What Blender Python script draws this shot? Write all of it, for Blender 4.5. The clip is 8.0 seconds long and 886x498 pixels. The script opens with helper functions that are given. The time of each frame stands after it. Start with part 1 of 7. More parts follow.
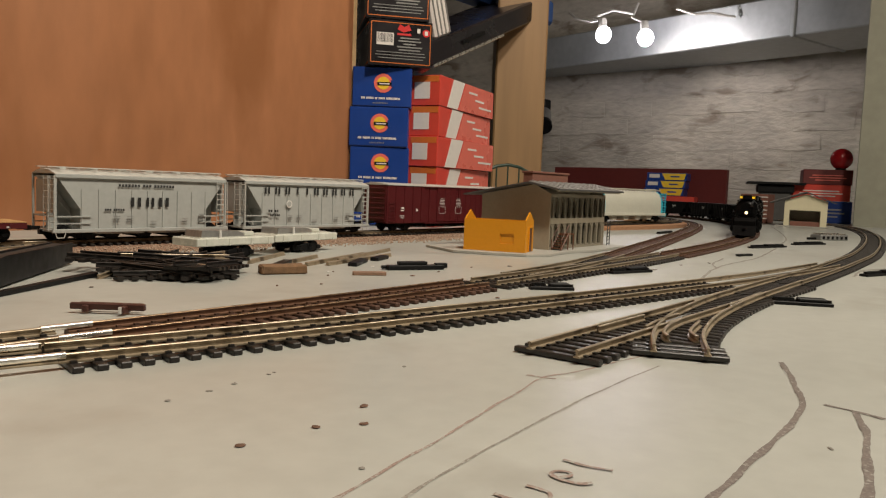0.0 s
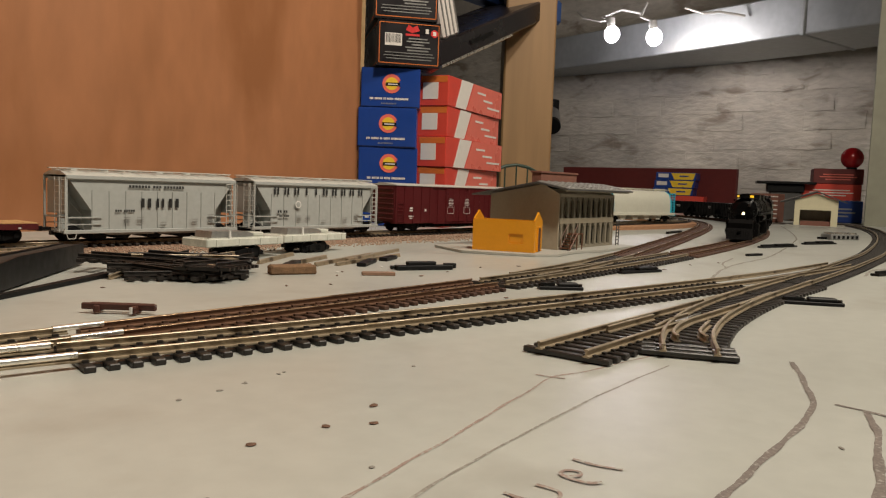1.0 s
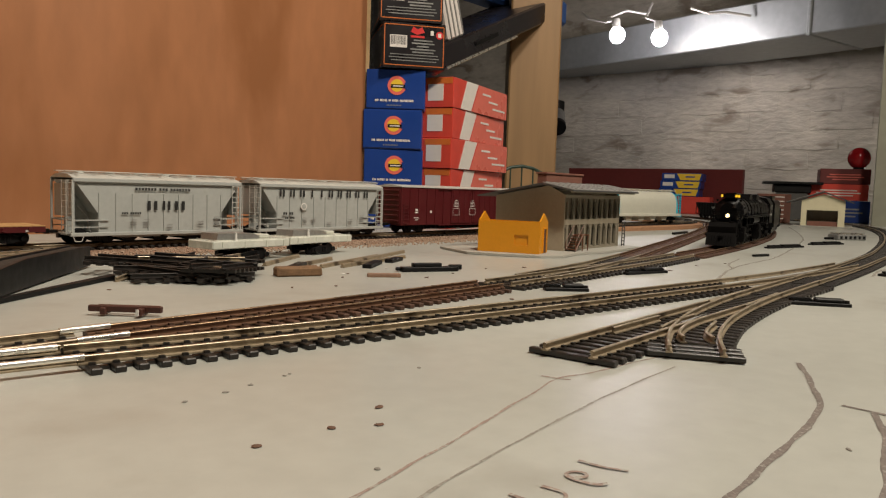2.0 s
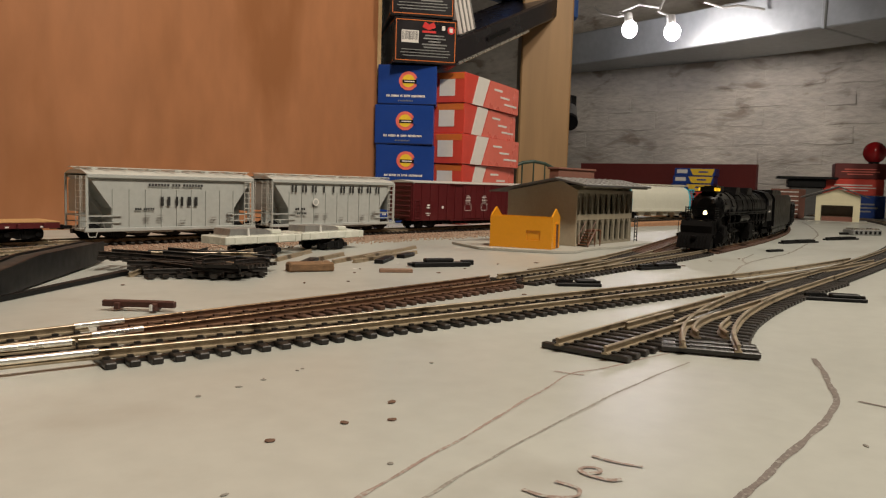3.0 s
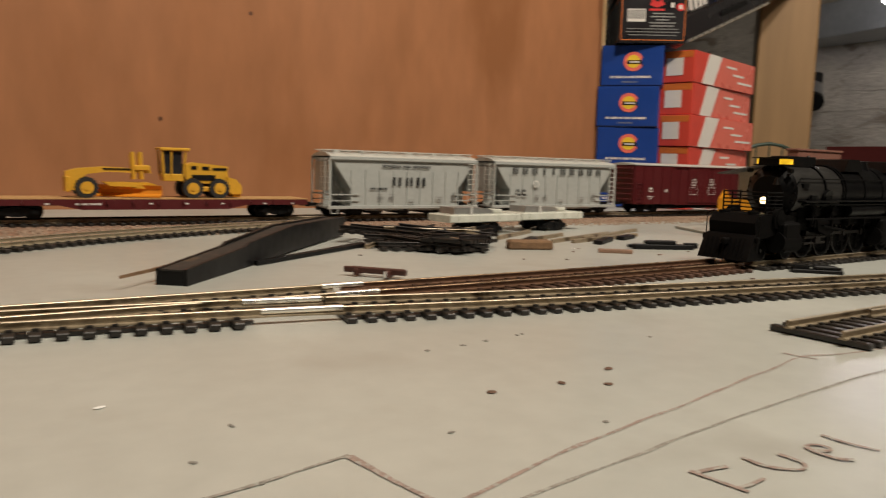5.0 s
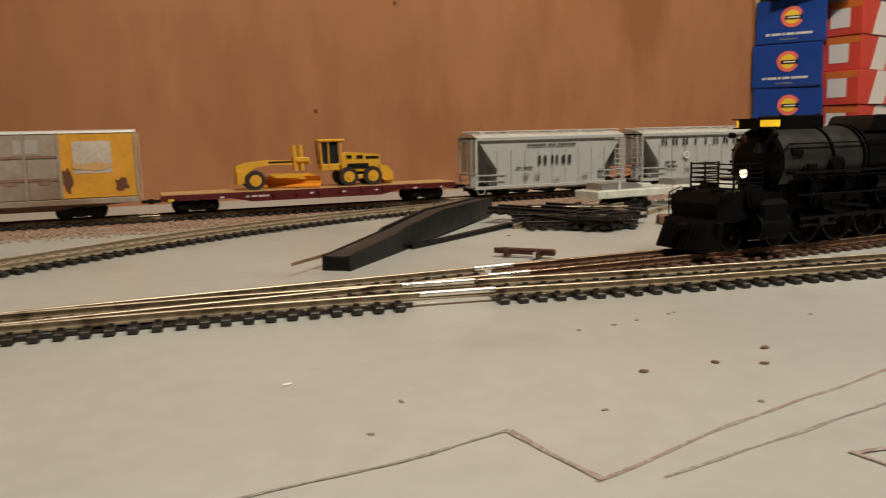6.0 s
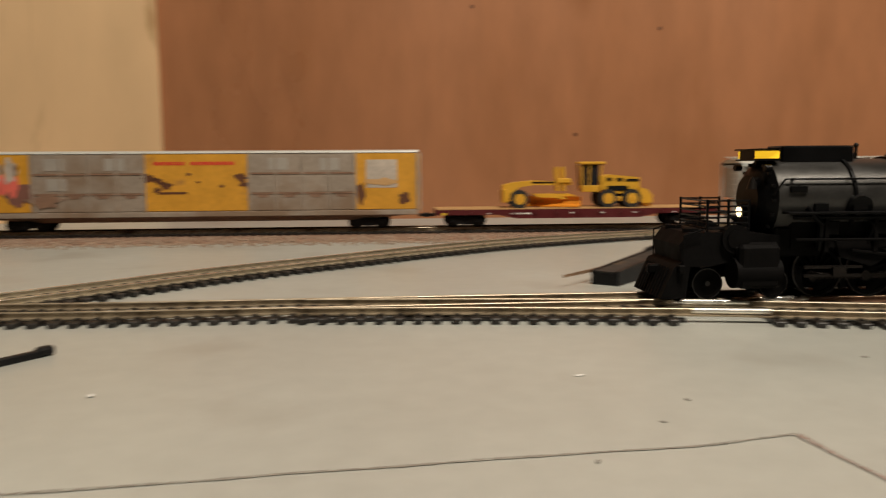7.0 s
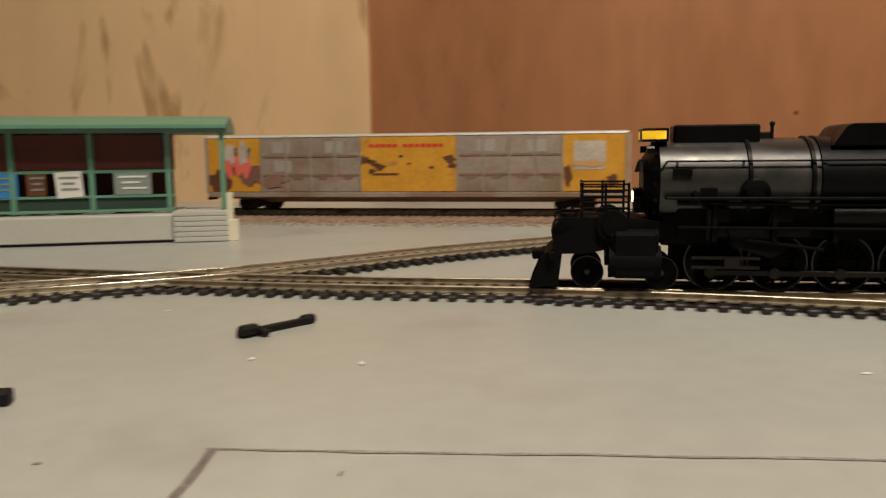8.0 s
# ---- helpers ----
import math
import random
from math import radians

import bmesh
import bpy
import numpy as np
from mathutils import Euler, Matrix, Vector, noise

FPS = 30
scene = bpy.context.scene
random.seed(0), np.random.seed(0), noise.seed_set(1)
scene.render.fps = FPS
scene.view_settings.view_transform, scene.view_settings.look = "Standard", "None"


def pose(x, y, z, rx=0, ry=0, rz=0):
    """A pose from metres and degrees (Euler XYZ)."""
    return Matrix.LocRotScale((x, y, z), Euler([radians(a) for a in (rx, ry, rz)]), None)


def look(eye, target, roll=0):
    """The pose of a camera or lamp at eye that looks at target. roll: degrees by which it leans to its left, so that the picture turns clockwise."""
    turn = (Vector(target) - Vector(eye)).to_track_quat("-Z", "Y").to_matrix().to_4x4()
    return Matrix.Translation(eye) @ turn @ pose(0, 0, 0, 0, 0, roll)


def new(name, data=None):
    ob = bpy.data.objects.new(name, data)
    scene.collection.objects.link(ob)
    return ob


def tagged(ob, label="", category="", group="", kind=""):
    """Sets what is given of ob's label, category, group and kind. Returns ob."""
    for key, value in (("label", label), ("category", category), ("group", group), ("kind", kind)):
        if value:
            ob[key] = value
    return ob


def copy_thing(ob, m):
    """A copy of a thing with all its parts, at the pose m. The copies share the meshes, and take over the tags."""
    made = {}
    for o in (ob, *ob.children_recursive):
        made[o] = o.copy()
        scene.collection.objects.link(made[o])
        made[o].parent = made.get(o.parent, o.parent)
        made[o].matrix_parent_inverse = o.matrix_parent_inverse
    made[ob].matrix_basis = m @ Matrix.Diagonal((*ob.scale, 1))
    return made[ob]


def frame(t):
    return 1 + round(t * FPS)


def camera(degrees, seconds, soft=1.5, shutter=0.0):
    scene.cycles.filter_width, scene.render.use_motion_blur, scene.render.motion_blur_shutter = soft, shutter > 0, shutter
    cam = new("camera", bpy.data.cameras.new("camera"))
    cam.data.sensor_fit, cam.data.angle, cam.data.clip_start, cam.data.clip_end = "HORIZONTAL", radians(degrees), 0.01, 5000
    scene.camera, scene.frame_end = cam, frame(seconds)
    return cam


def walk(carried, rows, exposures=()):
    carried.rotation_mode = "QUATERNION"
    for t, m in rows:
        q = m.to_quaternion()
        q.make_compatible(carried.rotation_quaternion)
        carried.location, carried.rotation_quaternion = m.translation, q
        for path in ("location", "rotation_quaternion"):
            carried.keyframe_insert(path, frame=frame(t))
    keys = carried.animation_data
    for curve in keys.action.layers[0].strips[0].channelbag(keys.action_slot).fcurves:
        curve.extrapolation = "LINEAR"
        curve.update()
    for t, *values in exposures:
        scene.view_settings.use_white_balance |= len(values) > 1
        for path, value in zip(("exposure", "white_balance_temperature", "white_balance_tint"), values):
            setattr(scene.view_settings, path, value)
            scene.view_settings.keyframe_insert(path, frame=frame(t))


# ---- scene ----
cam = camera(60.32, 8.0, soft=1.2, shutter=0.5)
# seconds, x, y, z, yaw, pitch, roll: a phone held two inches above the layout, panning to its left
PATH = [
    (0.0, 0.0, 0.0, 0.052, -50.7549, -4.6348, -2.2058),
    (0.5, -0.0003, -0.0002, 0.052, -50.329, -4.6669, -2.0731),
    (1.0, -0.0004, -0.0001, 0.0519, -50.1273, -4.6339, -2.0582),
    (1.5, -0.0004, -0.0003, 0.0519, -49.9269, -4.5489, -1.9478),
    (3.0, -0.0001, 0.0003, 0.0516, -48.8564, -4.8841, -1.7541),
    (3.5, -0.0007, 0.0009, 0.0508, -48.1493, -5.4002, -1.7236),
    (4.0, -0.0026, 0.0006, 0.0492, -46.037, -6.0624, -1.5711),
    (4.5, -0.0042, -0.0036, 0.0506, -38.3084, -6.1624, -1.0952),
    (5.0, -0.0054, -0.0046, 0.0478, -32.5432, -6.3869, -1.708),
    (5.2, -0.0058, -0.0059, 0.0486, -29.8564, -6.3517, -1.3608),
    (6.3, -0.0125, -0.0140, 0.0528, -19.3155, -8.2957, 1.6259),
    (6.5, -0.0148, -0.0166, 0.0538, -16.9038, -7.7673, 1.1121),
    (7.0, -0.0287, -0.0308, 0.051, -3.8949, -6.2563, 0.3791),
    (7.5, -0.035, -0.0322, 0.05, 2.8327, -6.1661, 0.4855),
    (8.0, -0.0485, -0.0286, 0.0498, 9.4199, -7.3801, 0.59),
]
walk(cam, [(t, pose(x, y, z, 90 + p, r, w)) for t, x, y, z, w, p, r in PATH])

# ---- world, lamps, exposure ----
world = bpy.data.worlds.new("basement_gloom")
world.use_nodes = True
world.node_tree.nodes["Background"].inputs[0].default_value = (0.03, 0.026, 0.022, 1)
world.node_tree.nodes["Background"].inputs[1].default_value = 0.3
scene.world = world
scene.view_settings.exposure = 0.0


def lamp(name, kind, at, energy, color, size=0.1, target=None, spread=120):
    data = bpy.data.lights.new(name, kind)
    data.energy, data.color = energy, color
    if kind == "AREA":
        data.shape, data.size = "DISK", size
    elif kind == "SPOT":
        data.spot_size, data.spot_blend, data.shadow_soft_size = radians(spread), 0.7, size
    else:
        data.shadow_soft_size = size
    ob = new(name, data)
    ob.matrix_world = look(at, target) if target else pose(*at)
    return ob


WARM = (1.0, 0.89, 0.74)
# ceiling bulbs of the basement, above and behind the phone
lamp("ceiling_bulb_light", "AREA", (0.16, -0.28, 1.24), 17.2, WARM, 0.14, (0.28, 0.46, 0))
lamp("ceiling_bulb_light", "AREA", (0.80, -0.42, 1.24), 10.4, WARM, 0.14, (1.0, 0.50, 0))
# the two reflector lamps hung before the far duct: one turned along the duct, one to the brick wall
lamp("clamp_lamp_light", "SPOT", (2.36, 1.103, 0.561), 3.2, (1.0, 0.92, 0.88), 0.02, (2.54, 0.94, 0.585), 105)
lamp("clamp_lamp_light", "SPOT", (2.36, 1.255, 0.585), 4.0, (1.0, 0.88, 0.76), 0.02, (2.91, 0.72, -0.05), 95)


# ---- materials ----
def mat(name, color, rough=0.5, metal=0.0, vary=0.12, scale=60.0, bump=0.0, fine=6.0, emit=None, stain=None, stretch=(1, 1, 1), coat=0.0, island=0.0, world_space=False, swirl=0.0, spec=0.5):
    m = bpy.data.materials.new(name)
    m.use_nodes = True
    nt = m.node_tree
    n, l = nt.nodes, nt.links
    b = n["Principled BSDF"]
    b.inputs["Roughness"].default_value = rough
    b.inputs["Metallic"].default_value = metal
    b.inputs["Coat Weight"].default_value = coat
    b.inputs["Specular IOR Level"].default_value = spec
    tc = n.new("ShaderNodeTexCoord")
    mp = n.new("ShaderNodeMapping")
    mp.inputs["Scale"].default_value = stretch
    if world_space:
        geo = n.new("ShaderNodeNewGeometry")
        l.new(geo.outputs["Position"], mp.inputs[0])
    else:
        l.new(tc.outputs["Object"], mp.inputs[0])
    big = n.new("ShaderNodeTexNoise")
    big.inputs["Scale"].default_value = scale
    big.inputs["Detail"].default_value = 6
    small = n.new("ShaderNodeTexNoise")
    small.inputs["Scale"].default_value = scale * fine
    small.inputs["Detail"].default_value = 4
    l.new(mp.outputs[0], big.inputs[0])
    l.new(mp.outputs[0], small.inputs[0])
    add = n.new("ShaderNodeMath")
    add.operation = "ADD"
    l.new(big.outputs[0], add.inputs[0])
    l.new(small.outputs[0], add.inputs[1])
    ramp = n.new("ShaderNodeMapRange")
    ramp.inputs[1].default_value, ramp.inputs[2].default_value = 0.6, 1.4
    ramp.inputs[3].default_value, ramp.inputs[4].default_value = 1 - vary, 1 + vary
    l.new(add.outputs[0], ramp.inputs[0])
    mul = n.new("ShaderNodeMix")
    mul.data_type, mul.blend_type = "RGBA", "MULTIPLY"
    mul.inputs[0].default_value = 1
    mul.inputs[6].default_value = (*color, 1)
    l.new(ramp.outputs[0], mul.inputs[7])
    out = mul.outputs[2]
    if stain:
        sn = n.new("ShaderNodeTexNoise")
        sn.inputs["Scale"].default_value = scale * stain[2]
        sn.inputs["Detail"].default_value = 8
        sn.inputs["Distortion"].default_value = swirl
        l.new(mp.outputs[0], sn.inputs[0])
        sr = n.new("ShaderNodeMapRange")
        sr.inputs[1].default_value, sr.inputs[2].default_value = stain[1], stain[1] + 0.12
        l.new(sn.outputs[0], sr.inputs[0])
        sm = n.new("ShaderNodeMix")
        sm.data_type = "RGBA"
        sm.inputs[7].default_value = (*stain[0], 1)
        l.new(sr.outputs[0], sm.inputs[0])
        l.new(out, sm.inputs[6])
        out = sm.outputs[2]
    if island:
        oi = n.new("ShaderNodeObjectInfo")
        ir = n.new("ShaderNodeMapRange")
        ir.inputs[3].default_value, ir.inputs[4].default_value = 1 - island, 1 + island
        l.new(oi.outputs["Random"], ir.inputs[0])
        im = n.new("ShaderNodeMix")
        im.data_type, im.blend_type = "RGBA", "MULTIPLY"
        im.inputs[0].default_value = 1
        l.new(out, im.inputs[6])
        l.new(ir.outputs[0], im.inputs[7])
        out = im.outputs[2]
    l.new(out, b.inputs["Base Color"])
    rr = n.new("ShaderNodeMapRange")
    rr.inputs[1].default_value, rr.inputs[2].default_value = 0.3, 0.7
    rr.inputs[3].default_value, rr.inputs[4].default_value = max(0.03, rough - 0.08), min(1, rough + 0.08)
    l.new(big.outputs[0], rr.inputs[0])
    l.new(rr.outputs[0], b.inputs["Roughness"])
    if bump:
        bp = n.new("ShaderNodeBump")
        bp.inputs["Strength"].default_value = 0.6
        bp.inputs["Distance"].default_value = bump
        l.new(add.outputs[0], bp.inputs["Height"])
        l.new(bp.outputs[0], b.inputs["Normal"])
    if emit:
        b.inputs["Emission Color"].default_value = (*emit[0], 1)
        b.inputs["Emission Strength"].default_value = emit[1]
    return m


TABLE = mat("table_paint", (0.415, 0.425, 0.39), 0.36, vary=0.09, scale=9, bump=0.00006, fine=14, stain=((0.36, 0.36, 0.325), 0.58, 2.2))
PLY = mat("stained_plywood", (0.360, 0.156, 0.072), 0.34, vary=0.17, scale=6.5, bump=0.0001, fine=9, stretch=(1, 1, 0.35), stain=((0.285, 0.116, 0.047), 0.58, 1.6))
PLYLIGHT = mat("raw_plywood", (0.74, 0.495, 0.275), 0.5, vary=0.14, scale=3, bump=0.0001, fine=6, stretch=(1, 1, 0.42), stain=((0.46, 0.275, 0.13), 0.54, 2.2), swirl=4.0)
PLYEDGE = mat("plywood_edge", (0.62, 0.42, 0.22), 0.6, vary=0.2, scale=30)
DUSTY = mat("dusty_dark_plastic", (0.026, 0.023, 0.020), 0.7, vary=0.3, scale=160, stain=((0.085, 0.055, 0.032), 0.60, 0.6))
SMEAR = mat("smeared_pale_paint", (0.50, 0.43, 0.36), 0.5, vary=0.3, scale=90)
PINE = mat("pine_lumber", (0.31, 0.185, 0.085), 0.5, vary=0.34, scale=7, bump=0.0002, fine=5, stretch=(1, 1, 0.08))
BRICKWALL = mat("whitewashed_brick", (0.50, 0.46, 0.40), 0.85, vary=0.22, scale=9, bump=0.012, fine=5, stain=((0.27, 0.225, 0.18), 0.55, 1.1), island=0.03, world_space=True, swirl=0.8, stretch=(1, 0.55, 1.5))
MORTAR = mat("whitewashed_mortar", (0.48, 0.44, 0.38), 0.9, vary=0.22, scale=9, bump=0.012, fine=5, stain=((0.27, 0.225, 0.18), 0.55, 1.1), world_space=True, swirl=0.8, stretch=(1, 0.55, 1.5))
DUCT = mat("galvanised_duct", (0.44, 0.46, 0.47), 0.52, 0.6, vary=0.12, scale=7, bump=0.0006)
DARKWOOD = mat("ceiling_timber", (0.075, 0.058, 0.05), 0.8, vary=0.3, scale=6, stretch=(1, 0.2, 1))
POSTPAINT = mat("grey_post_paint", (0.34, 0.34, 0.27), 0.5, vary=0.12, scale=8, bump=0.0006)
CONCRETE = mat("basement_concrete", (0.20, 0.19, 0.17), 0.85, vary=0.25, scale=4, bump=0.003)
NICKEL = mat("tarnished_rail", (0.36, 0.29, 0.20), 0.42, 0.5, vary=0.25, scale=160, stain=((0.10, 0.07, 0.04), 0.54, 0.5))
NICKELTOP = mat("tarnished_rail_head", (0.56, 0.48, 0.36), 0.41, 0.8, vary=0.2, scale=140, stain=((0.30, 0.23, 0.14), 0.58, 0.6))
WORNTOP = mat("worn_bright_rail_head", (0.86, 0.80, 0.68), 0.20, 0.85, vary=0.15, scale=160)
RUSTTOP = mat("rust_painted_rail_head", (0.42, 0.29, 0.18), 0.30, 0.7, vary=0.3, scale=160, stain=((0.17, 0.085, 0.045), 0.55, 0.6))
WORN = mat("worn_bright_rail", (0.50, 0.42, 0.30), 0.33, 0.5, vary=0.2, scale=160)
# polished metal, also used for the bars that imitate glints on the rails
BRIGHT = mat("glint_and_polished_metal", (0.86, 0.83, 0.76), 0.30, 0.9, vary=0.1, scale=200)
RUSTRAIL = mat("rust_painted_rail", (0.16, 0.085, 0.05), 0.5, 0.3, vary=0.25, scale=160)
TIESHEEN = mat("shiny_brown_black_tie", (0.026, 0.022, 0.019), 0.36, vary=0.3, scale=220, bump=0.0001, island=0.3)
TIEBLACK = mat("black_plastic_tie", (0.018, 0.015, 0.013), 0.42, vary=0.3, scale=220, bump=0.0001, island=0.25)
TIEBROWN = mat("brown_plastic_tie", (0.070, 0.034, 0.021), 0.6, vary=0.3, scale=220, bump=0.0001, island=0.25)
BALLAST = mat("crushed_ballast", (0.27, 0.16, 0.105), 0.95, vary=0.8, scale=420, bump=0.0011, fine=3)
STONE = mat("ballast_stone", (0.36, 0.26, 0.19), 0.9, vary=0.3, scale=300)
CORK = mat("cork_roadbed", (0.36, 0.19, 0.10), 0.9, vary=0.3, scale=260, bump=0.0004)
GREYCAR = mat("grey_car_paint", (0.405, 0.42, 0.40), 0.42, vary=0.08, scale=50, stain=((0.33, 0.33, 0.305), 0.60, 1.0))
ROOFGREY = mat("pale_roof_paint", (0.54, 0.54, 0.50), 0.4, vary=0.08, scale=60)
MAROON = mat("oxide_red_paint", (0.088, 0.010, 0.012), 0.4, vary=0.12, scale=60)
DKRED = mat("maroon_card", (0.13, 0.018, 0.016), 0.6, vary=0.12, scale=12)
BLACK = mat("black_plastic", (0.007, 0.007, 0.0075), 0.45, spec=0.22, vary=0.3, scale=140)
LOCO = mat("locomotive_black", (0.0024, 0.0023, 0.0026), 0.36, spec=0.13, vary=0.3, scale=120, bump=0.00004)
# duller black than the boiler, for everything below the running boards
GEARBLACK = mat("dull_black_running_gear", (0.0038, 0.0034, 0.0034), 0.65, spec=0.07, vary=0.4, scale=150)
GRAPHITE = mat("graphite_smokebox", (0.058, 0.056, 0.053), 0.37, 0.7, vary=0.15, scale=120)
STEEL = mat("rod_steel", (0.022, 0.018, 0.016), 0.4, 0.7, vary=0.2, scale=150)
WHEELRIM = mat("dull_wheel_rim", (0.055, 0.052, 0.05), 0.35, 0.9, vary=0.1, scale=150)
WHITEMARK = mat("white_marking", (0.72, 0.70, 0.66), 0.5, vary=0.05, scale=200)
BLACKMARK = mat("black_marking", (0.018, 0.018, 0.018), 0.5, vary=0.1, scale=200)
AMBER = mat("amber_number_board", (0.9, 0.55, 0.03), 0.4, emit=((1.0, 0.56, 0.02), 0.75))
LENS = mat("headlight_lens", (1, 0.85, 0.5), 0.2, emit=((1.0, 0.74, 0.36), 6.0))
BULB = mat("lamp_bulb_glass", (1, 1, 1), 0.3, emit=((1.0, 0.94, 0.98), 30.0))
YELLOWH = mat("orange_yellow_styrene", (0.72, 0.30, 0.012), 0.38, vary=0.05, scale=70)
OXIDE = mat("oxide_plastic", (0.062, 0.020, 0.013), 0.5, vary=0.25, scale=200)
BROWNDOOR = mat("brown_door_paint", (0.12, 0.045, 0.02), 0.5, vary=0.15, scale=120)
TAN = mat("tan_wall_paint", (0.37, 0.32, 0.235), 0.6, vary=0.08, scale=80)
TANDARK = mat("weathered_post_paint", (0.25, 0.22, 0.165), 0.65, vary=0.2, scale=90)
ROOFBLACK = mat("dark_roof_felt", (0.07, 0.068, 0.065), 0.55, vary=0.2, scale=120, bump=0.0002)
ROOFSLATE = mat("grey_roof_sheet", (0.26, 0.255, 0.24), 0.45, vary=0.14, scale=60)
PALEBASE = mat("pale_grey_base", (0.38, 0.37, 0.33), 0.6, vary=0.06, scale=60)
CREAM = mat("cream_wall_paint", (0.66, 0.61, 0.42), 0.55, vary=0.06, scale=70)
BRICKRED = mat("red_brick_sheet", (0.20, 0.085, 0.06), 0.8, vary=0.25, scale=160)
CYAN = mat("cyan_car_end", (0.035, 0.42, 0.55), 0.42, vary=0.06, scale=80)
BONE = mat("bone_white_car", (0.58, 0.57, 0.48), 0.42, vary=0.06, scale=60)
BLUEBOX = mat("blue_carton", (0.012, 0.05, 0.26), 0.32, vary=0.08, scale=20)
REDBOX = mat("red_carton", (0.62, 0.065, 0.045), 0.32, vary=0.08, scale=16)
REDFACE = mat("faded_red_carton", (0.70, 0.16, 0.12), 0.30, vary=0.08, scale=16)
WHITEBOX = mat("white_carton_print", (0.74, 0.70, 0.66), 0.4, vary=0.05, scale=30)
BLKBOX = mat("black_carton", (0.012, 0.010, 0.012), 0.3, vary=0.2, scale=25)
ORANGELINE = mat("orange_print", (0.62, 0.16, 0.03), 0.4, vary=0.1, scale=90)
YELLOWPRINT = mat("yellow_print", (0.82, 0.55, 0.04), 0.4, vary=0.08, scale=90)
SALMON = mat("salmon_print", (0.78, 0.16, 0.12), 0.4, vary=0.08, scale=90)
REDPRINT = mat("red_print", (0.62, 0.03, 0.03), 0.4, vary=0.08, scale=90)
GRADER = mat("yellow_machine_plastic", (0.68, 0.36, 0.030), 0.4, vary=0.1, scale=120)
ORANGEBLADE = mat("orange_blade_plastic", (0.72, 0.26, 0.02), 0.42, vary=0.1, scale=120)
TYRE = mat("tyre_rubber", (0.016, 0.015, 0.015), 0.7, vary=0.3, scale=200)
DECKWOOD = mat("flatcar_wood_deck", (0.52, 0.31, 0.13), 0.55, vary=0.15, scale=90, stretch=(1, 0.2, 1))
RACKPALE = mat("clean_silver_rack", (0.42, 0.38, 0.335), 0.5, 0.2, vary=0.12, scale=55)
RACKGREY = mat("weathered_silver_rack", (0.37, 0.305, 0.245), 0.5, 0.25, vary=0.22, scale=55, stain=((0.27, 0.19, 0.13), 0.50, 0.5))
RACKYEL = mat("weathered_yellow_panel", (0.62, 0.30, 0.03), 0.45, vary=0.16, scale=60, stain=((0.30, 0.14, 0.05), 0.6, 0.9))
RACKBROWN = mat("rusty_sill", (0.24, 0.14, 0.09), 0.6, vary=0.25, scale=80)
GREENROOF = mat("green_platform_paint", (0.13, 0.29, 0.20), 0.5, vary=0.12, scale=70)
GREENDARK = mat("dark_green_paint", (0.025, 0.05, 0.034), 0.5, vary=0.15, scale=80)
SHEDRED = mat("dark_red_panel", (0.11, 0.022, 0.016), 0.6, vary=0.14, scale=60)
PLATFORM = mat("pale_platform_grey", (0.50, 0.49, 0.44), 0.55, vary=0.06, scale=60)
IVORY = mat("ivory_post_paint", (0.72, 0.67, 0.50), 0.5, vary=0.06, scale=80)
RESIN = mat("translucent_white_resin", (0.60, 0.61, 0.54), 0.25, vary=0.1, scale=90)
FOILGREY = mat("grey_cast_metal", (0.36, 0.36, 0.35), 0.35, 0.6, vary=0.2, scale=90)
CORKBIT = mat("cork_offcut", (0.20, 0.115, 0.060), 0.9, vary=0.4, scale=300, bump=0.0006)
PENCIL = mat("pencil_line", (0.25, 0.23, 0.20), 0.7, vary=0.4, scale=300, stain=((0.36, 0.36, 0.325), 0.50, 3.0))
MARKER = mat("marker_line", (0.17, 0.145, 0.13), 0.6, vary=0.4, scale=250, stain=((0.33, 0.32, 0.29), 0.56, 3.0))
REDPENCIL = mat("red_pencil_line", (0.28, 0.21, 0.18), 0.7, vary=0.4, scale=300, stain=((0.36, 0.35, 0.315), 0.50, 3.0))
CRUMB = mat("brown_crumb", (0.13, 0.07, 0.045), 0.85, vary=0.4, scale=500)
CHIP = mat("white_chip", (0.72, 0.71, 0.68), 0.6, vary=0.08, scale=300)
GREYCRUMB = mat("grey_crumb", (0.22, 0.205, 0.18), 0.85, vary=0.3, scale=400)
REDBALL = mat("glossy_red_enamel", (0.34, 0.012, 0.016), 0.15, vary=0.05, scale=20)
CABLE = mat("cable_sheath", (0.55, 0.53, 0.50), 0.5, vary=0.1, scale=60)
BLUETARP = mat("blue_plastic", (0.03, 0.08, 0.25), 0.45, vary=0.2, scale=14)
GLASSDARK = mat("dark_window_glazing", (0.02, 0.02, 0.022), 0.12)
BLUESIGN = mat("blue_poster", (0.04, 0.22, 0.52), 0.45, vary=0.15, scale=90)
GREYSIGN = mat("grey_poster", (0.22, 0.25, 0.22), 0.5, vary=0.1, scale=90)


# ---- mesh helpers ----
def box(bm, c, s, m=None, bev=0.0):
    t = Matrix.Translation(c) @ Matrix.Diagonal((*s, 1))
    if m is not None:
        t = m @ t
    r = bmesh.ops.create_cube(bm, size=1, matrix=t)
    if bev:
        es = list({e for v in r["verts"] for e in v.link_edges})
        bmesh.ops.bevel(bm, geom=es, offset=bev, segments=1, affect="EDGES", profile=0.5)


def cyl(bm, a, b, r, seg=14, r2=None):
    a, b = Vector(a), Vector(b)
    d = b - a
    t = Matrix.Translation((a + b) / 2) @ d.to_track_quat("Z", "Y").to_matrix().to_4x4()
    bmesh.ops.create_cone(bm, cap_ends=True, segments=seg, radius1=r, radius2=r if r2 is None else r2, depth=d.length, matrix=t)


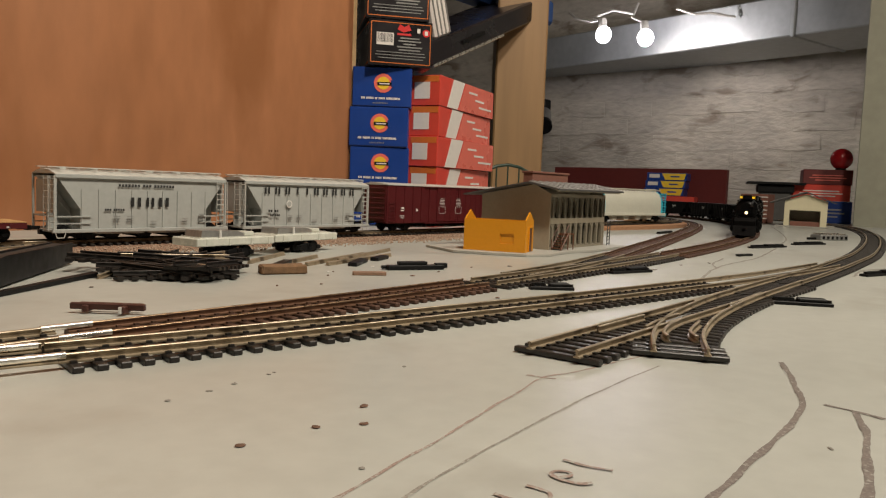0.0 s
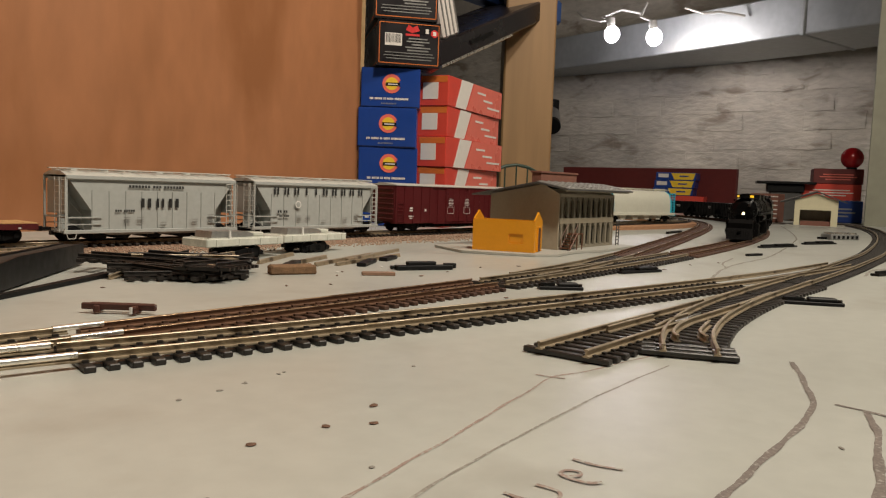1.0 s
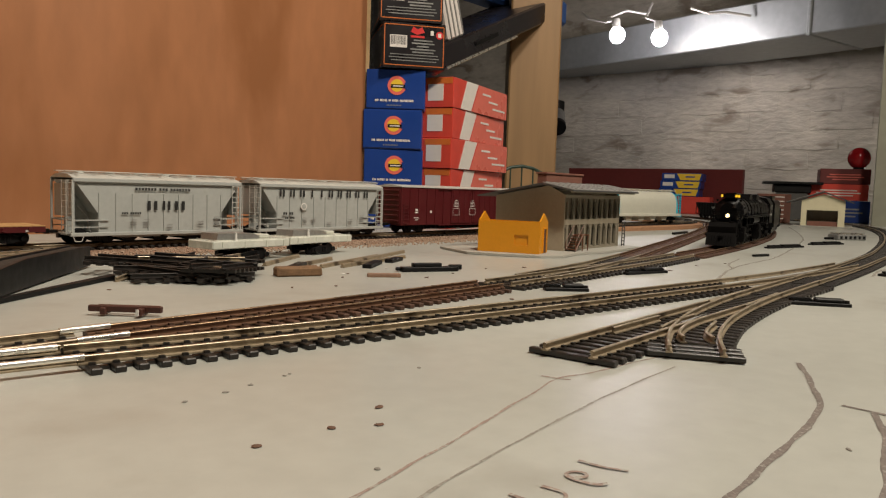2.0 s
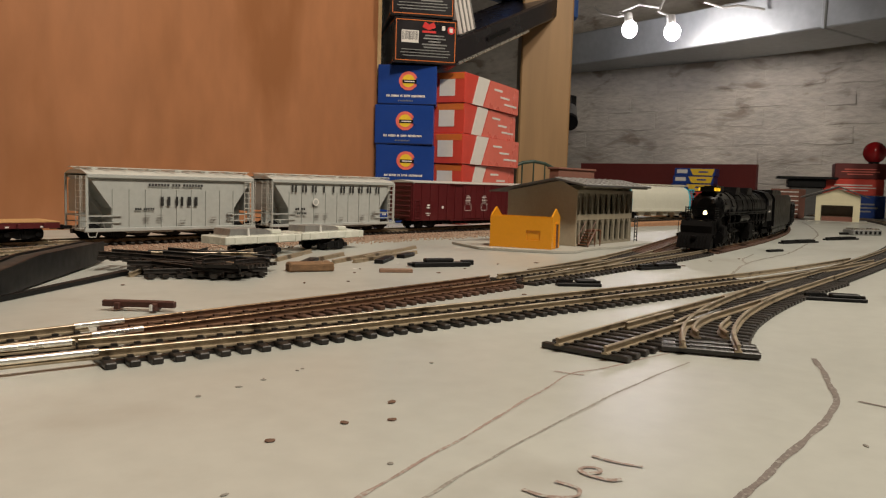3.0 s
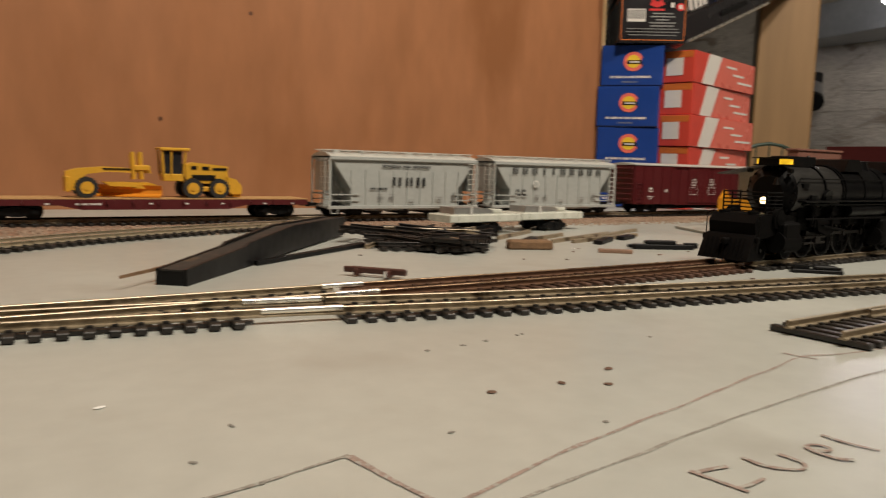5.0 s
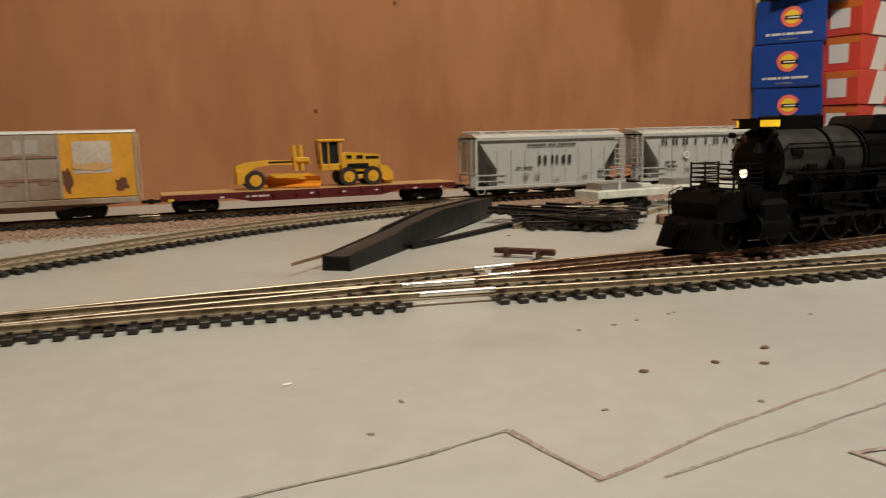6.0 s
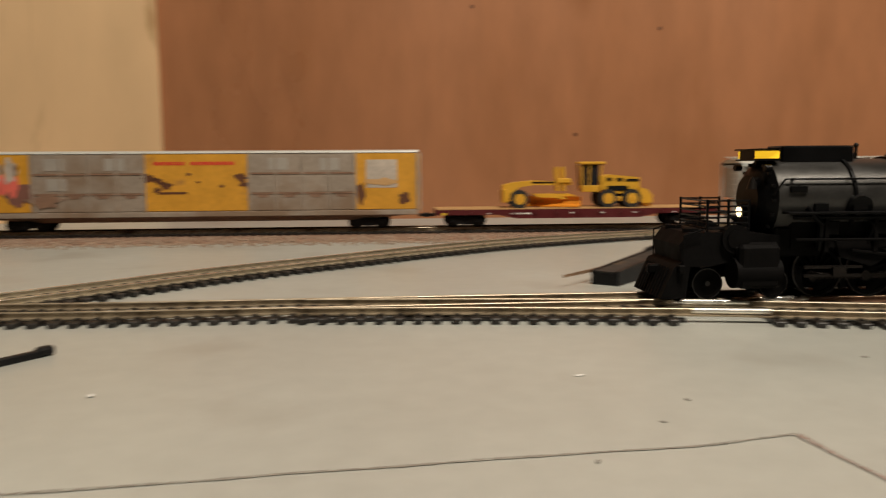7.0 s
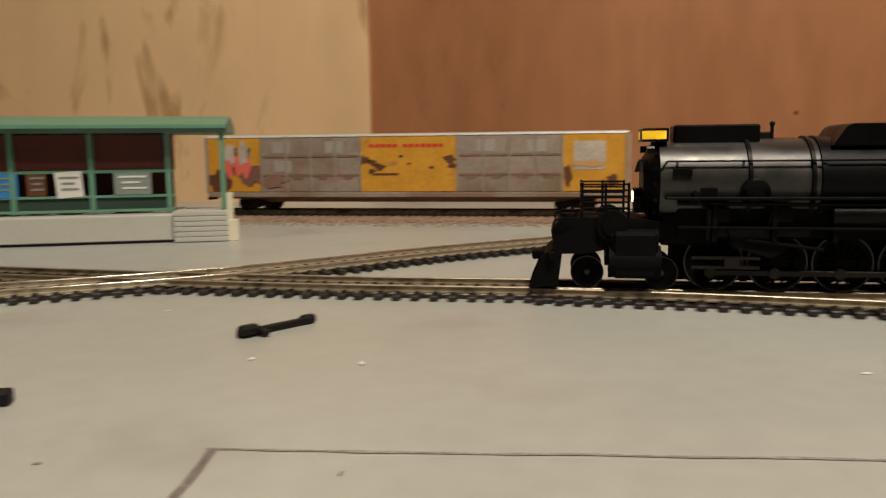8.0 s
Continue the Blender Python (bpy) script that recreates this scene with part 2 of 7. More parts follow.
def ball(bm, c, r, s=(1, 1, 1), seg=12):
    bmesh.ops.create_uvsphere(bm, u_segments=seg, v_segments=max(6, seg // 2), radius=r, matrix=Matrix.Translation(c) @ Matrix.Diagonal((*s, 1)))


def prism(bm, pts, y0, y1, axes="xzy", m=None):
    """A polygon in the first two axes, drawn out along the third from y0 to y1."""
    ax = ["xyz".index(a) for a in axes]
    rings = []
    for y in (y0, y1):
        ring = []
        for p, q in pts:
            v = [0, 0, 0]
            v[ax[0]], v[ax[1]], v[ax[2]] = p, q, y
            v = Vector(v)
            ring.append(bm.verts.new(m @ v if m is not None else v))
        rings.append(ring)
    fs = [bm.faces.new(rings[0]), bm.faces.new(rings[1][::-1])]
    n = len(pts)
    for i in range(n):
        j = (i + 1) % n
        fs.append(bm.faces.new((rings[0][i], rings[1][i], rings[1][j], rings[0][j])))
    bmesh.ops.recalc_face_normals(bm, faces=fs)


def ring(bm, r0, r1, y0, y1, seg=28):
    """A flat ring round the y axis."""
    v = [[bm.verts.new((r * math.cos(i * math.tau / seg), y, r * math.sin(i * math.tau / seg))) for i in range(seg)] for r, y in ((r0, y0), (r1, y0), (r1, y1), (r0, y1))]
    fs = []
    for a, b in ((0, 1), (1, 2), (2, 3), (3, 0)):
        for i in range(seg):
            j = (i + 1) % seg
            fs.append(bm.faces.new((v[a][i], v[b][i], v[b][j], v[a][j])))
    bmesh.ops.recalc_face_normals(bm, faces=fs)


def tube(bm, pts, r, seg=6):
    for a, b in zip(pts[:-1], pts[1:]):
        cyl(bm, a, b, r, seg)


def link(name, bm, material, smooth=35):
    me = bpy.data.meshes.new(name)
    bm.to_mesh(me)
    bm.free()
    me.materials.append(material)
    if smooth:
        for p in me.polygons:
            p.use_smooth = True
        me.set_sharp_from_angle(angle=radians(smooth))
    return new(name, me)


def part(name, bm, material, parent, label=""):
    ob = link(name, bm, material)
    ob.parent = parent
    if label:
        ob["label"] = label
    return ob


def boxes(name, material, parent, items, label="", bev=0.0):
    """One part out of several boxes (centre, size)."""
    bm = bmesh.new()
    for c, s in items:
        box(bm, c, s, bev=bev)
    return part(name, bm, material, parent, label)


def pieces(name, ob, parent, mats):
    """Objects that share the mesh of ob, at each pose; ob itself takes the first."""
    for i, m in enumerate(mats):
        o = ob if i == 0 else new(name, ob.data)
        o.parent = parent
        o.matrix_local = m


def thing(name, label, category, group="", m=None, kind=""):
    ob = new(name)
    ob.empty_display_size = 0.01
    if m is not None:
        ob.matrix_world = m
    return tagged(ob, label, category, group, kind)


def setting(name, bm, material, label, category, smooth=0):
    return tagged(link(name, bm, material, smooth), label, category, kind="structure")


# ---- curves in the plan ----
def curve(ctrl, step=0.004):
    """A smooth line through the control points (x, y, z), in even steps."""
    c = np.array([(*p, 0.0)[:3] for p in ctrl], float)
    p = np.vstack([2 * c[0] - c[1], c, 2 * c[-1] - c[-2]])
    out = []
    for i in range(1, len(p) - 2):
        a, b, d, e = p[i - 1], p[i], p[i + 1], p[i + 2]
        for u in np.linspace(0, 1, 60, endpoint=False):
            out.append(0.5 * (2 * b + (d - a) * u + (2 * a - 5 * b + 4 * d - e) * u * u + (3 * b - a - 3 * d + e) * u ** 3))
    out.append(p[-2])
    out = np.array(out)
    s = np.concatenate([[0], np.cumsum(np.linalg.norm(np.diff(out, axis=0), axis=1))])
    n = max(2, int(round(s[-1] / step)) + 1)
    g = np.linspace(0, s[-1], n)
    return np.stack([np.interp(g, s, out[:, k]) for k in range(3)], 1)


def normals(p):
    d = np.gradient(p[:, :2], axis=0)
    d /= np.linalg.norm(d, axis=1)[:, None]
    return np.stack([-d[:, 1], d[:, 0]], 1)


def sweep(bm, p, profile):
    """A closed profile (across, up) drawn along the line p."""
    nn = normals(p)
    rings = []
    for q, k in zip(p, nn):
        rings.append([bm.verts.new((q[0] + k[0] * a, q[1] + k[1] * a, q[2] + b)) for a, b in profile])
    n = len(profile)
    fs = [bm.faces.new(rings[0]), bm.faces.new(rings[-1][::-1])]
    for r0, r1 in zip(rings[:-1], rings[1:]):
        for i in range(n):
            j = (i + 1) % n
            fs.append(bm.faces.new((r0[i], r1[i], r1[j], r0[j])))
    bmesh.ops.recalc_face_normals(bm, faces=fs)


GAUGE, TIE, SPACING, TIEH, RAILH = 0.0165, 0.030, 0.0063, 0.0018, 0.0026
RAIL = [(-0.0011, 0), (0.0011, 0), (0.0011, 0.0004), (0.0003, 0.0007), (0.0003, 0.0019), (0.00065, 0.0021), (0.00065, 0.0023), (0.00045, 0.00254), (0, 0.0026), (-0.00045, 0.00254), (-0.00065, 0.0023), (-0.00065, 0.0021), (-0.0003, 0.0019), (-0.0003, 0.0007), (-0.0011, 0.0004)]


RAILHEAD = (6, 7, 8, 9)
HEADS = {NICKEL: NICKELTOP, WORN: WORNTOP, RUSTRAIL: RUSTTOP}


def rail_part(p, material, parent, name="rail"):
    """A rail along p, its rounded head rubbed brighter than its sides."""
    bm = bmesh.new()
    sweep(bm, p, RAIL)
    ob = link(name, bm, material, 62)
    ob.data.materials.append(HEADS.get(material, material))
    for f in ob.data.polygons:
        if f.index > 1 and (f.index - 2) % len(RAIL) in RAILHEAD:
            f.material_index = 1
    ob.parent = parent
    return ob


def tie_mesh(material):
    bm = bmesh.new()
    box(bm, (0, 0, TIEH / 2), (0.0030, TIE, TIEH), bev=0.0003)
    for s in (-1, 1):
        for k in (-1, 1):
            box(bm, (0, s * GAUGE / 2 + k * 0.0016, TIEH + 0.0003), (0.0016, 0.0012, 0.0008))
        # web under the rail that joins the ties
        box(bm, (SPACING / 2, s * GAUGE / 2, TIEH * 0.3), (SPACING - 0.0029, 0.0022, TIEH * 0.55))
    return link("tie", bm, material, 0)


def track(ctrl, railmat, tiemat, label, ties=True, tie_range=None, z=0.0):
    p = curve(ctrl)
    p[:, 2] += z
    th = thing("track", label, "track", "model railway tracks")
    nn = normals(p)
    for s in (-1, 1):
        q = p.copy()
        q[:, :2] += nn * s * GAUGE / 2
        q[:, 2] += TIEH
        rail_part(q, railmat, th)
    if ties:
        s = np.concatenate([[0], np.cumsum(np.linalg.norm(np.diff(p, axis=0), axis=1))])
        ms = []
        for g in np.arange(SPACING / 2, s[-1], SPACING):
            x, y, zz = [np.interp(g, s, p[:, k]) for k in range(3)]
            if tie_range and not tie_range[0] <= x <= tie_range[1]:
                continue
            i = min(int(np.searchsorted(s, g)), len(p) - 1)
            a = math.degrees(math.atan2(-nn[i][0], nn[i][1]))
            ms.append(pose(x, y, zz, 0, 0, a + random.uniform(-1.2, 1.2)))
        pieces("tie", tie_mesh(tiemat), th, ms)
    return th, p


INK = []


def flat_line(name, ctrl, width, material, label, category="pen line"):
    """A drawn line: a film of ink on the table, each laid over the last."""
    z = 0.0001 + 0.000012 * len(INK)
    INK.append(name)
    p = curve(ctrl, 0.0008)
    bm = bmesh.new()
    nn = normals(p)
    w = [width * max(0.2, 0.72 + 0.45 * noise.noise(Vector((q[0] * 90, q[1] * 90, 3))) + min(0.4, 0.0004 / width) * noise.noise(Vector((q[0] * 420, q[1] * 420, 9)))) / 2 for q in p]
    p[:, :2] += nn * np.array([[0.0009 * noise.noise(Vector((q[0] * 60, q[1] * 60, 5)))] for q in p]) * min(1, width / 0.0015)
    rows = [[bm.verts.new((q[0] + k[0] * s * a, q[1] + k[1] * s * a, z)) for s in (-1, 1)] for q, k, a in zip(p, nn, w)]
    for r0, r1 in zip(rows[:-1], rows[1:]):
        bm.faces.new((r0[0], r1[0], r1[1], r0[1]))
    return tagged(link(name, bm, material, 0), label, category)


# ---- the room ----
def build_room():
    bm = bmesh.new()
    box(bm, (0.75, 0.45, -0.012), (3.7, 2.9, 0.024), bev=0.001)
    setting("table_top", bm, TABLE, "grey painted plywood layout table top, scuffed and pencilled", "table")
    bm = bmesh.new()
    box(bm, (0.7, 0.5, -0.92), (7.0, 6.0, 0.04))
    setting("floor", bm, CONCRETE, "bare basement concrete floor below the layout", "floor")
    # ceiling above the view, added to close the room round the lamps
    bm = bmesh.new()
    box(bm, (0.7, 0.5, 1.42), (7.0, 6.0, 0.04))
    for i in range(12):
        box(bm, (0.7, -2.1 + i * 0.45, 1.32), (7.0, 0.05, 0.16))
    setting("ceiling", bm, DARKWOOD, "dark timber joists of the basement ceiling", "ceiling")
    # backboard of stained plywood, with its pale cut edge, and a raw sheet standing over it
    bm = bmesh.new()
    box(bm, (0.2165, 0.716, 0.65), (0.919, 0.018, 1.36))
    setting("wall_backboard", bm, PLY, "reddish stained plywood backboard behind the tracks", "wall")
    bm = bmesh.new()
    box(bm, (0.679, 0.716, 0.65), (0.006, 0.019, 1.36))
    setting("trim_board_edge", bm, PLYEDGE, "pale raw edge of the plywood backboard", "trim")
    bm = bmesh.new()
    box(bm, (-0.66, 0.709, 0.65), (0.838, 0.018, 1.36))
    setting("wall_raw_board", bm, PLYLIGHT, "pale raw plywood sheet with dark swirling grain", "wall")
    # basement walls: whitewashed brick at the far end, plain ones added to close the rest
    bm = bmesh.new()
    box(bm, (2.96, 0.5, 0.25), (0.10, 6.0, 2.4))
    global far_wall
    far_wall = setting("wall_far", bm, MORTAR, "whitewashed rough brick basement wall, stained", "wall")
    for nm, c, s in (("wall_back", (0.7, 2.6, 0.25), (7.0, 0.1, 2.4)), ("wall_front", (0.7, -2.2, 0.25), (7.0, 0.1, 2.4)), ("wall_near", (-2.4, 0.5, 0.25), (0.1, 6.0, 2.4))):
        bm = bmesh.new()
        box(bm, c, s)
        setting(nm, bm, CONCRETE, "plain basement wall added to close the room", "wall")
    # galvanised duct before the far wall, in two lengths with a raised seam
    th = thing("air_duct", "galvanised sheet metal air duct with a seam", "duct", kind="structure", m=pose(2.44, 0.50, 0, 0, 0, -13.3))
    for y0, y1 in ((-1.5, 0.19), (0.19, 1.45)):
        bm = bmesh.new()
        box(bm, (0.165, (y0 + y1) / 2, 0.613), (0.33, y1 - y0 - 0.004, 0.126), bev=0.004)
        part("duct_length", bm, DUCT, th)
    boxes("seam", DUCT, th, [((0.165, 0.19, 0.613), (0.338, 0.014, 0.134))], bev=0.003)
    # painted grey post, and the pine post behind the cartons
    bm = bmesh.new()
    box(bm, (1.90, 0.332, 0.25), (0.02, 0.066, 2.34), pose(0, 0, 0), 0.002)
    box(bm, (1.945, 0.288, 0.25), (0.07, 0.02, 2.34), bev=0.002)
    setting("post_painted", bm, POSTPAINT, "grey-green painted steel post", "post")
    bm = bmesh.new()
    box(bm, (0, 0, 0.25), (0.09, 0.09, 2.3), pose(1.185, 0.80, 0, 0, 0, 40), 0.003)
    setting("post_pine", bm, PINE, "bare pine timber post", "post")


# ---- tracks ----
T3 = [(-0.46, 0.262), (-0.34, 0.246), (-0.24, 0.236), (-0.14, 0.2305), (-0.05, 0.2315), (0.05, 0.2325), (0.15, 0.2325), (0.25, 0.2335), (0.35, 0.237), (0.45, 0.242), (0.55, 0.2495),
      (0.65, 0.2605), (0.80, 0.281), (0.95, 0.308), (1.10, 0.343), (1.30, 0.405), (1.50, 0.487), (1.68, 0.60), (1.80, 0.74), (1.86, 0.92), (1.86, 1.12), (1.78, 1.32), (1.6, 1.5), (1.3, 1.62), (0.9, 1.68)]
T3CURVE = curve(T3)
T3S = np.concatenate([[0], np.cumsum(np.linalg.norm(np.diff(T3CURVE, axis=0), axis=1))])
RAILTOP = TIEH + RAILH


def section(x0, x1):
    k = (T3CURVE[:, 0] >= x0) & (T3CURVE[:, 0] <= x1) & (T3CURVE[:, 1] < 1.2)
    q = T3CURVE[k]
    return [tuple(v) for v in q[:-5:8]] + [tuple(q[-1])]


MAIN = [(-0.95, 0.536, 0), (-0.3, 0.536, 0), (0.3, 0.536, 0), (0.7, 0.537, 0.0), (0.9, 0.532, 0.003), (1.05, 0.516, 0.005), (1.18, 0.509, 0.0055), (1.30, 0.535, 0.0055), (1.39, 0.605, 0.0055), (1.43, 0.72, 0.0055), (1.42, 0.90, 0.0055)]
MAINZ = 0.0016


def turnout_fittings():
    """Guard rails, frog and point rails of the loose turnout."""
    th = thing("turnout_frog", "dark frog and guard rails of the turnout", "track part")
    for k in ([(0.2490, 0.1015, 0.0003), (0.256, 0.1062, 0.0003), (0.272, 0.1108, 0.0003), (0.290, 0.1132, 0.0003)], [(0.2600, 0.1150, 0.0003), (0.280, 0.1180, 0.0003), (0.300, 0.1190, 0.0003)],
              [(0.245, 0.1262, 0.0003), (0.285, 0.1270, 0.0003)], [(0.256, 0.0940, 0.0003), (0.266, 0.1005, 0.0003), (0.290, 0.1062, 0.0003)], [(0.345, 0.1135, 0.0003), (0.375, 0.1160, 0.0003), (0.405, 0.1177, 0.0003)], [(0.345, 0.1298, 0.0003), (0.375, 0.1310, 0.0003), (0.405, 0.1322, 0.0003)]):
        p = curve(k)
        p[:, 2] += TIEH
        rail_part(p, NICKEL, th, "guard_rail")
    bm = bmesh.new()
    prism(bm, [(0.276, 0.1130), (0.308, 0.1165), (0.278, 0.1152)], TIEH, TIEH + 0.0026, "xyz")
    part("frog_point", bm, FOILGREY, th)
    boxes("throw_bar", TIEBLACK, th, [((0.412, 0.1190, 0.0011), (0.0045, 0.046, 0.0020))])


def build_tracks():
    # main line on its ballasted roadbed
    p = curve(MAIN, 0.02)
    bm = bmesh.new()
    sweep(bm, p[p[:, 0] < 0.86], [(-0.072, -0.004), (-0.045, MAINZ - 0.0003), (-0.016, MAINZ), (0.02, MAINZ), (0.05, -0.004)])
    setting("roadbed_ballast", bm, BALLAST, "brown crushed stone ballast along the main line", "roadbed")
    bm = bmesh.new()
    sweep(bm, p[(p[:, 0] > 0.84)], [(-0.024, -0.009), (-0.024, MAINZ - 0.0016), (-0.019, MAINZ), (0.019, MAINZ), (0.024, MAINZ - 0.0016), (0.024, -0.009)])
    setting("roadbed_cork", bm, CORK, "bare orange-brown cork roadbed on a curve", "roadbed")
    track(MAIN, NICKEL, TIEBLACK, "main line track with black ties on ballast", z=MAINZ)
    # siding that leaves the main line and crosses the loco's line
    track([(-0.50, 0.075), (-0.40, 0.130), (-0.30, 0.178), (-0.24, 0.205), (-0.19, 0.237), (-0.15, 0.274), (-0.113, 0.313), (-0.065, 0.355), (0.0, 0.408), (0.06, 0.447), (0.14, 0.483), (0.22, 0.507)],
          WORN, TIEBLACK, "curved siding track with bright worn rails", z=0.0004)
    # the locomotive's line
    track(section(-0.46, 0.1085), NICKEL, TIEBLACK, "straight tarnished track beside a turnout", )
    track(section(0.109, 0.322), RUSTRAIL, TIEBROWN, "rust-brown painted length of track")
    track(section(0.326, 0.62), NICKEL, TIEBLACK, "turnout track with black ties")
    track(section(0.624, 1.9), RUSTRAIL, TIEBROWN, "rust-brown curved track that the locomotive comes down")
    # the branch to the far curve
    track([(0.36, 0.2395, 0.0003), (0.46, 0.2545, 0.0003), (0.56, 0.277, 0.0003)], NICKEL, TIEBLACK, "diverging leg of a turnout", tie_range=(0.49, 1))
    track([(0.564, 0.2785), (0.67, 0.308), (0.85, 0.357), (1.05, 0.414), (1.25, 0.478), (1.42, 0.55), (1.54, 0.64), (1.61, 0.76), (1.63, 0.92), (1.60, 1.1)], RUSTRAIL, TIEBROWN, "rust-brown track curving away behind the yard")
    # the nearest straight line, from the turnout at one end to the turnout at the other
    track([(-0.06, 0.2285, 0.0003), (0.0, 0.2235, 0.0003), (0.07, 0.2140, 0.0003), (0.0915, 0.2106, 0.0001)], NICKEL, TIEBLACK, "turnout leg of tarnished rail", tie_range=(-0.06, 0.066))
    track([(0.092, 0.2105), (0.15, 0.1985), (0.25, 0.182), (0.325, 0.1705), (0.40, 0.1605), (0.48, 0.1505), (0.56, 0.1440), (0.65, 0.1400)], NICKEL, TIEBLACK, "straight tarnished track with black ties", tie_range=(0, 0.445))
    track([(0.2020, 0.1190), (0.25, 0.1205), (0.30, 0.1216), (0.36, 0.1232), (0.4173, 0.1252), (0.49, 0.1280)], NICKEL, TIESHEEN, "loose turnout laid on the bare table", z=0.0003, tie_range=(0, 0.2525))
    track([(0.4905, 0.1280), (0.60, 0.1325), (0.70, 0.1385), (0.85, 0.151), (1.1, 0.187), (1.356, 0.235), (1.60, 0.298), (1.80, 0.375), (1.95, 0.48), (2.05, 0.62)], NICKEL, TIEBLACK, "long tarnished track curving to the far end")
    leg = [(0.2325, 0.0905), (0.250, 0.0985), (0.270, 0.1055), (0.302, 0.1132), (0.34, 0.1188), (0.38, 0.1226), (0.42, 0.1250)]
    th, _ = track(leg, NICKEL, TIESHEEN, "curved leg of the loose turnout", z=0.0005, tie_range=(0, 0.2475))
    # long ties that carry both legs
    near, x = curve(leg), 0.2555
    while x < 0.488:
        far_y = 0.1190 + (x - 0.202) * 0.0312 + 0.015
        near_y = min(float(np.interp(x + 0.004, near[:, 0], near[:, 1])) - 0.0155, far_y - 0.030)
        bm = bmesh.new()
        box(bm, (0, 0, 0.0010), (0.0032, far_y - near_y, 0.0018), bev=0.0003)
        ob = part("tie", bm, TIESHEEN, th)
        ob.matrix_local = pose(x + random.uniform(-0.0002, 0.0002), (far_y + near_y) / 2, 0, 0, 0, 2 + random.uniform(-1, 1))
        x += SPACING
    turnout_fittings()


# ---- rolling stock ----
def wheelset_mesh(r, material):
    bm = bmesh.new()
    cyl(bm, (0, -0.0115, 0), (0, 0.0115, 0), 0.0011, 8)
    for s in (-1, 1):
        cyl(bm, (0, s * 0.0072, 0), (0, s * 0.0096, 0), r, 18)
        cyl(bm, (0, s * 0.0067, 0), (0, s * 0.0072, 0), r + 0.0007, 18)
    return link("wheelset", bm, material)


def car_truck(parent, x, r=0.0051, base=0.0095):
    """A two-axle truck under a car: side frames, bolster, two wheelsets."""
    bm = bmesh.new()
    box(bm, (x, 0, r + 0.0012), (0.0035, 0.022, 0.003))
    for s in (-1, 1):
        y = s * 0.0125
        prism(bm, [(x - base - 0.003, r + 0.001), (x - base - 0.003, r - 0.0016), (x - base + 0.003, r - 0.0018), (x - 0.003, r - 0.0032), (x + 0.003, r - 0.0032), (x + base - 0.003, r - 0.0018), (x + base + 0.003, r - 0.0016),
                   (x + base + 0.003, r + 0.001), (x + 0.003, r + 0.0026), (x - 0.003, r + 0.0026)], y - 0.001, y + 0.001)
        for k in (-1, 1):
            cyl(bm, (x + k * base, y, r), (x + k * base, y + s * 0.002, r), 0.0017, 8)
        for k in (-1, 0, 1):
            cyl(bm, (x + k * 0.0015, y + s * 0.0012, r - 0.0022), (x + k * 0.0015, y + s * 0.0012, r + 0.0018), 0.0006, 6)
    tr = part("truck", bm, BLACK, parent, "black freight truck")
    pieces("wheelset", wheelset_mesh(r, BLACK), tr, [pose(x - base, 0, r), pose(x + base, 0, r)])
    return tr


def coupler(parent, x, z=0.0085):
    s = 1 if x > 0 else -1
    bm = bmesh.new()
    box(bm, (x + s * 0.002, 0, z), (0.006, 0.0022, 0.0022), bev=0.0003)
    box(bm, (x + s * 0.0058, 0.0008, z), (0.0026, 0.0042, 0.0034), bev=0.0005)
    part("coupler", bm, BLACK, parent)


def ladder(bm, x, y, z0, z1, w, n, along="x", r=0.00028):
    for k in (-1, 1):
        a = (x + k * w / 2, y, z0) if along == "x" else (x, y + k * w / 2, z0)
        b = (a[0], a[1], z1)
        cyl(bm, a, b, r, 5)
    for i in range(n):
        z = z0 + (i + 0.5) * (z1 - z0) / n
        a = (x - w / 2, y, z) if along == "x" else (x, y - w / 2, z)
        b = (x + w / 2, y, z) if along == "x" else (x, y + w / 2, z)
        cyl(bm, a, b, r, 5)


def letters(name, material, parent, x0, z0, words, h, w, gap, y, label="", thick=0.00016):
    """A line of lettering as plain upright bars: words lists the letters in each word."""
    bm = bmesh.new()
    x = x0
    for n in words:
        for i in range(n):
            box(bm, (x + w / 2, y, z0), (w, thick, h))
            x += w + gap
        x += w
    return part(name, bm, material, parent, label)


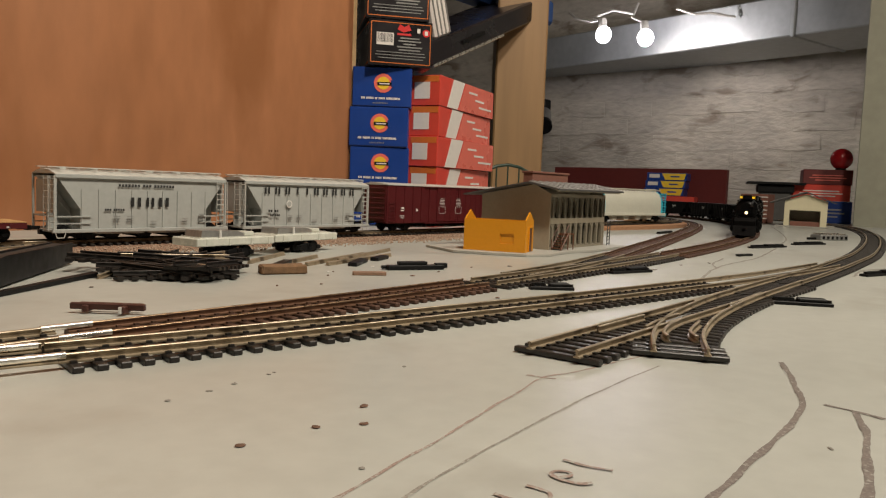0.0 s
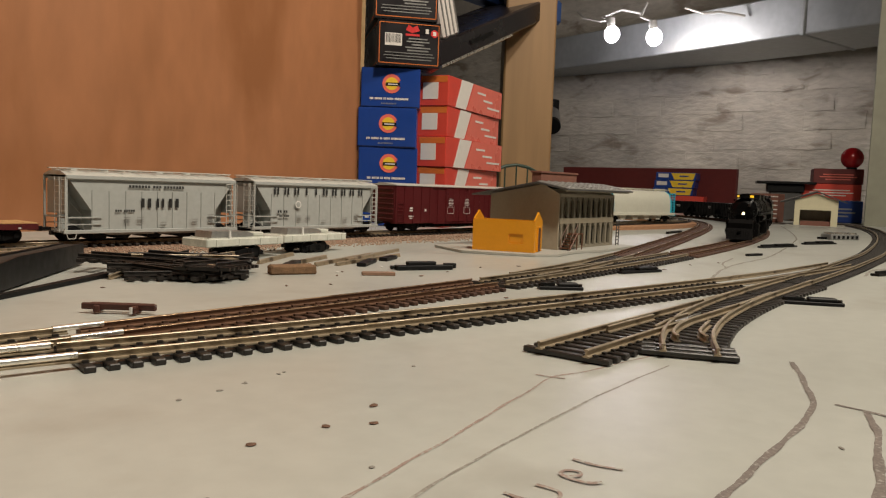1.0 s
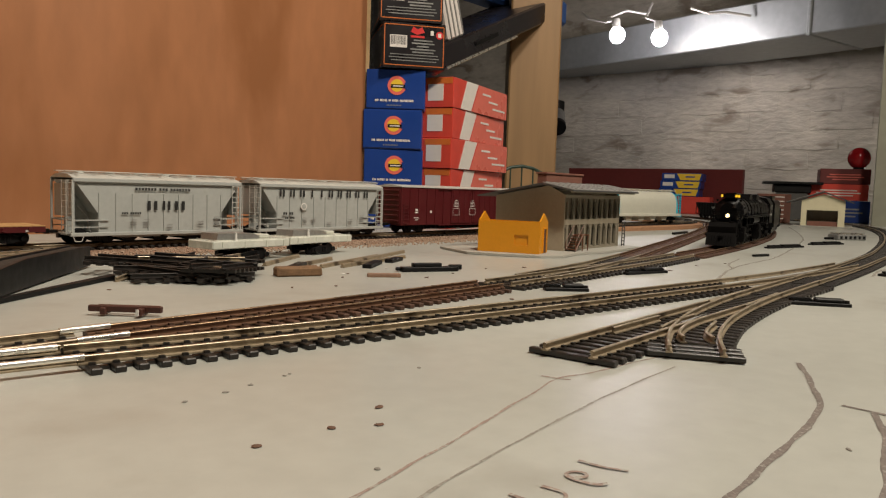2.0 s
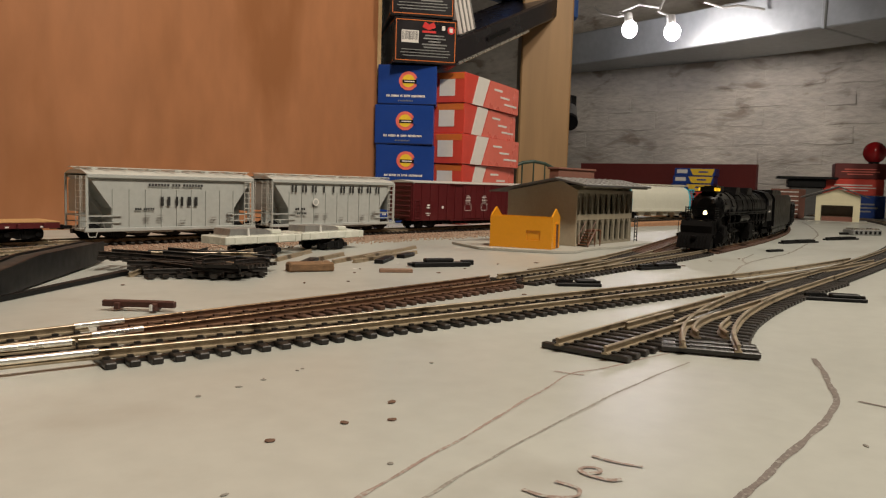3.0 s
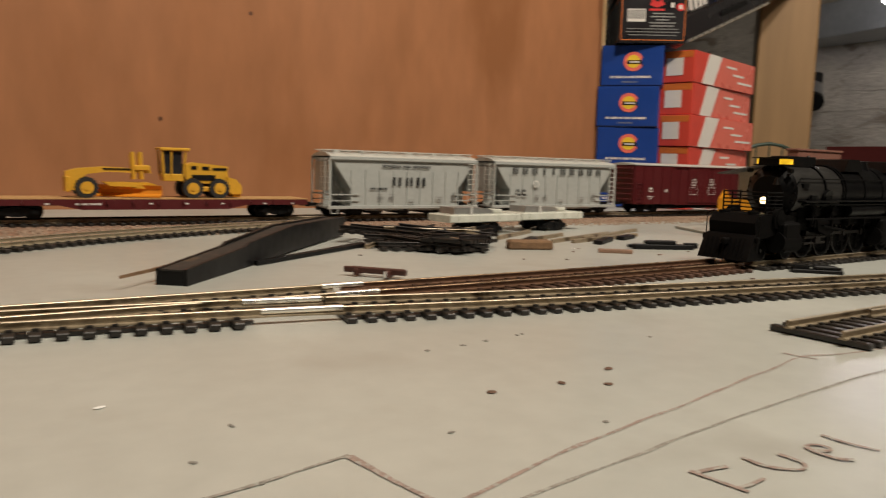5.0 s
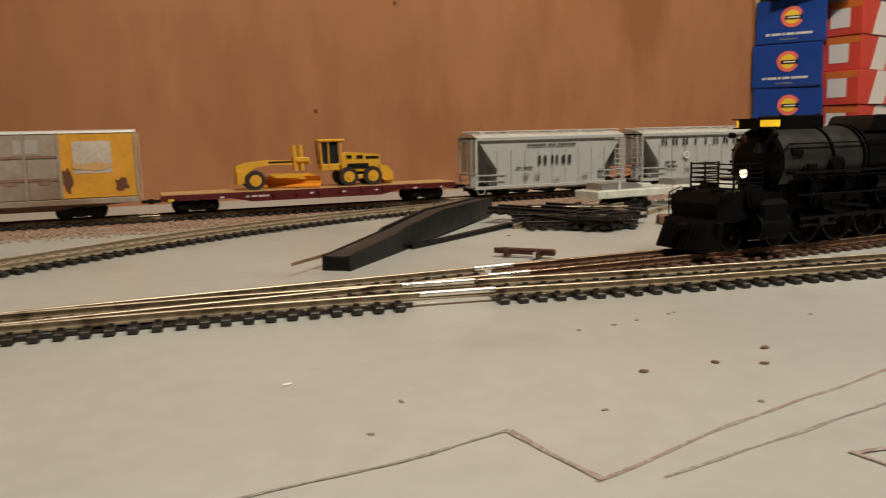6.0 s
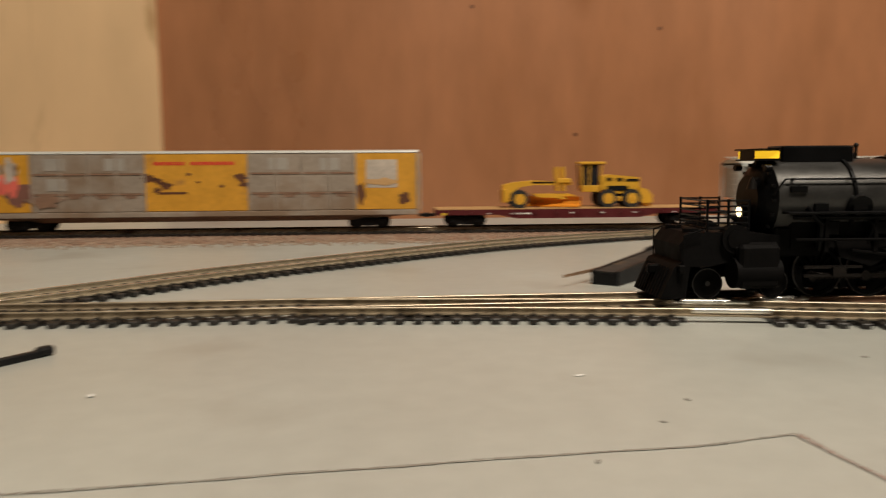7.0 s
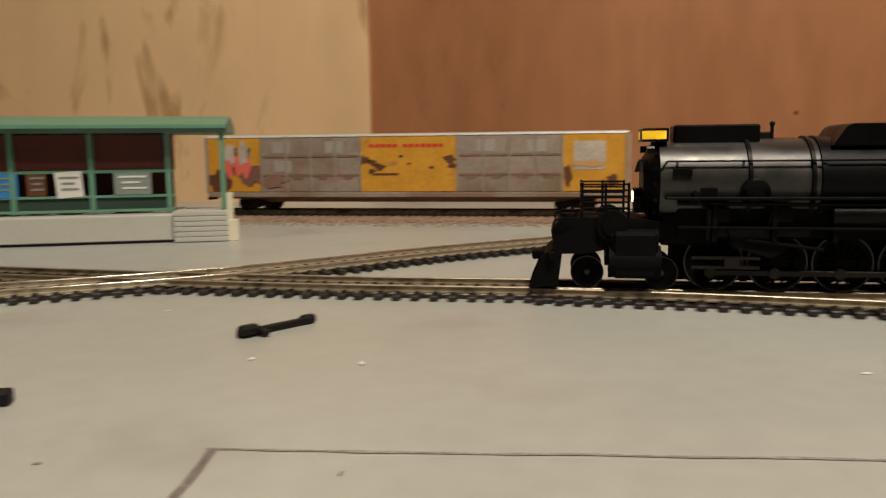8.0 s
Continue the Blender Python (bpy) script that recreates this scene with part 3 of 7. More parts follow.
def covered_hopper(m, L, label, body, roofm, big=True):
    th = thing("covered_hopper", label, "freight car", "freight cars on the main line", m)
    h, W = L / 2, 0.0172
    sill, top = 0.0068, 0.0438
    bm = bmesh.new()
    prism(bm, [(-h + 0.0045, top), (-h + 0.0205, 0.0215), (-h + 0.0205, sill + 0.001), (-h + 0.034, 0.0042), (-0.003, 0.0042), (0.0, sill), (0.003, 0.0042), (h - 0.034, 0.0042), (h - 0.0205, sill + 0.001), (h - 0.0205, 0.0215), (h - 0.0045, top)], -W + 0.001, W - 0.001)
    part("hull", bm, body, th)
    # side ribs, sill and top chord stand proud of the side sheet
    n = 9
    bm = bmesh.new()
    box(bm, (0, -W + 0.0007, 0.0215), (0.0006, 0.0008, 0.027))
    rib = part("rib", bm, body, th)
    xs = [-h + 0.0212 + i * (L - 0.0424) / (n - 1) for i in range(n)]
    pieces("rib", rib, th, [pose(x, 0, 0) for x in xs] + [pose(-x, 0, 0, 0, 0, 180) for x in xs])
    for s in (-1, 1):
        boxes("side_sill", body, th, [((0, s * W, sill), (L - 0.002, 0.0012, 0.0026))], bev=0.0003)
        boxes("top_chord", body, th, [((0, s * W, top), (L - 0.006, 0.0016, 0.0028))], bev=0.0004)
    bm = bmesh.new()
    prism(bm, [(-W - 0.0006, top + 0.0013), (W + 0.0006, top + 0.0013), (W * 0.55, top + 0.0038), (0, top + 0.0046), (-W * 0.55, top + 0.0038)], -h + 0.003, h - 0.003, "yzx")
    part("roof", bm, roofm, th, "roof in a paler tone than the car sides")
    # roof walk on brackets, round the hatches
    bm = bmesh.new()
    for s in (-1, 1):
        box(bm, (0, s * 0.0075, top + 0.0060), (L - 0.004, 0.0032, 0.0005))
    for i in range(11):
        x = -h + 0.008 + i * (L - 0.016) / 10
        box(bm, (x, 0, top + 0.0050), (0.0010, 0.030, 0.0008))
    part("roof_walk", bm, roofm, th)
    bm = bmesh.new()
    cyl(bm, (0, 0, top + 0.004), (0, 0, top + 0.0062), 0.0032, 14)
    hatch = part("roof_hatch", bm, roofm, th)
    pieces("roof_hatch", hatch, th, [pose(-h + 0.015 + i * (L - 0.03) / 5, 0, 0) for i in range(6)])
    # ends: corner posts, cross rails, ladders, platforms, brake gear
    for e in (-1, 1):
        bm = bmesh.new()
        for s in (-1, 1):
            box(bm, (e * (h - 0.0035), s * (W - 0.0004), 0.0252), (0.0013, 0.0013, 0.038))
            box(bm, (e * (h - 0.0155), s * (W - 0.0004), 0.0165), (0.024, 0.0008, 0.0009))
            box(bm, (e * (h - 0.0155), s * (W - 0.0004), 0.0118), (0.024, 0.0008, 0.0007))
        box(bm, (e * (h - 0.0035), 0, 0.0165), (0.0009, 2 * W, 0.0009))
        part("end_frame", bm, body, th)
        boxes("end_web", body, th, [((e * (h - 0.016), 0, 0.024), (0.022, 0.0012, 0.034)), ((e * (h - 0.0045), 0, 0.0300), (0.0012, 0.026, 0.022))])
        boxes("end_platform", body, th, [((e * (h - 0.014), 0, sill), (0.026, 2 * W - 0.002, 0.0012))])
        bm = bmesh.new()
        ladder(bm, e * (h - 0.0085) if e > 0 else -h + 0.001, -W - 0.0006, sill, top, 0.0062, 9, "x" if e > 0 else "y")
        ladder(bm, e * (h + 0.0002), -W + 0.006, sill, top, 0.007, 9, "y")
        part("ladder", bm, roofm, th)
        bm = bmesh.new()
        tube(bm, [(e * (h - 0.0105), -W - 0.0002, sill), (e * (h - 0.009), -W - 0.0002, 0.0022), (e * (h - 0.0045), -W - 0.0002, 0.0022), (e * (h - 0.003), -W - 0.0002, sill)], 0.0003, 5)
        part("stirrup_step", bm, roofm, th)
        bm = bmesh.new()
        cyl(bm, (e * (h - 0.022), -0.006, 0.0098), (e * (h - 0.022), 0.006, 0.0098), 0.0028, 12)
        box(bm, (e * (h - 0.016), 0.002, 0.0105), (0.004, 0.006, 0.005))
        tube(bm, [(e * (h - 0.022), 0, 0.0098), (e * (h - 0.019), -0.004, 0.018), (e * (h - 0.012), -0.004, 0.026)], 0.0004, 5)
        part("brake_gear", bm, ROOFGREY, th)
        coupler(th, e * (h + 0.0005))
        car_truck(th, e * (h - 0.021))
    bm = bmesh.new()
    prism(bm, [(-0.007, 0.0045), (0.007, 0.0045), (0.004, 0.0015), (-0.004, 0.0015)], -0.012, 0.012)
    bay = part("discharge_gate", bm, BLACK, th)
    pieces("discharge_gate", bay, th, [pose(k * (L - 0.09) / 2, 0, 0) for k in (-1, 0, 1)])
    boxes("centre_sill", BLACK, th, [((0, 0, 0.0055), (L, 0.004, 0.003))])
    y = -W - 0.0014
    if big:
        letters("lettering", BLACKMARK, th, -0.0225, 0.0385, [7, 3, 7], 0.0018, 0.0016, 0.0008, y + 0.0012, "small black lettering")
        for x, w in ((-0.0094, 0.0078), (0.0017, 0.0062), (0.0124, 0.0084)):
            bm = bmesh.new()
            for k in (-1, 1):
                box(bm, (x + k * w * 0.33, y + 0.0012, 0.0268), (w * 0.30, 0.00016, 0.0066))
            part("lettering", bm, BLACKMARK, th, "bold black lettering bar")
        letters("lettering", BLACKMARK, th, -0.0325, 0.0212, [3, 5], 0.0015, 0.0012, 0.0005, y + 0.0012, "small black number bars")
    else:
        for i in range(10):
            x = -0.0500 + i * 0.0108
            bm = bmesh.new()
            for dx in ((0.0018,) if i in (3, 4) else (0, 0.0034)):
                box(bm, (x + dx, y + 0.0012, 0.0378), (0.0016, 0.00016, 0.0062))
            part("lettering", bm, BLACKMARK, th, "wide black lettering bar")
        letters("lettering", BLACKMARK, th, -0.0475, 0.0205, [2, 2], 0.0021, 0.0017, 0.0006, y + 0.0005, "small black reporting marks")
        letters("lettering", BLACKMARK, th, -0.0455, 0.0168, [2, 3], 0.0017, 0.0013, 0.0005, y + 0.0005)
        bm = bmesh.new()
        cyl(bm, (-0.0255, y + 0.0006, 0.0265), (-0.0255, y + 0.0004, 0.0265), 0.0032, 20)
        part("round_emblem", bm, WHITEMARK, th, "white round emblem")
        bm = bmesh.new()
        cyl(bm, (-0.0255, y + 0.0004, 0.0265), (-0.0255, y + 0.0002, 0.0265), 0.0022, 20)
        part("round_emblem", bm, GREYCAR, th)
    for x, z, n in ((-0.024, 0.0165, 3), (-0.014, 0.0165, 3), (0.030, 0.0145, 2), (0.044, 0.018, 4), (0.004, 0.0125, 2)):
        bm = bmesh.new()
        for k in range(n):
            box(bm, (x, y + 0.0008, z - k * 0.0016), (0.0048, 0.00014, 0.0006))
        part("data_panel", bm, FOILGREY, th, "rows of tiny grey data lines")
    return th


def boxcar(m, L=0.205):
    th = thing("boxcar", "oxide red boxcar with small white data panels", "freight car", "freight cars on the main line", m)
    h, W = L / 2, 0.0175
    bm = bmesh.new()
    box(bm, (0, 0, 0.0272), (L, 2 * W, 0.0385), bev=0.0004)
    part("body", bm, MAROON, th)
    bm = bmesh.new()
    prism(bm, [(-W - 0.0008, 0.0460), (W + 0.0008, 0.0460), (W + 0.0008, 0.0468), (0, 0.0486), (-W - 0.0008, 0.0468)], -h - 0.001, h + 0.001, "yzx")
    part("roof", bm, ROOFGREY, th, "pale roof edge")
    bm = bmesh.new()
    box(bm, (0, -W - 0.0003, 0.0272), (0.0006, 0.0006, 0.037))
    post = part("side_post", bm, MAROON, th)
    xs = [-h + 0.012 + i * (L - 0.024) / 14 for i in range(15)]
    pieces("side_post", post, th, [pose(x, 0, 0) for x in xs])
    for x in (-0.026, 0.010):
        bm = bmesh.new()
        box(bm, (x + 0.017, -W - 0.0005, 0.0270), (0.033, 0.0010, 0.0355), bev=0.0002)
        d = part("door", bm, MAROON, th)
        bm = bmesh.new()
        for k in range(4):
            tube(bm, [(x + 0.003 + k * 0.0095, -W - 0.0012, 0.010), (x + 0.003 + k * 0.0095, -W - 0.0012, 0.044)], 0.0003, 5)
        part("lock_rod", bm, MAROON, d)
    boxes("door_track", MAROON, th, [((0.008, -W - 0.001, 0.0078), (0.11, 0.0012, 0.0009)), ((0.008, -W - 0.001, 0.0455), (0.11, 0.0012, 0.0009))])
    bm = bmesh.new()
    for x, z, w, hh in ((-0.080, 0.0235, 0.0038, 0.0018), (-0.080, 0.0210, 0.0050, 0.0012), (-0.080, 0.0155, 0.0075, 0.0008), (-0.080, 0.0135, 0.0045, 0.0007), (-0.058, 0.0215, 0.0026, 0.0026)):
        box(bm, (x, -W - 0.0002, z), (w, 0.0003, hh))
    part("data_panel", bm, WHITEMARK, th, "small white data lines")
    for cx in (-0.018, 0.010):
        bm = bmesh.new()
        for k in range(5):
            box(bm, (cx, -W - 0.0011, 0.0335 - k * 0.0016), (0.0050 + (k % 2) * 0.0024 + (0.002 if k > 1 else 0), 0.0003, 0.0005))
        for k in (-1, 1):
            box(bm, (cx + k * 0.0052, -W - 0.0011, 0.0215), (0.0003, 0.0003, 0.007))
            box(bm, (cx, -W - 0.0011, 0.0215 + k * 0.0035), (0.0104, 0.0003, 0.0003))
        part("data_panel", bm, WHITEMARK, th, "white printed panel on the door")
    for e in (-1, 1):
        bm = bmesh.new()
        ladder(bm, e * (h - 0.006), -W - 0.0008, 0.0085, 0.030, 0.007, 6)
        part("ladder", bm, MAROON, th)
        coupler(th, e * (h + 0.001))
        car_truck(th, e * (h - 0.028))
        bm = bmesh.new()
        box(bm, (e * (h + 0.0004), 0, 0.0272), (0.001, 2 * W - 0.003, 0.036))
        ep = part("end_panel", bm, MAROON, th)
        for k in range(7):
            boxes("end_rib", MAROON, ep, [((e * (h + 0.0013), 0, 0.0125 + k * 0.0050), (0.0012, 2 * W - 0.006, 0.0018))], bev=0.0004)
    bm = bmesh.new()
    box(bm, (0, 0, 0.0052), (L * 0.55, 0.02, 0.0036))
    for k in range(16):
        box(bm, (-L * 0.27 + k * L * 0.036, -0.0135, 0.0052), (0.0009, 0.004, 0.003))
    box(bm, (0, -0.0155, 0.0045), (L * 0.55, 0.0008, 0.0008))
    part("underframe", bm, BLACK, th)
    return th


def cylinder_hopper(m, L=0.185):
    """The bone-white hopper with rounded sides and cyan ends."""
    th = thing("covered_hopper", "bone-white rounded covered hopper with cyan end", "freight car", "freight cars on the main line", m)
    h, W = L / 2, 0.0176
    prof = [(-W, 0.012), (-W - 0.0003, 0.024), (-W * 0.97, 0.034), (-W * 0.80, 0.0415), (-W * 0.45, 0.0458), (0, 0.0468)]
    prof = prof + [(-a, b) for a, b in prof[-2::-1]]
    bm = bmesh.new()
    prism(bm, prof, -h + 0.016, h - 0.016, "yzx")
    part("hull", bm, BONE, th)
    for e in (-1, 1):
        bm = bmesh.new()
        prism(bm, prof, e * (h - 0.016), e * (h - 0.0125), "yzx")
        box(bm, (e * (h - 0.006), 0, 0.0105), (0.014, 2 * W, 0.004))
        for s in (-1, 1):
            box(bm, (e * (h - 0.001), s * (W - 0.002), 0.026), (0.0016, 0.0022, 0.034))
            box(bm, (e * (h - 0.008), s * (W - 0.002), 0.0425), (0.014, 0.0022, 0.002))
        ladder(bm, e * h, -W + 0.006, 0.010, 0.045, 0.008, 9, "y", 0.0005)
        ladder(bm, e * (h - 0.007), -W, 0.010, 0.045, 0.009, 9, "x", 0.0005)
        part("end_frame", bm, CYAN, th, "cyan end frame and ladders")
        coupler(th, e * (h + 0.0005))
        car_truck(th, e * (h - 0.022))
    for s in (-1, 1):
        boxes("side_sill", BONE, th, [((0, s * W, 0.0115), (L - 0.004, 0.0016, 0.004))], bev=0.0004)
    bm = bmesh.new()
    prism(bm, [(-0.011, 0.0125), (0.011, 0.0125), (0.0055, 0.0035), (-0.0055, 0.0035)], -W + 0.003, W - 0.003)
    b = part("hopper_bay", bm, BONE, th)
    pieces("hopper_bay", b, th, [pose(-0.048 + k * 0.032, 0, 0) for k in range(4)])
    bm = bmesh.new()
    for s in (-1, 1):
        box(bm, (0, s * 0.0068, 0.0492), (L - 0.006, 0.0028, 0.0005))
    for i in range(13):
        box(bm, (-h + 0.006 + i * (L - 0.012) / 12, 0, 0.0480), (0.0010, 0.017, 0.0016))
    part("roof_walk", bm, BONE, th)
    return th


def flatcar(m, L=0.2085):
    th = thing("flatcar", "oxide red flatcar with a wooden deck", "freight car", "freight cars on the main line", m)
    h, W = L / 2, 0.0168
    bm = bmesh.new()
    prism(bm, [(-h, 0.0128), (-h, 0.0090), (-h + 0.045, 0.0090), (-h + 0.058, 0.0062), (h - 0.058, 0.0062), (h - 0.045, 0.0090), (h, 0.0090), (h, 0.0128)], -W, W)
    part("frame", bm, MAROON, th)
    bm = bmesh.new()
    box(bm, (0, 0, 0.0131), (0.0072, 2 * W, 0.0006))
    pl = part("deck_plank", bm, DECKWOOD, th)
    n = 28
    pieces("deck_plank", pl, th, [pose(-h + (i + 0.5) * L / n, 0, random.uniform(0, 0.0001)) for i in range(n)])
    bm = bmesh.new()
    box(bm, (0, -W - 0.0007, 0.0108), (0.0016, 0.0014, 0.0022))
    sp = part("stake_pocket", bm, MAROON, th)
    pieces("stake_pocket", sp, th, [pose(-h + 0.010 + i * (L - 0.02) / 12, 0, 0) for i in range(13)])
    letters("lettering", WHITEMARK, th, -0.050, 0.0098, [6, 6], 0.0012, 0.0009, 0.0003, -W - 0.0001, "small white lettering")
    letters("lettering", YELLOWPRINT, th, -0.100, 0.0098, [2], 0.0016, 0.0014, 0.0004, -W - 0.0001)
    bm = bmesh.new()
    for x in (-0.066, -0.005, 0.018, 0.042, 0.072, 0.093):
        box(bm, (x, -W - 0.0002, 0.0100), (0.0022, 0.0003, 0.0010))
    part("data_panel", bm, WHITEMARK, th)
    for e in (-1, 1):
        coupler(th, e * (h + 0.001))
        car_truck(th, e * (h - 0.022))
    return th


def grader(m):
    """Yellow road grader, its nose to the left."""
    th = thing("road_grader", "yellow model road grader on the flatcar", "grader", m=m)
    bm = bmesh.new()
    prism(bm, [(-0.056, 0.0045), (-0.056, 0.0165), (-0.049, 0.0185), (-0.033, 0.0200), (-0.004, 0.0185), (-0.004, 0.0160), (-0.032, 0.0165), (-0.043, 0.0150), (-0.050, 0.0100), (-0.050, 0.0045)], -0.0035, 0.0035)
    box(bm, (-0.055, 0, 0.0085), (0.003, 0.016, 0.010), bev=0.0006)
    part("front_frame", bm, GRADER, th)
    boxes("black_stripe", BLACK, th, [((-0.022, -0.0037, 0.0185), (0.024, 0.0005, 0.0009))])
    bm = bmesh.new()
    prism(bm, [(-0.034, 0.010), (-0.006, 0.010), (-0.001, 0.0085), (-0.004, 0.0065), (-0.03, 0.0075)], -0.007, 0.007)
    cyl(bm, (-0.010, 0, 0.006), (-0.010, 0, 0.0085), 0.008, 16)
    part("drawbar", bm, GRADER, th)
    bm = bmesh.new()
    prism(bm, [(-0.0035, 0.0), (0.0015, 0.0018), (0.0022, 0.005), (0.0, 0.0078), (-0.001, 0.0078), (0.0010, 0.005), (0.0004, 0.0022), (-0.0035, 0.0008)], -0.021, 0.021, "xzy", pose(-0.018, -0.003, 0.0004, 0, 0, 62))
    part("blade", bm, ORANGEBLADE, th, "orange grader blade")
    bm = bmesh.new()
    for k in (-1, 1):
        cyl(bm, (-0.0125 + k * 0.0024, -0.004, 0.012), (-0.0135 + k * 0.0024, -0.004, 0.0300), 0.0015, 8)
        cyl(bm, (-0.012 + k * 0.0024, 0.004, 0.012), (-0.013 + k * 0.0024, 0.004, 0.0285), 0.0012, 8)
    box(bm, (-0.010, 0, 0.0195), (0.010, 0.012, 0.0035), bev=0.0006)
    part("lift_cylinder", bm, GRADER, th)
    # cab: roof, posts, glazing
    bm = bmesh.new()
    box(bm, (0.0108, 0, 0.0325), (0.0195, 0.016, 0.0022), bev=0.0006)
    part("cab_roof", bm, GRADER, th)
    bm = bmesh.new()
    box(bm, (0.010, 0, 0.0135), (0.0135, 0.0125, 0.005), bev=0.0004)
    for x in (0.0035, 0.0165):
        for y in (-0.0062, 0.0062):
            cyl(bm, (x, y, 0.014), (x + (0.0014 if x > 0.01 else -0.0010), y, 0.032), 0.0008, 6)
    cyl(bm, (0.0085, -0.0064, 0.014), (0.0085, -0.0064, 0.032), 0.0006, 6)
    part("cab_frame", bm, GRADER, th)
    boxes("cab_glazing", GLASSDARK, th, [((0.010, 0, 0.0235), (0.0115, 0.0115, 0.0165))], "dark cab windows")
    bm = bmesh.new()
    prism(bm, [(0.018, 0.010), (0.018, 0.0225), (0.024, 0.0240), (0.047, 0.0218), (0.047, 0.0150), (0.049, 0.0095)], -0.0062, 0.0062)
    part("engine_hood", bm, GRADER, th)
    boxes("hood_vent", BLACK, th, [((0.0235, -0.0064, 0.0205), (0.004, 0.0006, 0.0022)), ((0.0315, -0.0064, 0.0203), (0.005, 0.0006, 0.0022)), ((0.041, -0.0064, 0.0198), (0.010, 0.0006, 0.0016)), ((0.030, -0.0064, 0.0138), (0.016, 0.0006, 0.0036))])
    bm = bmesh.new()
    prism(bm, [(0.046, 0.0145), (0.052, 0.013), (0.056, 0.0085), (0.056, 0.003), (0.049, 0.0025), (0.045, 0.006)], -0.0085, 0.0085)
    for k in range(3):
        box(bm, (0.053, -0.006 + k * 0.006, 0.0025), (0.006, 0.0022, 0.004), pose(0, 0, 0, 0, 0, 0), 0.0004)
    part("ripper", bm, GRADER, th)
    box_t = bmesh.new()
    box(box_t, (0.0305, -0.0085, 0.0060), (0.026, 0.0022, 0.0034), bev=0.0006)
    part("tandem_case", box_t, GRADER, th)
    for x, y in ((-0.0445, -0.0095), (0.0215, -0.0100), (0.0395, -0.0100), (-0.0445, 0.0095), (0.0215, 0.0100), (0.0395, 0.0100)):
        bm = bmesh.new()
        cyl(bm, (x, y - 0.0026, 0.0065), (x, y + 0.0026, 0.0065), 0.0065, 22)
        for a in range(18):
            t = a * math.tau / 18
            box(bm, (x + 0.0064 * math.cos(t), y, 0.0065 + 0.0064 * math.sin(t)), (0.0010, 0.005, 0.0010), None)
        w = part("wheel", bm, TYRE, th, "black tyre")
        bm = bmesh.new()
        s = -1 if y < 0 else 1
        cyl(bm, (x, y + s * 0.0022, 0.0065), (x, y + s * 0.0029, 0.0065), 0.0040, 18)
        cyl(bm, (x, y + s * 0.0029, 0.0065), (x, y + s * 0.0034, 0.0065), 0.0018, 12)
        part("hub", bm, GRADER, w)
    return th


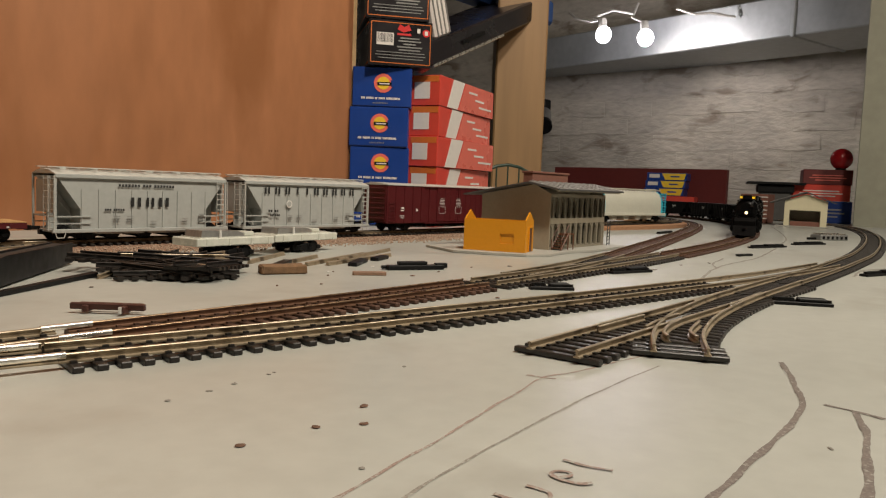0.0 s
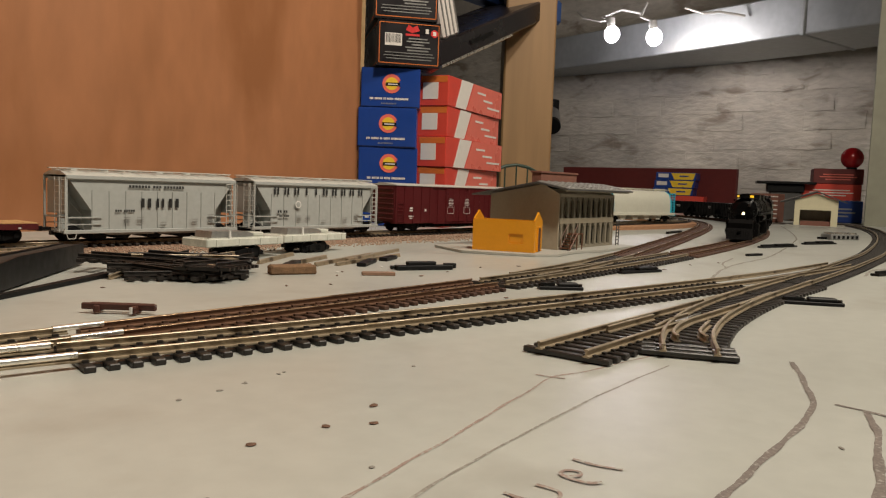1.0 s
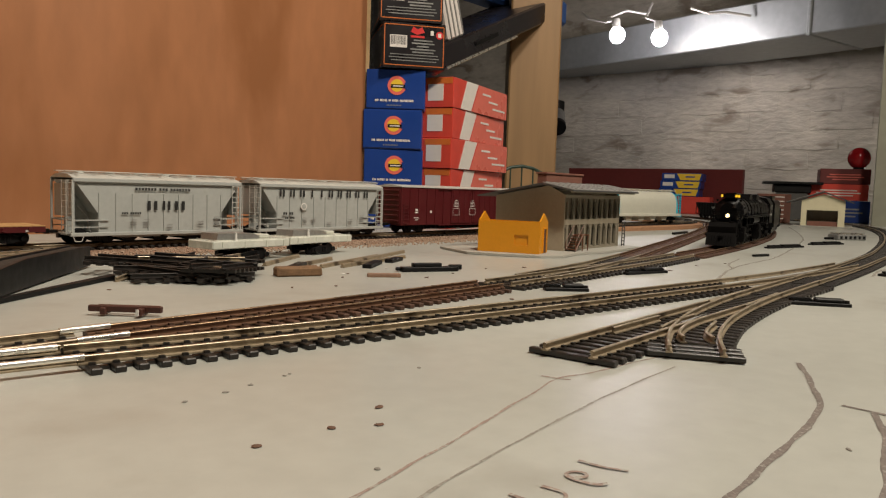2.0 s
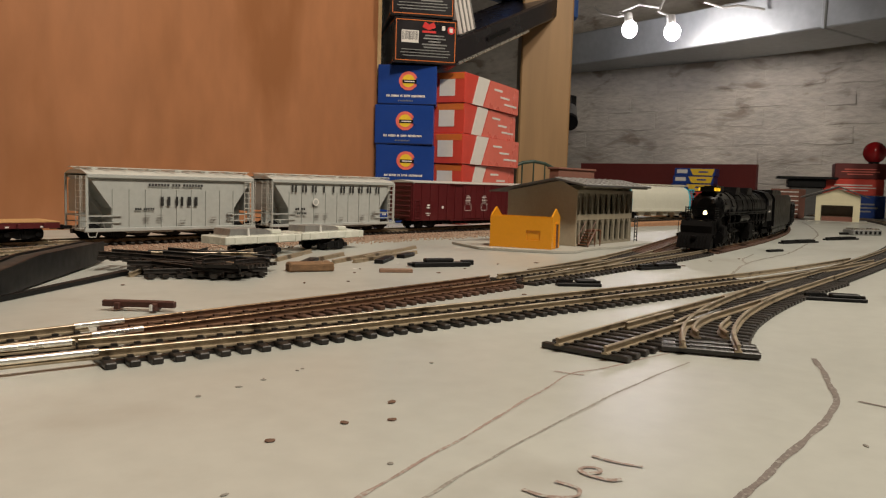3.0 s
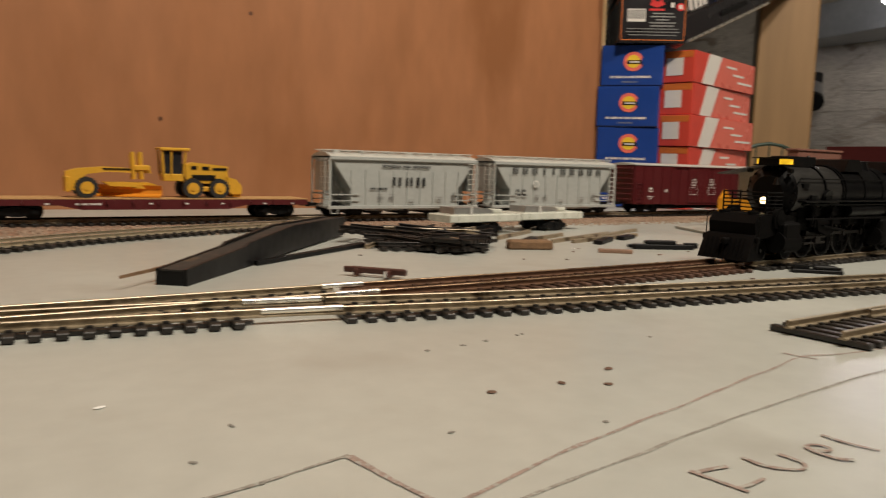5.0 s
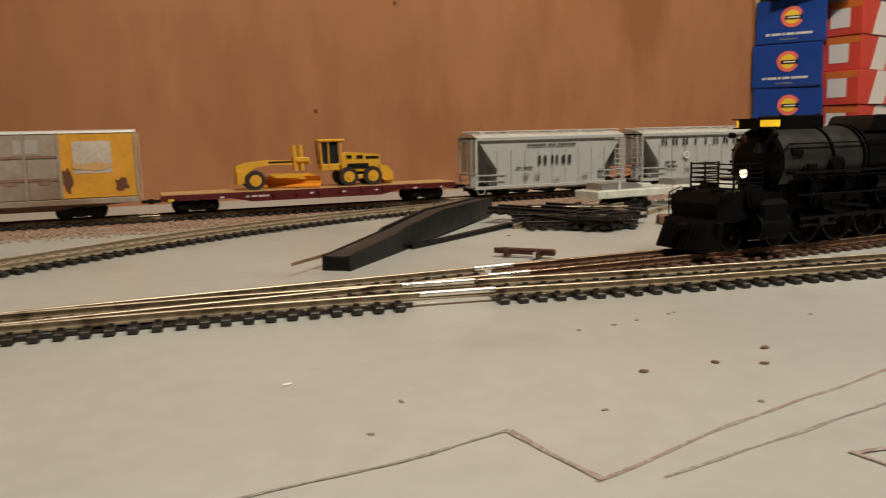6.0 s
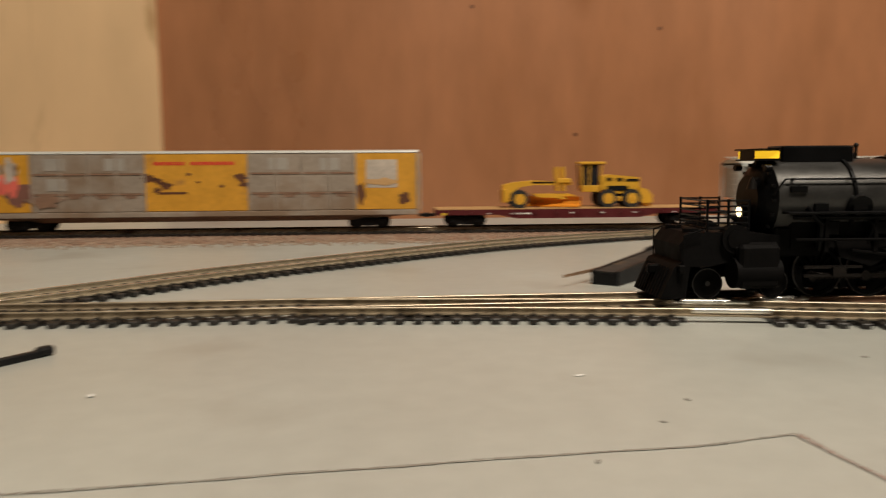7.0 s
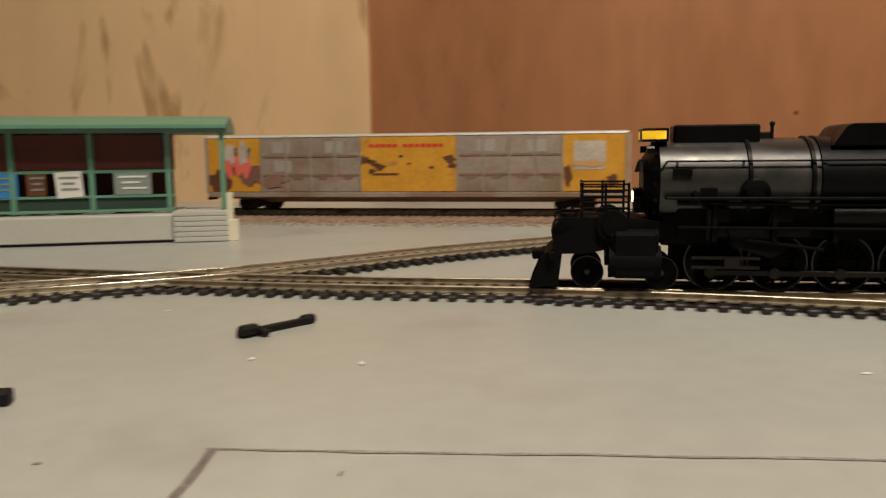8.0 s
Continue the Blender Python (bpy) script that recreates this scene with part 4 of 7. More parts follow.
def autorack(m, L=0.3135):
    th = thing("autorack_car", "weathered silver autorack with yellow panels and graffiti", "freight car", "freight cars on the main line", m)
    h, W = L / 2, 0.0180
    bm = bmesh.new()
    box(bm, (0, 0, 0.0335), (L - 0.004, 2 * W - 0.003, 0.0415))
    part("inner_wall", bm, RACKGREY, th)
    bm = bmesh.new()
    prism(bm, [(-W, 0.0545), (W, 0.0545), (W * 0.96, 0.0558), (0, 0.0568), (-W * 0.96, 0.0558)], -h, h, "yzx")
    part("roof", bm, ROOFGREY, th, "pale roof")
    for s in (-1, 1):
        boxes("side_sill", RACKGREY, th, [((0, s * (W - 0.0008), 0.0118), (L - 0.002, 0.0026, 0.0036))], bev=0.0003)
    bm = bmesh.new()
    prism(bm, [(-h + 0.004, 0.010), (h - 0.004, 0.010), (h - 0.045, 0.0062), (-h + 0.045, 0.0062)], -0.012, 0.012)
    part("underframe", bm, RACKBROWN, th)
    secs = [(-h, -h + 0.0445, 1), (-h + 0.0445, -h + 0.121, 0), (-h + 0.121, -h + 0.1935, 1), (-h + 0.1935, -h + 0.268, 0), (-h + 0.268, h, 1)]
    for a, b, yel in secs:
        cols = 1 if yel else 4
        w = (b - a) / cols
        for i in range(cols):
            rows = [(0.0140, 0.0542)] if yel else [(0.0140, 0.0258), (0.0268, 0.0398), (0.0408, 0.0542)]
            for z0, z1 in rows:
                bm = bmesh.new()
                box(bm, (a + (i + 0.5) * w, -W + 0.0010, (z0 + z1) / 2), (w - 0.0012, 0.0012, z1 - z0), bev=0.0003)
                part("side_panel", bm, RACKYEL if yel else RACKGREY, th, "yellow panel" if yel else "")
    bm = bmesh.new()
    box(bm, (0, -W + 0.0003, 0.0340), (0.0016, 0.0016, 0.042))
    post = part("side_post", bm, RACKGREY, th)
    xs = [-h + 0.001, -h + 0.0445, -h + 0.064, -h + 0.083, -h + 0.102, -h + 0.121, -h + 0.1935, -h + 0.212, -h + 0.231, -h + 0.249, -h + 0.268, h - 0.001]
    pieces("side_post", post, th, [pose(x, 0, 0) for x in xs])
    for a, b, yel in secs:
        if not yel:
            for z in (0.0263, 0.0403):
                boxes("side_rail", RACKBROWN, th, [(((a + b) / 2, -W + 0.0004, z), (b - a, 0.0010, 0.0012))])
    # scoop dents along the lowest row, faded printing and graffiti
    for a, b, yel in secs:
        if not yel:
            for i in range(4):
                x = a + (i + 0.5) * (b - a) / 4
                bm = bmesh.new()
                prism(bm, [(x - 0.006, 0.0268), (x + 0.006, 0.0268), (x + 0.003, 0.0232), (x - 0.003, 0.0232)], -W + 0.0001, -W + 0.0006)
                part("vent_plate", bm, RACKBROWN, th)
    letters("lettering", REDPRINT, th, -h + 0.128, 0.0475, [5, 7], 0.0024, 0.0034, 0.0010, -W + 0.0003, "faded red lettering bars")
    bm = bmesh.new()
    box(bm, (-h + 0.140, -W + 0.0003, 0.0268), (0.020, 0.00016, 0.0016))
    part("lettering", bm, BROWNDOOR, th, "dark graffiti strokes")
    bm = bmesh.new()
    box(bm, (h - 0.0265, -W + 0.0003, 0.0395), (0.022, 0.0002, 0.020))
    part("poster_panel", bm, SMEAR, th, "pale smeared panel")
    def blot(cx, cz, rx, rz, material, label, depth, ragged=0.25):
        """A sprayed patch with an uneven edge."""
        bm = bmesh.new()
        pts = []
        for k in range(22):
            a = k * math.tau / 22
            q = 1 + ragged * noise.noise(Vector((math.cos(a) * 1.7 + cx * 900, math.sin(a) * 1.7, cz * 700)))
            pts.append((cx + rx * q * math.cos(a), cz + rz * q * math.sin(a)))
        prism(bm, pts, -W + 0.0003 - depth, -W + 0.0004)
        part("graffiti_patch", bm, material, th, label)
    blot(-h + 0.010, 0.0225, 0.0085, 0.0085, BROWNDOOR, "brown sprayed patch", 0.0001, 0.6)
    blot(-h + 0.036, 0.0255, 0.0100, 0.0075, BRICKRED, "dull red sprayed patch", 0.0001, 0.6)
    for x in (-h + 0.0190, -h + 0.0255, -h + 0.0320):
        blot(x, 0.0315 + (x + h) * 0.06, 0.0036, 0.0075, SALMON, "pink sprayed lettering", 0.0002, 0.6)
    for x in (-h + 0.0195, -h + 0.0300):
        blot(x, 0.0430, 0.0046, 0.0080, SMEAR, "pale sprayed letter", 0.0003, 0.55)
        blot(x + 0.0046, 0.0440, 0.0011, 0.0035, BROWNDOOR, "dark outline stroke", 0.0004, 0.7)
    blot(-h + 0.052, 0.0215, 0.0120, 0.0050, RACKBROWN, "brown stain on the panels", 0.0006, 0.7)
    for x, z in ((-h + 0.060, 0.0470), (-h + 0.101, 0.0470), (-h + 0.061, 0.0330), (-h + 0.214, 0.0470), (-h + 0.250, 0.0465)):
        boxes("clean_panel", RACKPALE, th, [((x, -W + 0.0003, z), (0.0135, 0.0003, 0.0085))], "paler clean panel", bev=0.0001)
    for x, z, r in ((-h + 0.124, 0.0372, 0.0045), (-h + 0.131, 0.0350, 0.0040), (-h + 0.136, 0.0320, 0.0035), (-h + 0.130, 0.0295, 0.0028), (-h + 0.152, 0.0400, 0.0016), (-h + 0.158, 0.0345, 0.0014), (-h + 0.174, 0.0318, 0.0018), (-h + 0.188, 0.0375, 0.0046), (-h + 0.190, 0.0330, 0.0030)):
        blot(x, z, r, r * 0.6, BROWNDOOR, "dark sprayed stroke", 0.0002, 0.9)
    blot(h - 0.042, 0.0265, 0.0030, 0.0080, BROWNDOOR, "dark sprayed stroke", 0.0001, 0.7)
    blot(h - 0.0265, 0.0335, 0.0095, 0.0030, DECKWOOD, "tan smear across the pale panel", 0.0004, 0.9)
    blot(h - 0.010, 0.0220, 0.0045, 0.0045, BROWNDOOR, "dark sprayed stroke", 0.0001, 0.7)
    for e in (-1, 1):
        bm = bmesh.new()
        box(bm, (e * (h - 0.0006), 0, 0.0335), (0.0016, 2 * W - 0.002, 0.041))
        for k in range(4):
            box(bm, (e * (h + 0.0004), -0.0125 + k * 0.0083, 0.0335), (0.0012, 0.0012, 0.040))
        part("end_door", bm, RACKYEL, th)
        bm = bmesh.new()
        ladder(bm, e * (h + 0.0012), -W + 0.004, 0.012, 0.054, 0.006, 12, "y")
        part("ladder", bm, ROOFGREY, th)
        coupler(th, e * (h + 0.001))
        car_truck(th, e * (h - 0.036))
    return th


def coal_hopper():
    th = thing("coal_hopper", "black open coal hopper with small white marks", "freight car", "black coal cars behind the tender")
    L, W = 0.135, 0.0170
    h = L / 2
    bm = bmesh.new()
    prism(bm, [(-h, 0.034), (-h, 0.030), (-h + 0.022, 0.010), (-0.012, 0.0055), (0, 0.012), (0.012, 0.0055), (h - 0.022, 0.010), (h, 0.030), (h, 0.034)], -W, W)
    box(bm, (0, 0, 0.0345), (L + 0.001, 2 * W + 0.002, 0.0016))
    box(bm, (0, 0, 0.0090), (L, 2 * W, 0.0024))
    part("hull", bm, BLACK, th)
    bm = bmesh.new()
    box(bm, (0, -W - 0.0005, 0.022), (0.0012, 0.0014, 0.026))
    r = part("rib", bm, BLACK, th)
    xs = [-h + 0.002 + i * (L - 0.004) / 9 for i in range(10)]
    pieces("rib", r, th, [pose(x, 0, 0) for x in xs] + [pose(x, 0, 0, 0, 0, 180) for x in xs])
    bm = bmesh.new()
    for s in (-1, 1):
        box(bm, (-0.02 * s, s * (W + 0.0003), 0.0255), (0.012, 0.0004, 0.0022))
        box(bm, (-0.02 * s, s * (W + 0.0003), 0.0225), (0.009, 0.0004, 0.0014))
    part("data_panel", bm, WHITEMARK, th, "small white marks")
    for e in (-1, 1):
        coupler(th, e * (h + 0.001))
        car_truck(th, e * (h - 0.02))
    return th


# ---- locomotive: forward is +x, its pilot tip at the origin, z = 0 on the rail ----
DRIVER_R, LEAD_R = 0.0098, 0.0057
LOCO_SCALE = 0.94
DRIVERS = [-0.063, -0.0835, -0.104, -0.1245, -0.156, -0.1765, -0.197, -0.2175]
LEADS = [-0.021, -0.046, -0.240, -0.255]
wheels = []
rods = []


def spoked_wheel(r, spokes=12):
    bm = bmesh.new()
    for s in (-1, 1):
        y = s * 0.0084
        ring(bm, r * 0.80, r * 0.99, y - 0.0011, y + 0.0011)
        cyl(bm, (0, y - 0.0014, 0), (0, y + 0.0014, 0), r * 0.24, 12)
        for i in range(spokes):
            a = i * math.tau / spokes
            box(bm, (0, 0, r * 0.5), (r * 0.10, 0.0014, r * 0.72), Matrix.Translation((0, y, 0)) @ Matrix.Rotation(a, 4, "Y"))
        box(bm, (0, 0, -r * 0.62), (r * 0.8, 0.0018, r * 0.26), Matrix.Translation((0, y, 0)))
        if r < 0.008:
            cyl(bm, (0, y - 0.0007, 0), (0, y + 0.0007, 0), r * 0.84, 20)
    cyl(bm, (0, -0.008, 0), (0, 0.008, 0), 0.0014, 8)
    return bm


def rim(r):
    bm = bmesh.new()
    for s in (-1, 1):
        y = s * 0.0096
        ring(bm, r * 0.94, r, y - 0.0005, y + 0.0002)
        if r < 0.008:
            cyl(bm, (0, y - 0.0004, 0), (0, y + 0.0006, 0), r * 0.16, 10)
    return bm


def locomotive():
    th = thing("steam_locomotive", "black articulated steam locomotive with a graphite smokebox", "locomotive")
    th.scale = (LOCO_SCALE,) * 3
    # pilot, its bars, and the front deck
    bm = bmesh.new()
    prism(bm, [(-0.0015, 0.0012), (-0.011, 0.0012), (-0.0125, 0.0135), (-0.0095, 0.0145), (-0.0065, 0.0125)], -0.0145, 0.0145)
    part("pilot", bm, GEARBLACK, th, "black footboard pilot")
    bm = bmesh.new()
    box(bm, (0, 0, 0), (0.0006, 0.0008, 0.0115), pose(-0.0035, 0, 0.0068, 0, -22, 0))
    pb = part("pilot_bar", bm, GEARBLACK, th)
    pieces("pilot_bar", pb, th, [pose(0, -0.011 + i * 0.0027, 0) for i in range(9)])
    bm = bmesh.new()
    prism(bm, [(-0.0095, 0.0145), (-0.0085, 0.0205), (-0.012, 0.0250), (-0.034, 0.0250), (-0.046, 0.0235), (-0.046, 0.0180), (-0.020, 0.0125), (-0.0125, 0.0125)], -0.0135, 0.0135)
    part("front_deck", bm, GEARBLACK, th)
    bm = bmesh.new()
    box(bm, (-0.0088, 0, 0.0120), (0.0025, 0.033, 0.0030), bev=0.0004)
    box(bm, (-0.0045, 0, 0.0105), (0.006, 0.0036, 0.0034), bev=0.0006)
    for s in (-1, 1):
        tube(bm, [(-0.0095, s * 0.0155, 0.0120), (-0.0095, s * 0.0155, 0.0240), (-0.0165, s * 0.0155, 0.0262)], 0.0003, 5)
    part("pilot_beam", bm, GEARBLACK, th)
    # shielded air pumps and the after-cooler rack on the deck
    for s in (-1, 1):
        bm = bmesh.new()
        cyl(bm, (-0.029, s * 0.0105, 0.0225), (-0.029, s * 0.0150, 0.0225), 0.0052, 20)
        cyl(bm, (-0.029, s * 0.0150, 0.0225), (-0.029, s * 0.0156, 0.0225), 0.0034, 16)
        cyl(bm, (-0.0145, s * 0.0085, 0.0150), (-0.0145, s * 0.0085, 0.0262), 0.0030, 12)
        part("air_pump", bm, GEARBLACK, th)
    bm = bmesh.new()
    tube(bm, [(-0.0345, -0.0125, 0.0262), (-0.0190, -0.0125, 0.0262), (-0.0190, 0.0125, 0.0262), (-0.0345, 0.0125, 0.0262)], 0.00036, 5)
    dr = part("deck_rail", bm, LOCO, th)
    pieces("deck_rail", dr, th, [pose(0, 0, i * 0.0020) for i in range(6)])
    bm = bmesh.new()
    cyl(bm, (0, 0, 0.0248), (0, 0, 0.0368), 0.0005, 6)
    dp = part("deck_post", bm, LOCO, th)
    pieces("deck_post", dp, th, [pose(x, s * 0.0125, 0) for x in (-0.019, -0.0268, -0.0345) for s in (-1, 1)])
    # smokebox and boiler
    bc, br = 0.0362, 0.0153
    bm = bmesh.new()
    cyl(bm, (-0.0445, 0, bc), (-0.0955, 0, bc), br - 0.0004, 40)
    part("smokebox", bm, GRAPHITE, th, "graphite grey smokebox")
    bm = bmesh.new()
    cyl(bm, (-0.0415, 0, bc), (-0.0445, 0, bc), 0.0115, 36, br - 0.0004)
    cyl(bm, (-0.0395, 0, bc), (-0.0415, 0, bc), 0.0088, 30, 0.0115)
    for i in range(16):
        a = i * math.tau / 16
        box(bm, (-0.0432, math.cos(a) * 0.0136, bc + math.sin(a) * 0.0136), (0.0014, 0.0012, 0.0012))
    part("smokebox_front", bm, LOCO, th)
    bm = bmesh.new()
    cyl(bm, (-0.0955, 0, bc), (-0.172, 0, bc), br, 40)
    cyl(bm, (-0.172, 0, bc + 0.0002), (-0.236, 0, bc - 0.0005), br + 0.0003, 40)
    box(bm, (-0.205, 0, bc - 0.010), (0.062, 0.030, 0.018), bev=0.002)
    part("boiler", bm, LOCO, th, "black boiler jacket")
    bm = bmesh.new()
    cyl(bm, (-0.0006, 0, bc), (0.0006, 0, bc), br + 0.0005, 40)
    bd = part("boiler_band", bm, LOCO, th)
    pieces("boiler_band", bd, th, [pose(x, 0, 0) for x in (-0.0730, -0.0925, -0.0955, -0.118, -0.140, -0.162, -0.184, -0.206, -0.228)])
    # headlight, bell, amber number boards, marker lamps
    bm = bmesh.new()
    cyl(bm, (-0.0368, 0, 0.0315), (-0.0420, 0, 0.0315), 0.0031, 18)
    box(bm, (-0.0400, 0, 0.0278), (0.006, 0.005, 0.004))
    hl = part("headlight", bm, LOCO, th)
    bm = bmesh.new()
    cyl(bm, (-0.0365, 0, 0.0315), (-0.0370, 0, 0.0315), 0.0019, 18)
    part("lens", bm, LENS, hl, "glowing warm headlight lens")
    bm = bmesh.new()
    box(bm, (-0.0430, 0, 0.0508), (0.0082, 0.0180, 0.0006))
    box(bm, (-0.0430, 0, 0.0547), (0.0082, 0.0200, 0.0005))
    box(bm, (-0.0472, 0, 0.0527), (0.0006, 0.0180, 0.0044))
    prism(bm, [(-0.0392, -0.0060), (-0.0468, -0.0087), (-0.0468, 0.0087), (-0.0392, 0.0060)], 0.0510, 0.0544, "xyz")
    nb = part("number_board_case", bm, LOCO, th)
    for s in (-1, 1):
        bm = bmesh.new()
        prism(bm, [(-0.0390, s * 0.0070), (-0.0466, s * 0.0097), (-0.0466, s * 0.0089), (-0.0390, s * 0.0062)], 0.0513, 0.0541, "xyz")
        part("number_board", bm, AMBER, nb, "lit amber number board")
        bm = bmesh.new()
        cyl(bm, (-0.0400, s * 0.0118, 0.0478), (-0.0425, s * 0.0118, 0.0478), 0.0013, 10)
        part("marker_lamp", bm, LOCO, th)
    bm = bmesh.new()
    cyl(bm, (-0.0385, 0.006, 0.0402), (-0.0385, 0.006, 0.0440), 0.0020, 14, 0.0009)
    box(bm, (-0.0405, 0.006, 0.0440), (0.005, 0.001, 0.001))
    part("bell", bm, STEEL, th)
    # stack casing, domes, sand boxes along the top
    bm = bmesh.new()
    box(bm, (-0.0635, 0, 0.0528), (0.0280, 0.0115, 0.0064), bev=0.0006)
    part("chimney_casing", bm, LOCO, th, "black double chimney casing")
    for x0, x1, z1, w in ((-0.0985, -0.1210, 0.0556, 0.0115), (-0.150, -0.177, 0.0556, 0.0115)):
        bm = bmesh.new()
        prism(bm, [(x0, 0.0485), (x0 - 0.004, z1 - 0.001), (x0 - 0.006, z1), (x1 + 0.006, z1), (x1 + 0.004, z1 - 0.001), (x1, 0.0485)], -w, w)
        part("sand_dome", bm, LOCO, th)
    bm = bmesh.new()
    cyl(bm, (-0.135, 0, 0.048), (-0.135, 0, 0.0548), 0.0085, 24, 0.0060)
    part("steam_dome", bm, LOCO, th)
    bm = bmesh.new()
    for x in (-0.0785, -0.083):
        cyl(bm, (x, -0.002, 0.050), (x, -0.002, 0.0556), 0.0006, 8)
    ball(bm, (-0.083, -0.002, 0.0562), 0.0010, seg=8)
    box(bm, (-0.080, -0.003, 0.0520), (0.005, 0.003, 0.003), bev=0.0004)
    for i in range(7):
        cyl(bm, (-0.0820 + -0.0015 * i, -0.0062, 0.0500), (-0.0820 - 0.0015 * i, -0.0062, 0.0514), 0.0004, 6)
    tube(bm, [(-0.078, -0.006, 0.0512), (-0.0925, -0.006, 0.0508)], 0.0003, 5)
    part("turret_valve", bm, STEEL, th)
    # reservoirs, ash pan and hangers that fill the space between boiler and wheels
    boxes("ash_pan", GEARBLACK, th, [((-0.100, 0, 0.0235), (0.100, 0.0250, 0.0110)), ((-0.195, 0, 0.0235), (0.075, 0.0270, 0.0120)), ((-0.054, 0, 0.0210), (0.018, 0.0240, 0.0110))], bev=0.0008)
    for s in (-1, 1):
        bm = bmesh.new()
        for i in range(9):
            x = -0.056 - i * 0.0195
            tube(bm, [(x, s * 0.0150, 0.0318), (x - 0.004, s * 0.0165, 0.0270), (x - 0.003, s * 0.0150, 0.0205)], 0.0005, 6)
            box(bm, (x - 0.008, s * 0.0148, 0.0262), (0.006, 0.0022, 0.0050), bev=0.0004)
        tube(bm, [(-0.050, s * 0.0172, 0.0222), (-0.128, s * 0.0172, 0.0218), (-0.228, s * 0.0172, 0.0222)], 0.0005, 6)
        part("pipe_run", bm, GEARBLACK, th)
        for x in (-0.066, -0.160):
            bm = bmesh.new()
            prism(bm, [(x, 0.0225), (x - 0.012, 0.0215), (x - 0.020, 0.0150), (x - 0.014, 0.0120), (x - 0.002, 0.0155)], s * 0.0128, s * 0.0152)
            tube(bm, [(x - 0.006, s * 0.0158, 0.0180), (x - 0.030, s * 0.0158, 0.0150)], 0.0006, 6)
            part("valve_gear", bm, GEARBLACK, th)
    # handrails, running boards, pipes
    for s in (-1, 1):
        bm = bmesh.new()
        y = s * (br * 0.86 + 0.0016)
        z = bc + br * 0.5
        tube(bm, [(-0.043, s * 0.0135, bc + 0.002), (-0.0465, y, z), (-0.10, y, z), (-0.17, y, z), (-0.232, y, z)], 0.00032, 6)
        for x in (-0.050, -0.071, -0.092, -0.118, -0.145, -0.172, -0.20, -0.228):
            cyl(bm, (x, y, z), (x, y * 0.86, z), 0.0004, 6)
        part("handrail", bm, LOCO, th)
        boxes("running_board", LOCO, th, [((-0.142, s * 0.0158, 0.0318), (0.192, 0.0064, 0.0009))], bev=0.0002)
        bm = bmesh.new()
        tube(bm, [(-0.05, s * 0.0150, 0.0300), (-0.10, s * 0.0160, 0.0296), (-0.23, s * 0.0160, 0.0296)], 0.0007, 6)
        tube(bm, [(-0.055, s * 0.0146, 0.0335), (-0.060, s * 0.0160, 0.0280), (-0.060, s * 0.0150, 0.0180)], 0.0010, 8)
        tube(bm, [(-0.150, s * 0.0150, 0.0335), (-0.150, s * 0.0160, 0.0240), (-0.148, s * 0.0150, 0.0150)], 0.0012, 8)
        tube(bm, [(-0.112, s * 0.0150, 0.0280), (-0.225, s * 0.0152, 0.0270)], 0.0005, 6)
        part("steam_pipe", bm, LOCO, th)
        bm = bmesh.new()
        cyl(bm, (-0.098, s * 0.0145, 0.0262), (-0.138, s * 0.0145, 0.0262), 0.0038, 16)
        part("air_tank", bm, LOCO, th)
        bm = bmesh.new()
        cyl(bm, (-0.0745, s * 0.0128, bc - 0.002), (-0.0745, s * 0.0156, bc - 0.003), 0.0048, 20)
        cyl(bm, (-0.0745, s * 0.0156, bc - 0.003), (-0.0745, s * 0.0162, bc - 0.003), 0.0028, 16)
        part("access_cover", bm, LOCO, th)
        boxes("builder_plate", LOCO, th, [((-0.0515, s * 0.0148, bc + 0.004), (0.0060, 0.0016, 0.0022)), ((-0.060, s * 0.0152, bc - 0.003), (0.0050, 0.0014, 0.0036))])
        # cylinders, valve chests, frames, brackets
        for cx in (-0.0365, -0.143):
            bm = bmesh.new()
            cyl(bm, (cx + 0.0085, s * 0.0138, 0.0102), (cx - 0.0085, s * 0.0138, 0.0102), 0.0056, 20)
            cyl(bm, (cx + 0.0078, s * 0.0128, 0.0180), (cx - 0.0078, s * 0.0128, 0.0180), 0.0034, 16)
            box(bm, (cx, s * 0.0145, 0.0128), (0.0150, 0.0085, 0.0158), bev=0.0012)
            part("cylinder", bm, GEARBLACK, th)
        for g0, g1 in ((-0.050, -0.128), (-0.151, -0.222)):
            bm = bmesh.new()
            box(bm, ((g0 + g1) / 2, s * 0.0050, 0.0112), (g0 - g1, 0.0016, 0.0165))
            for x in np.linspace(g0 - 0.006, g1 + 0.004, 5):
                box(bm, (x, s * 0.0084, 0.0072), (0.0022, 0.0024, 0.0080))
            for x in np.linspace(g0 - 0.012, g1 + 0.01, 4):
                box(bm, (x, s * 0.0125, 0.0235), (0.0016, 0.008, 0.0120))
            box(bm, ((g0 + g1) / 2 + 0.012, s * 0.0138, 0.0205), (0.030, 0.0016, 0.0030))
            part("engine_frame", bm, GEARBLACK, th)
            bm = bmesh.new()
            box(bm, (g0 - 0.016, s * 0.0142, 0.0118), (0.022, 0.0012, 0.0010))
            box(bm, (g0 - 0.016, s * 0.0142, 0.0086), (0.022, 0.0012, 0.0010))
            box(bm, (g0 - 0.018, s * 0.0146, 0.0102), (0.0050, 0.0022, 0.0034))
            part("crosshead_guide", bm, STEEL, th)
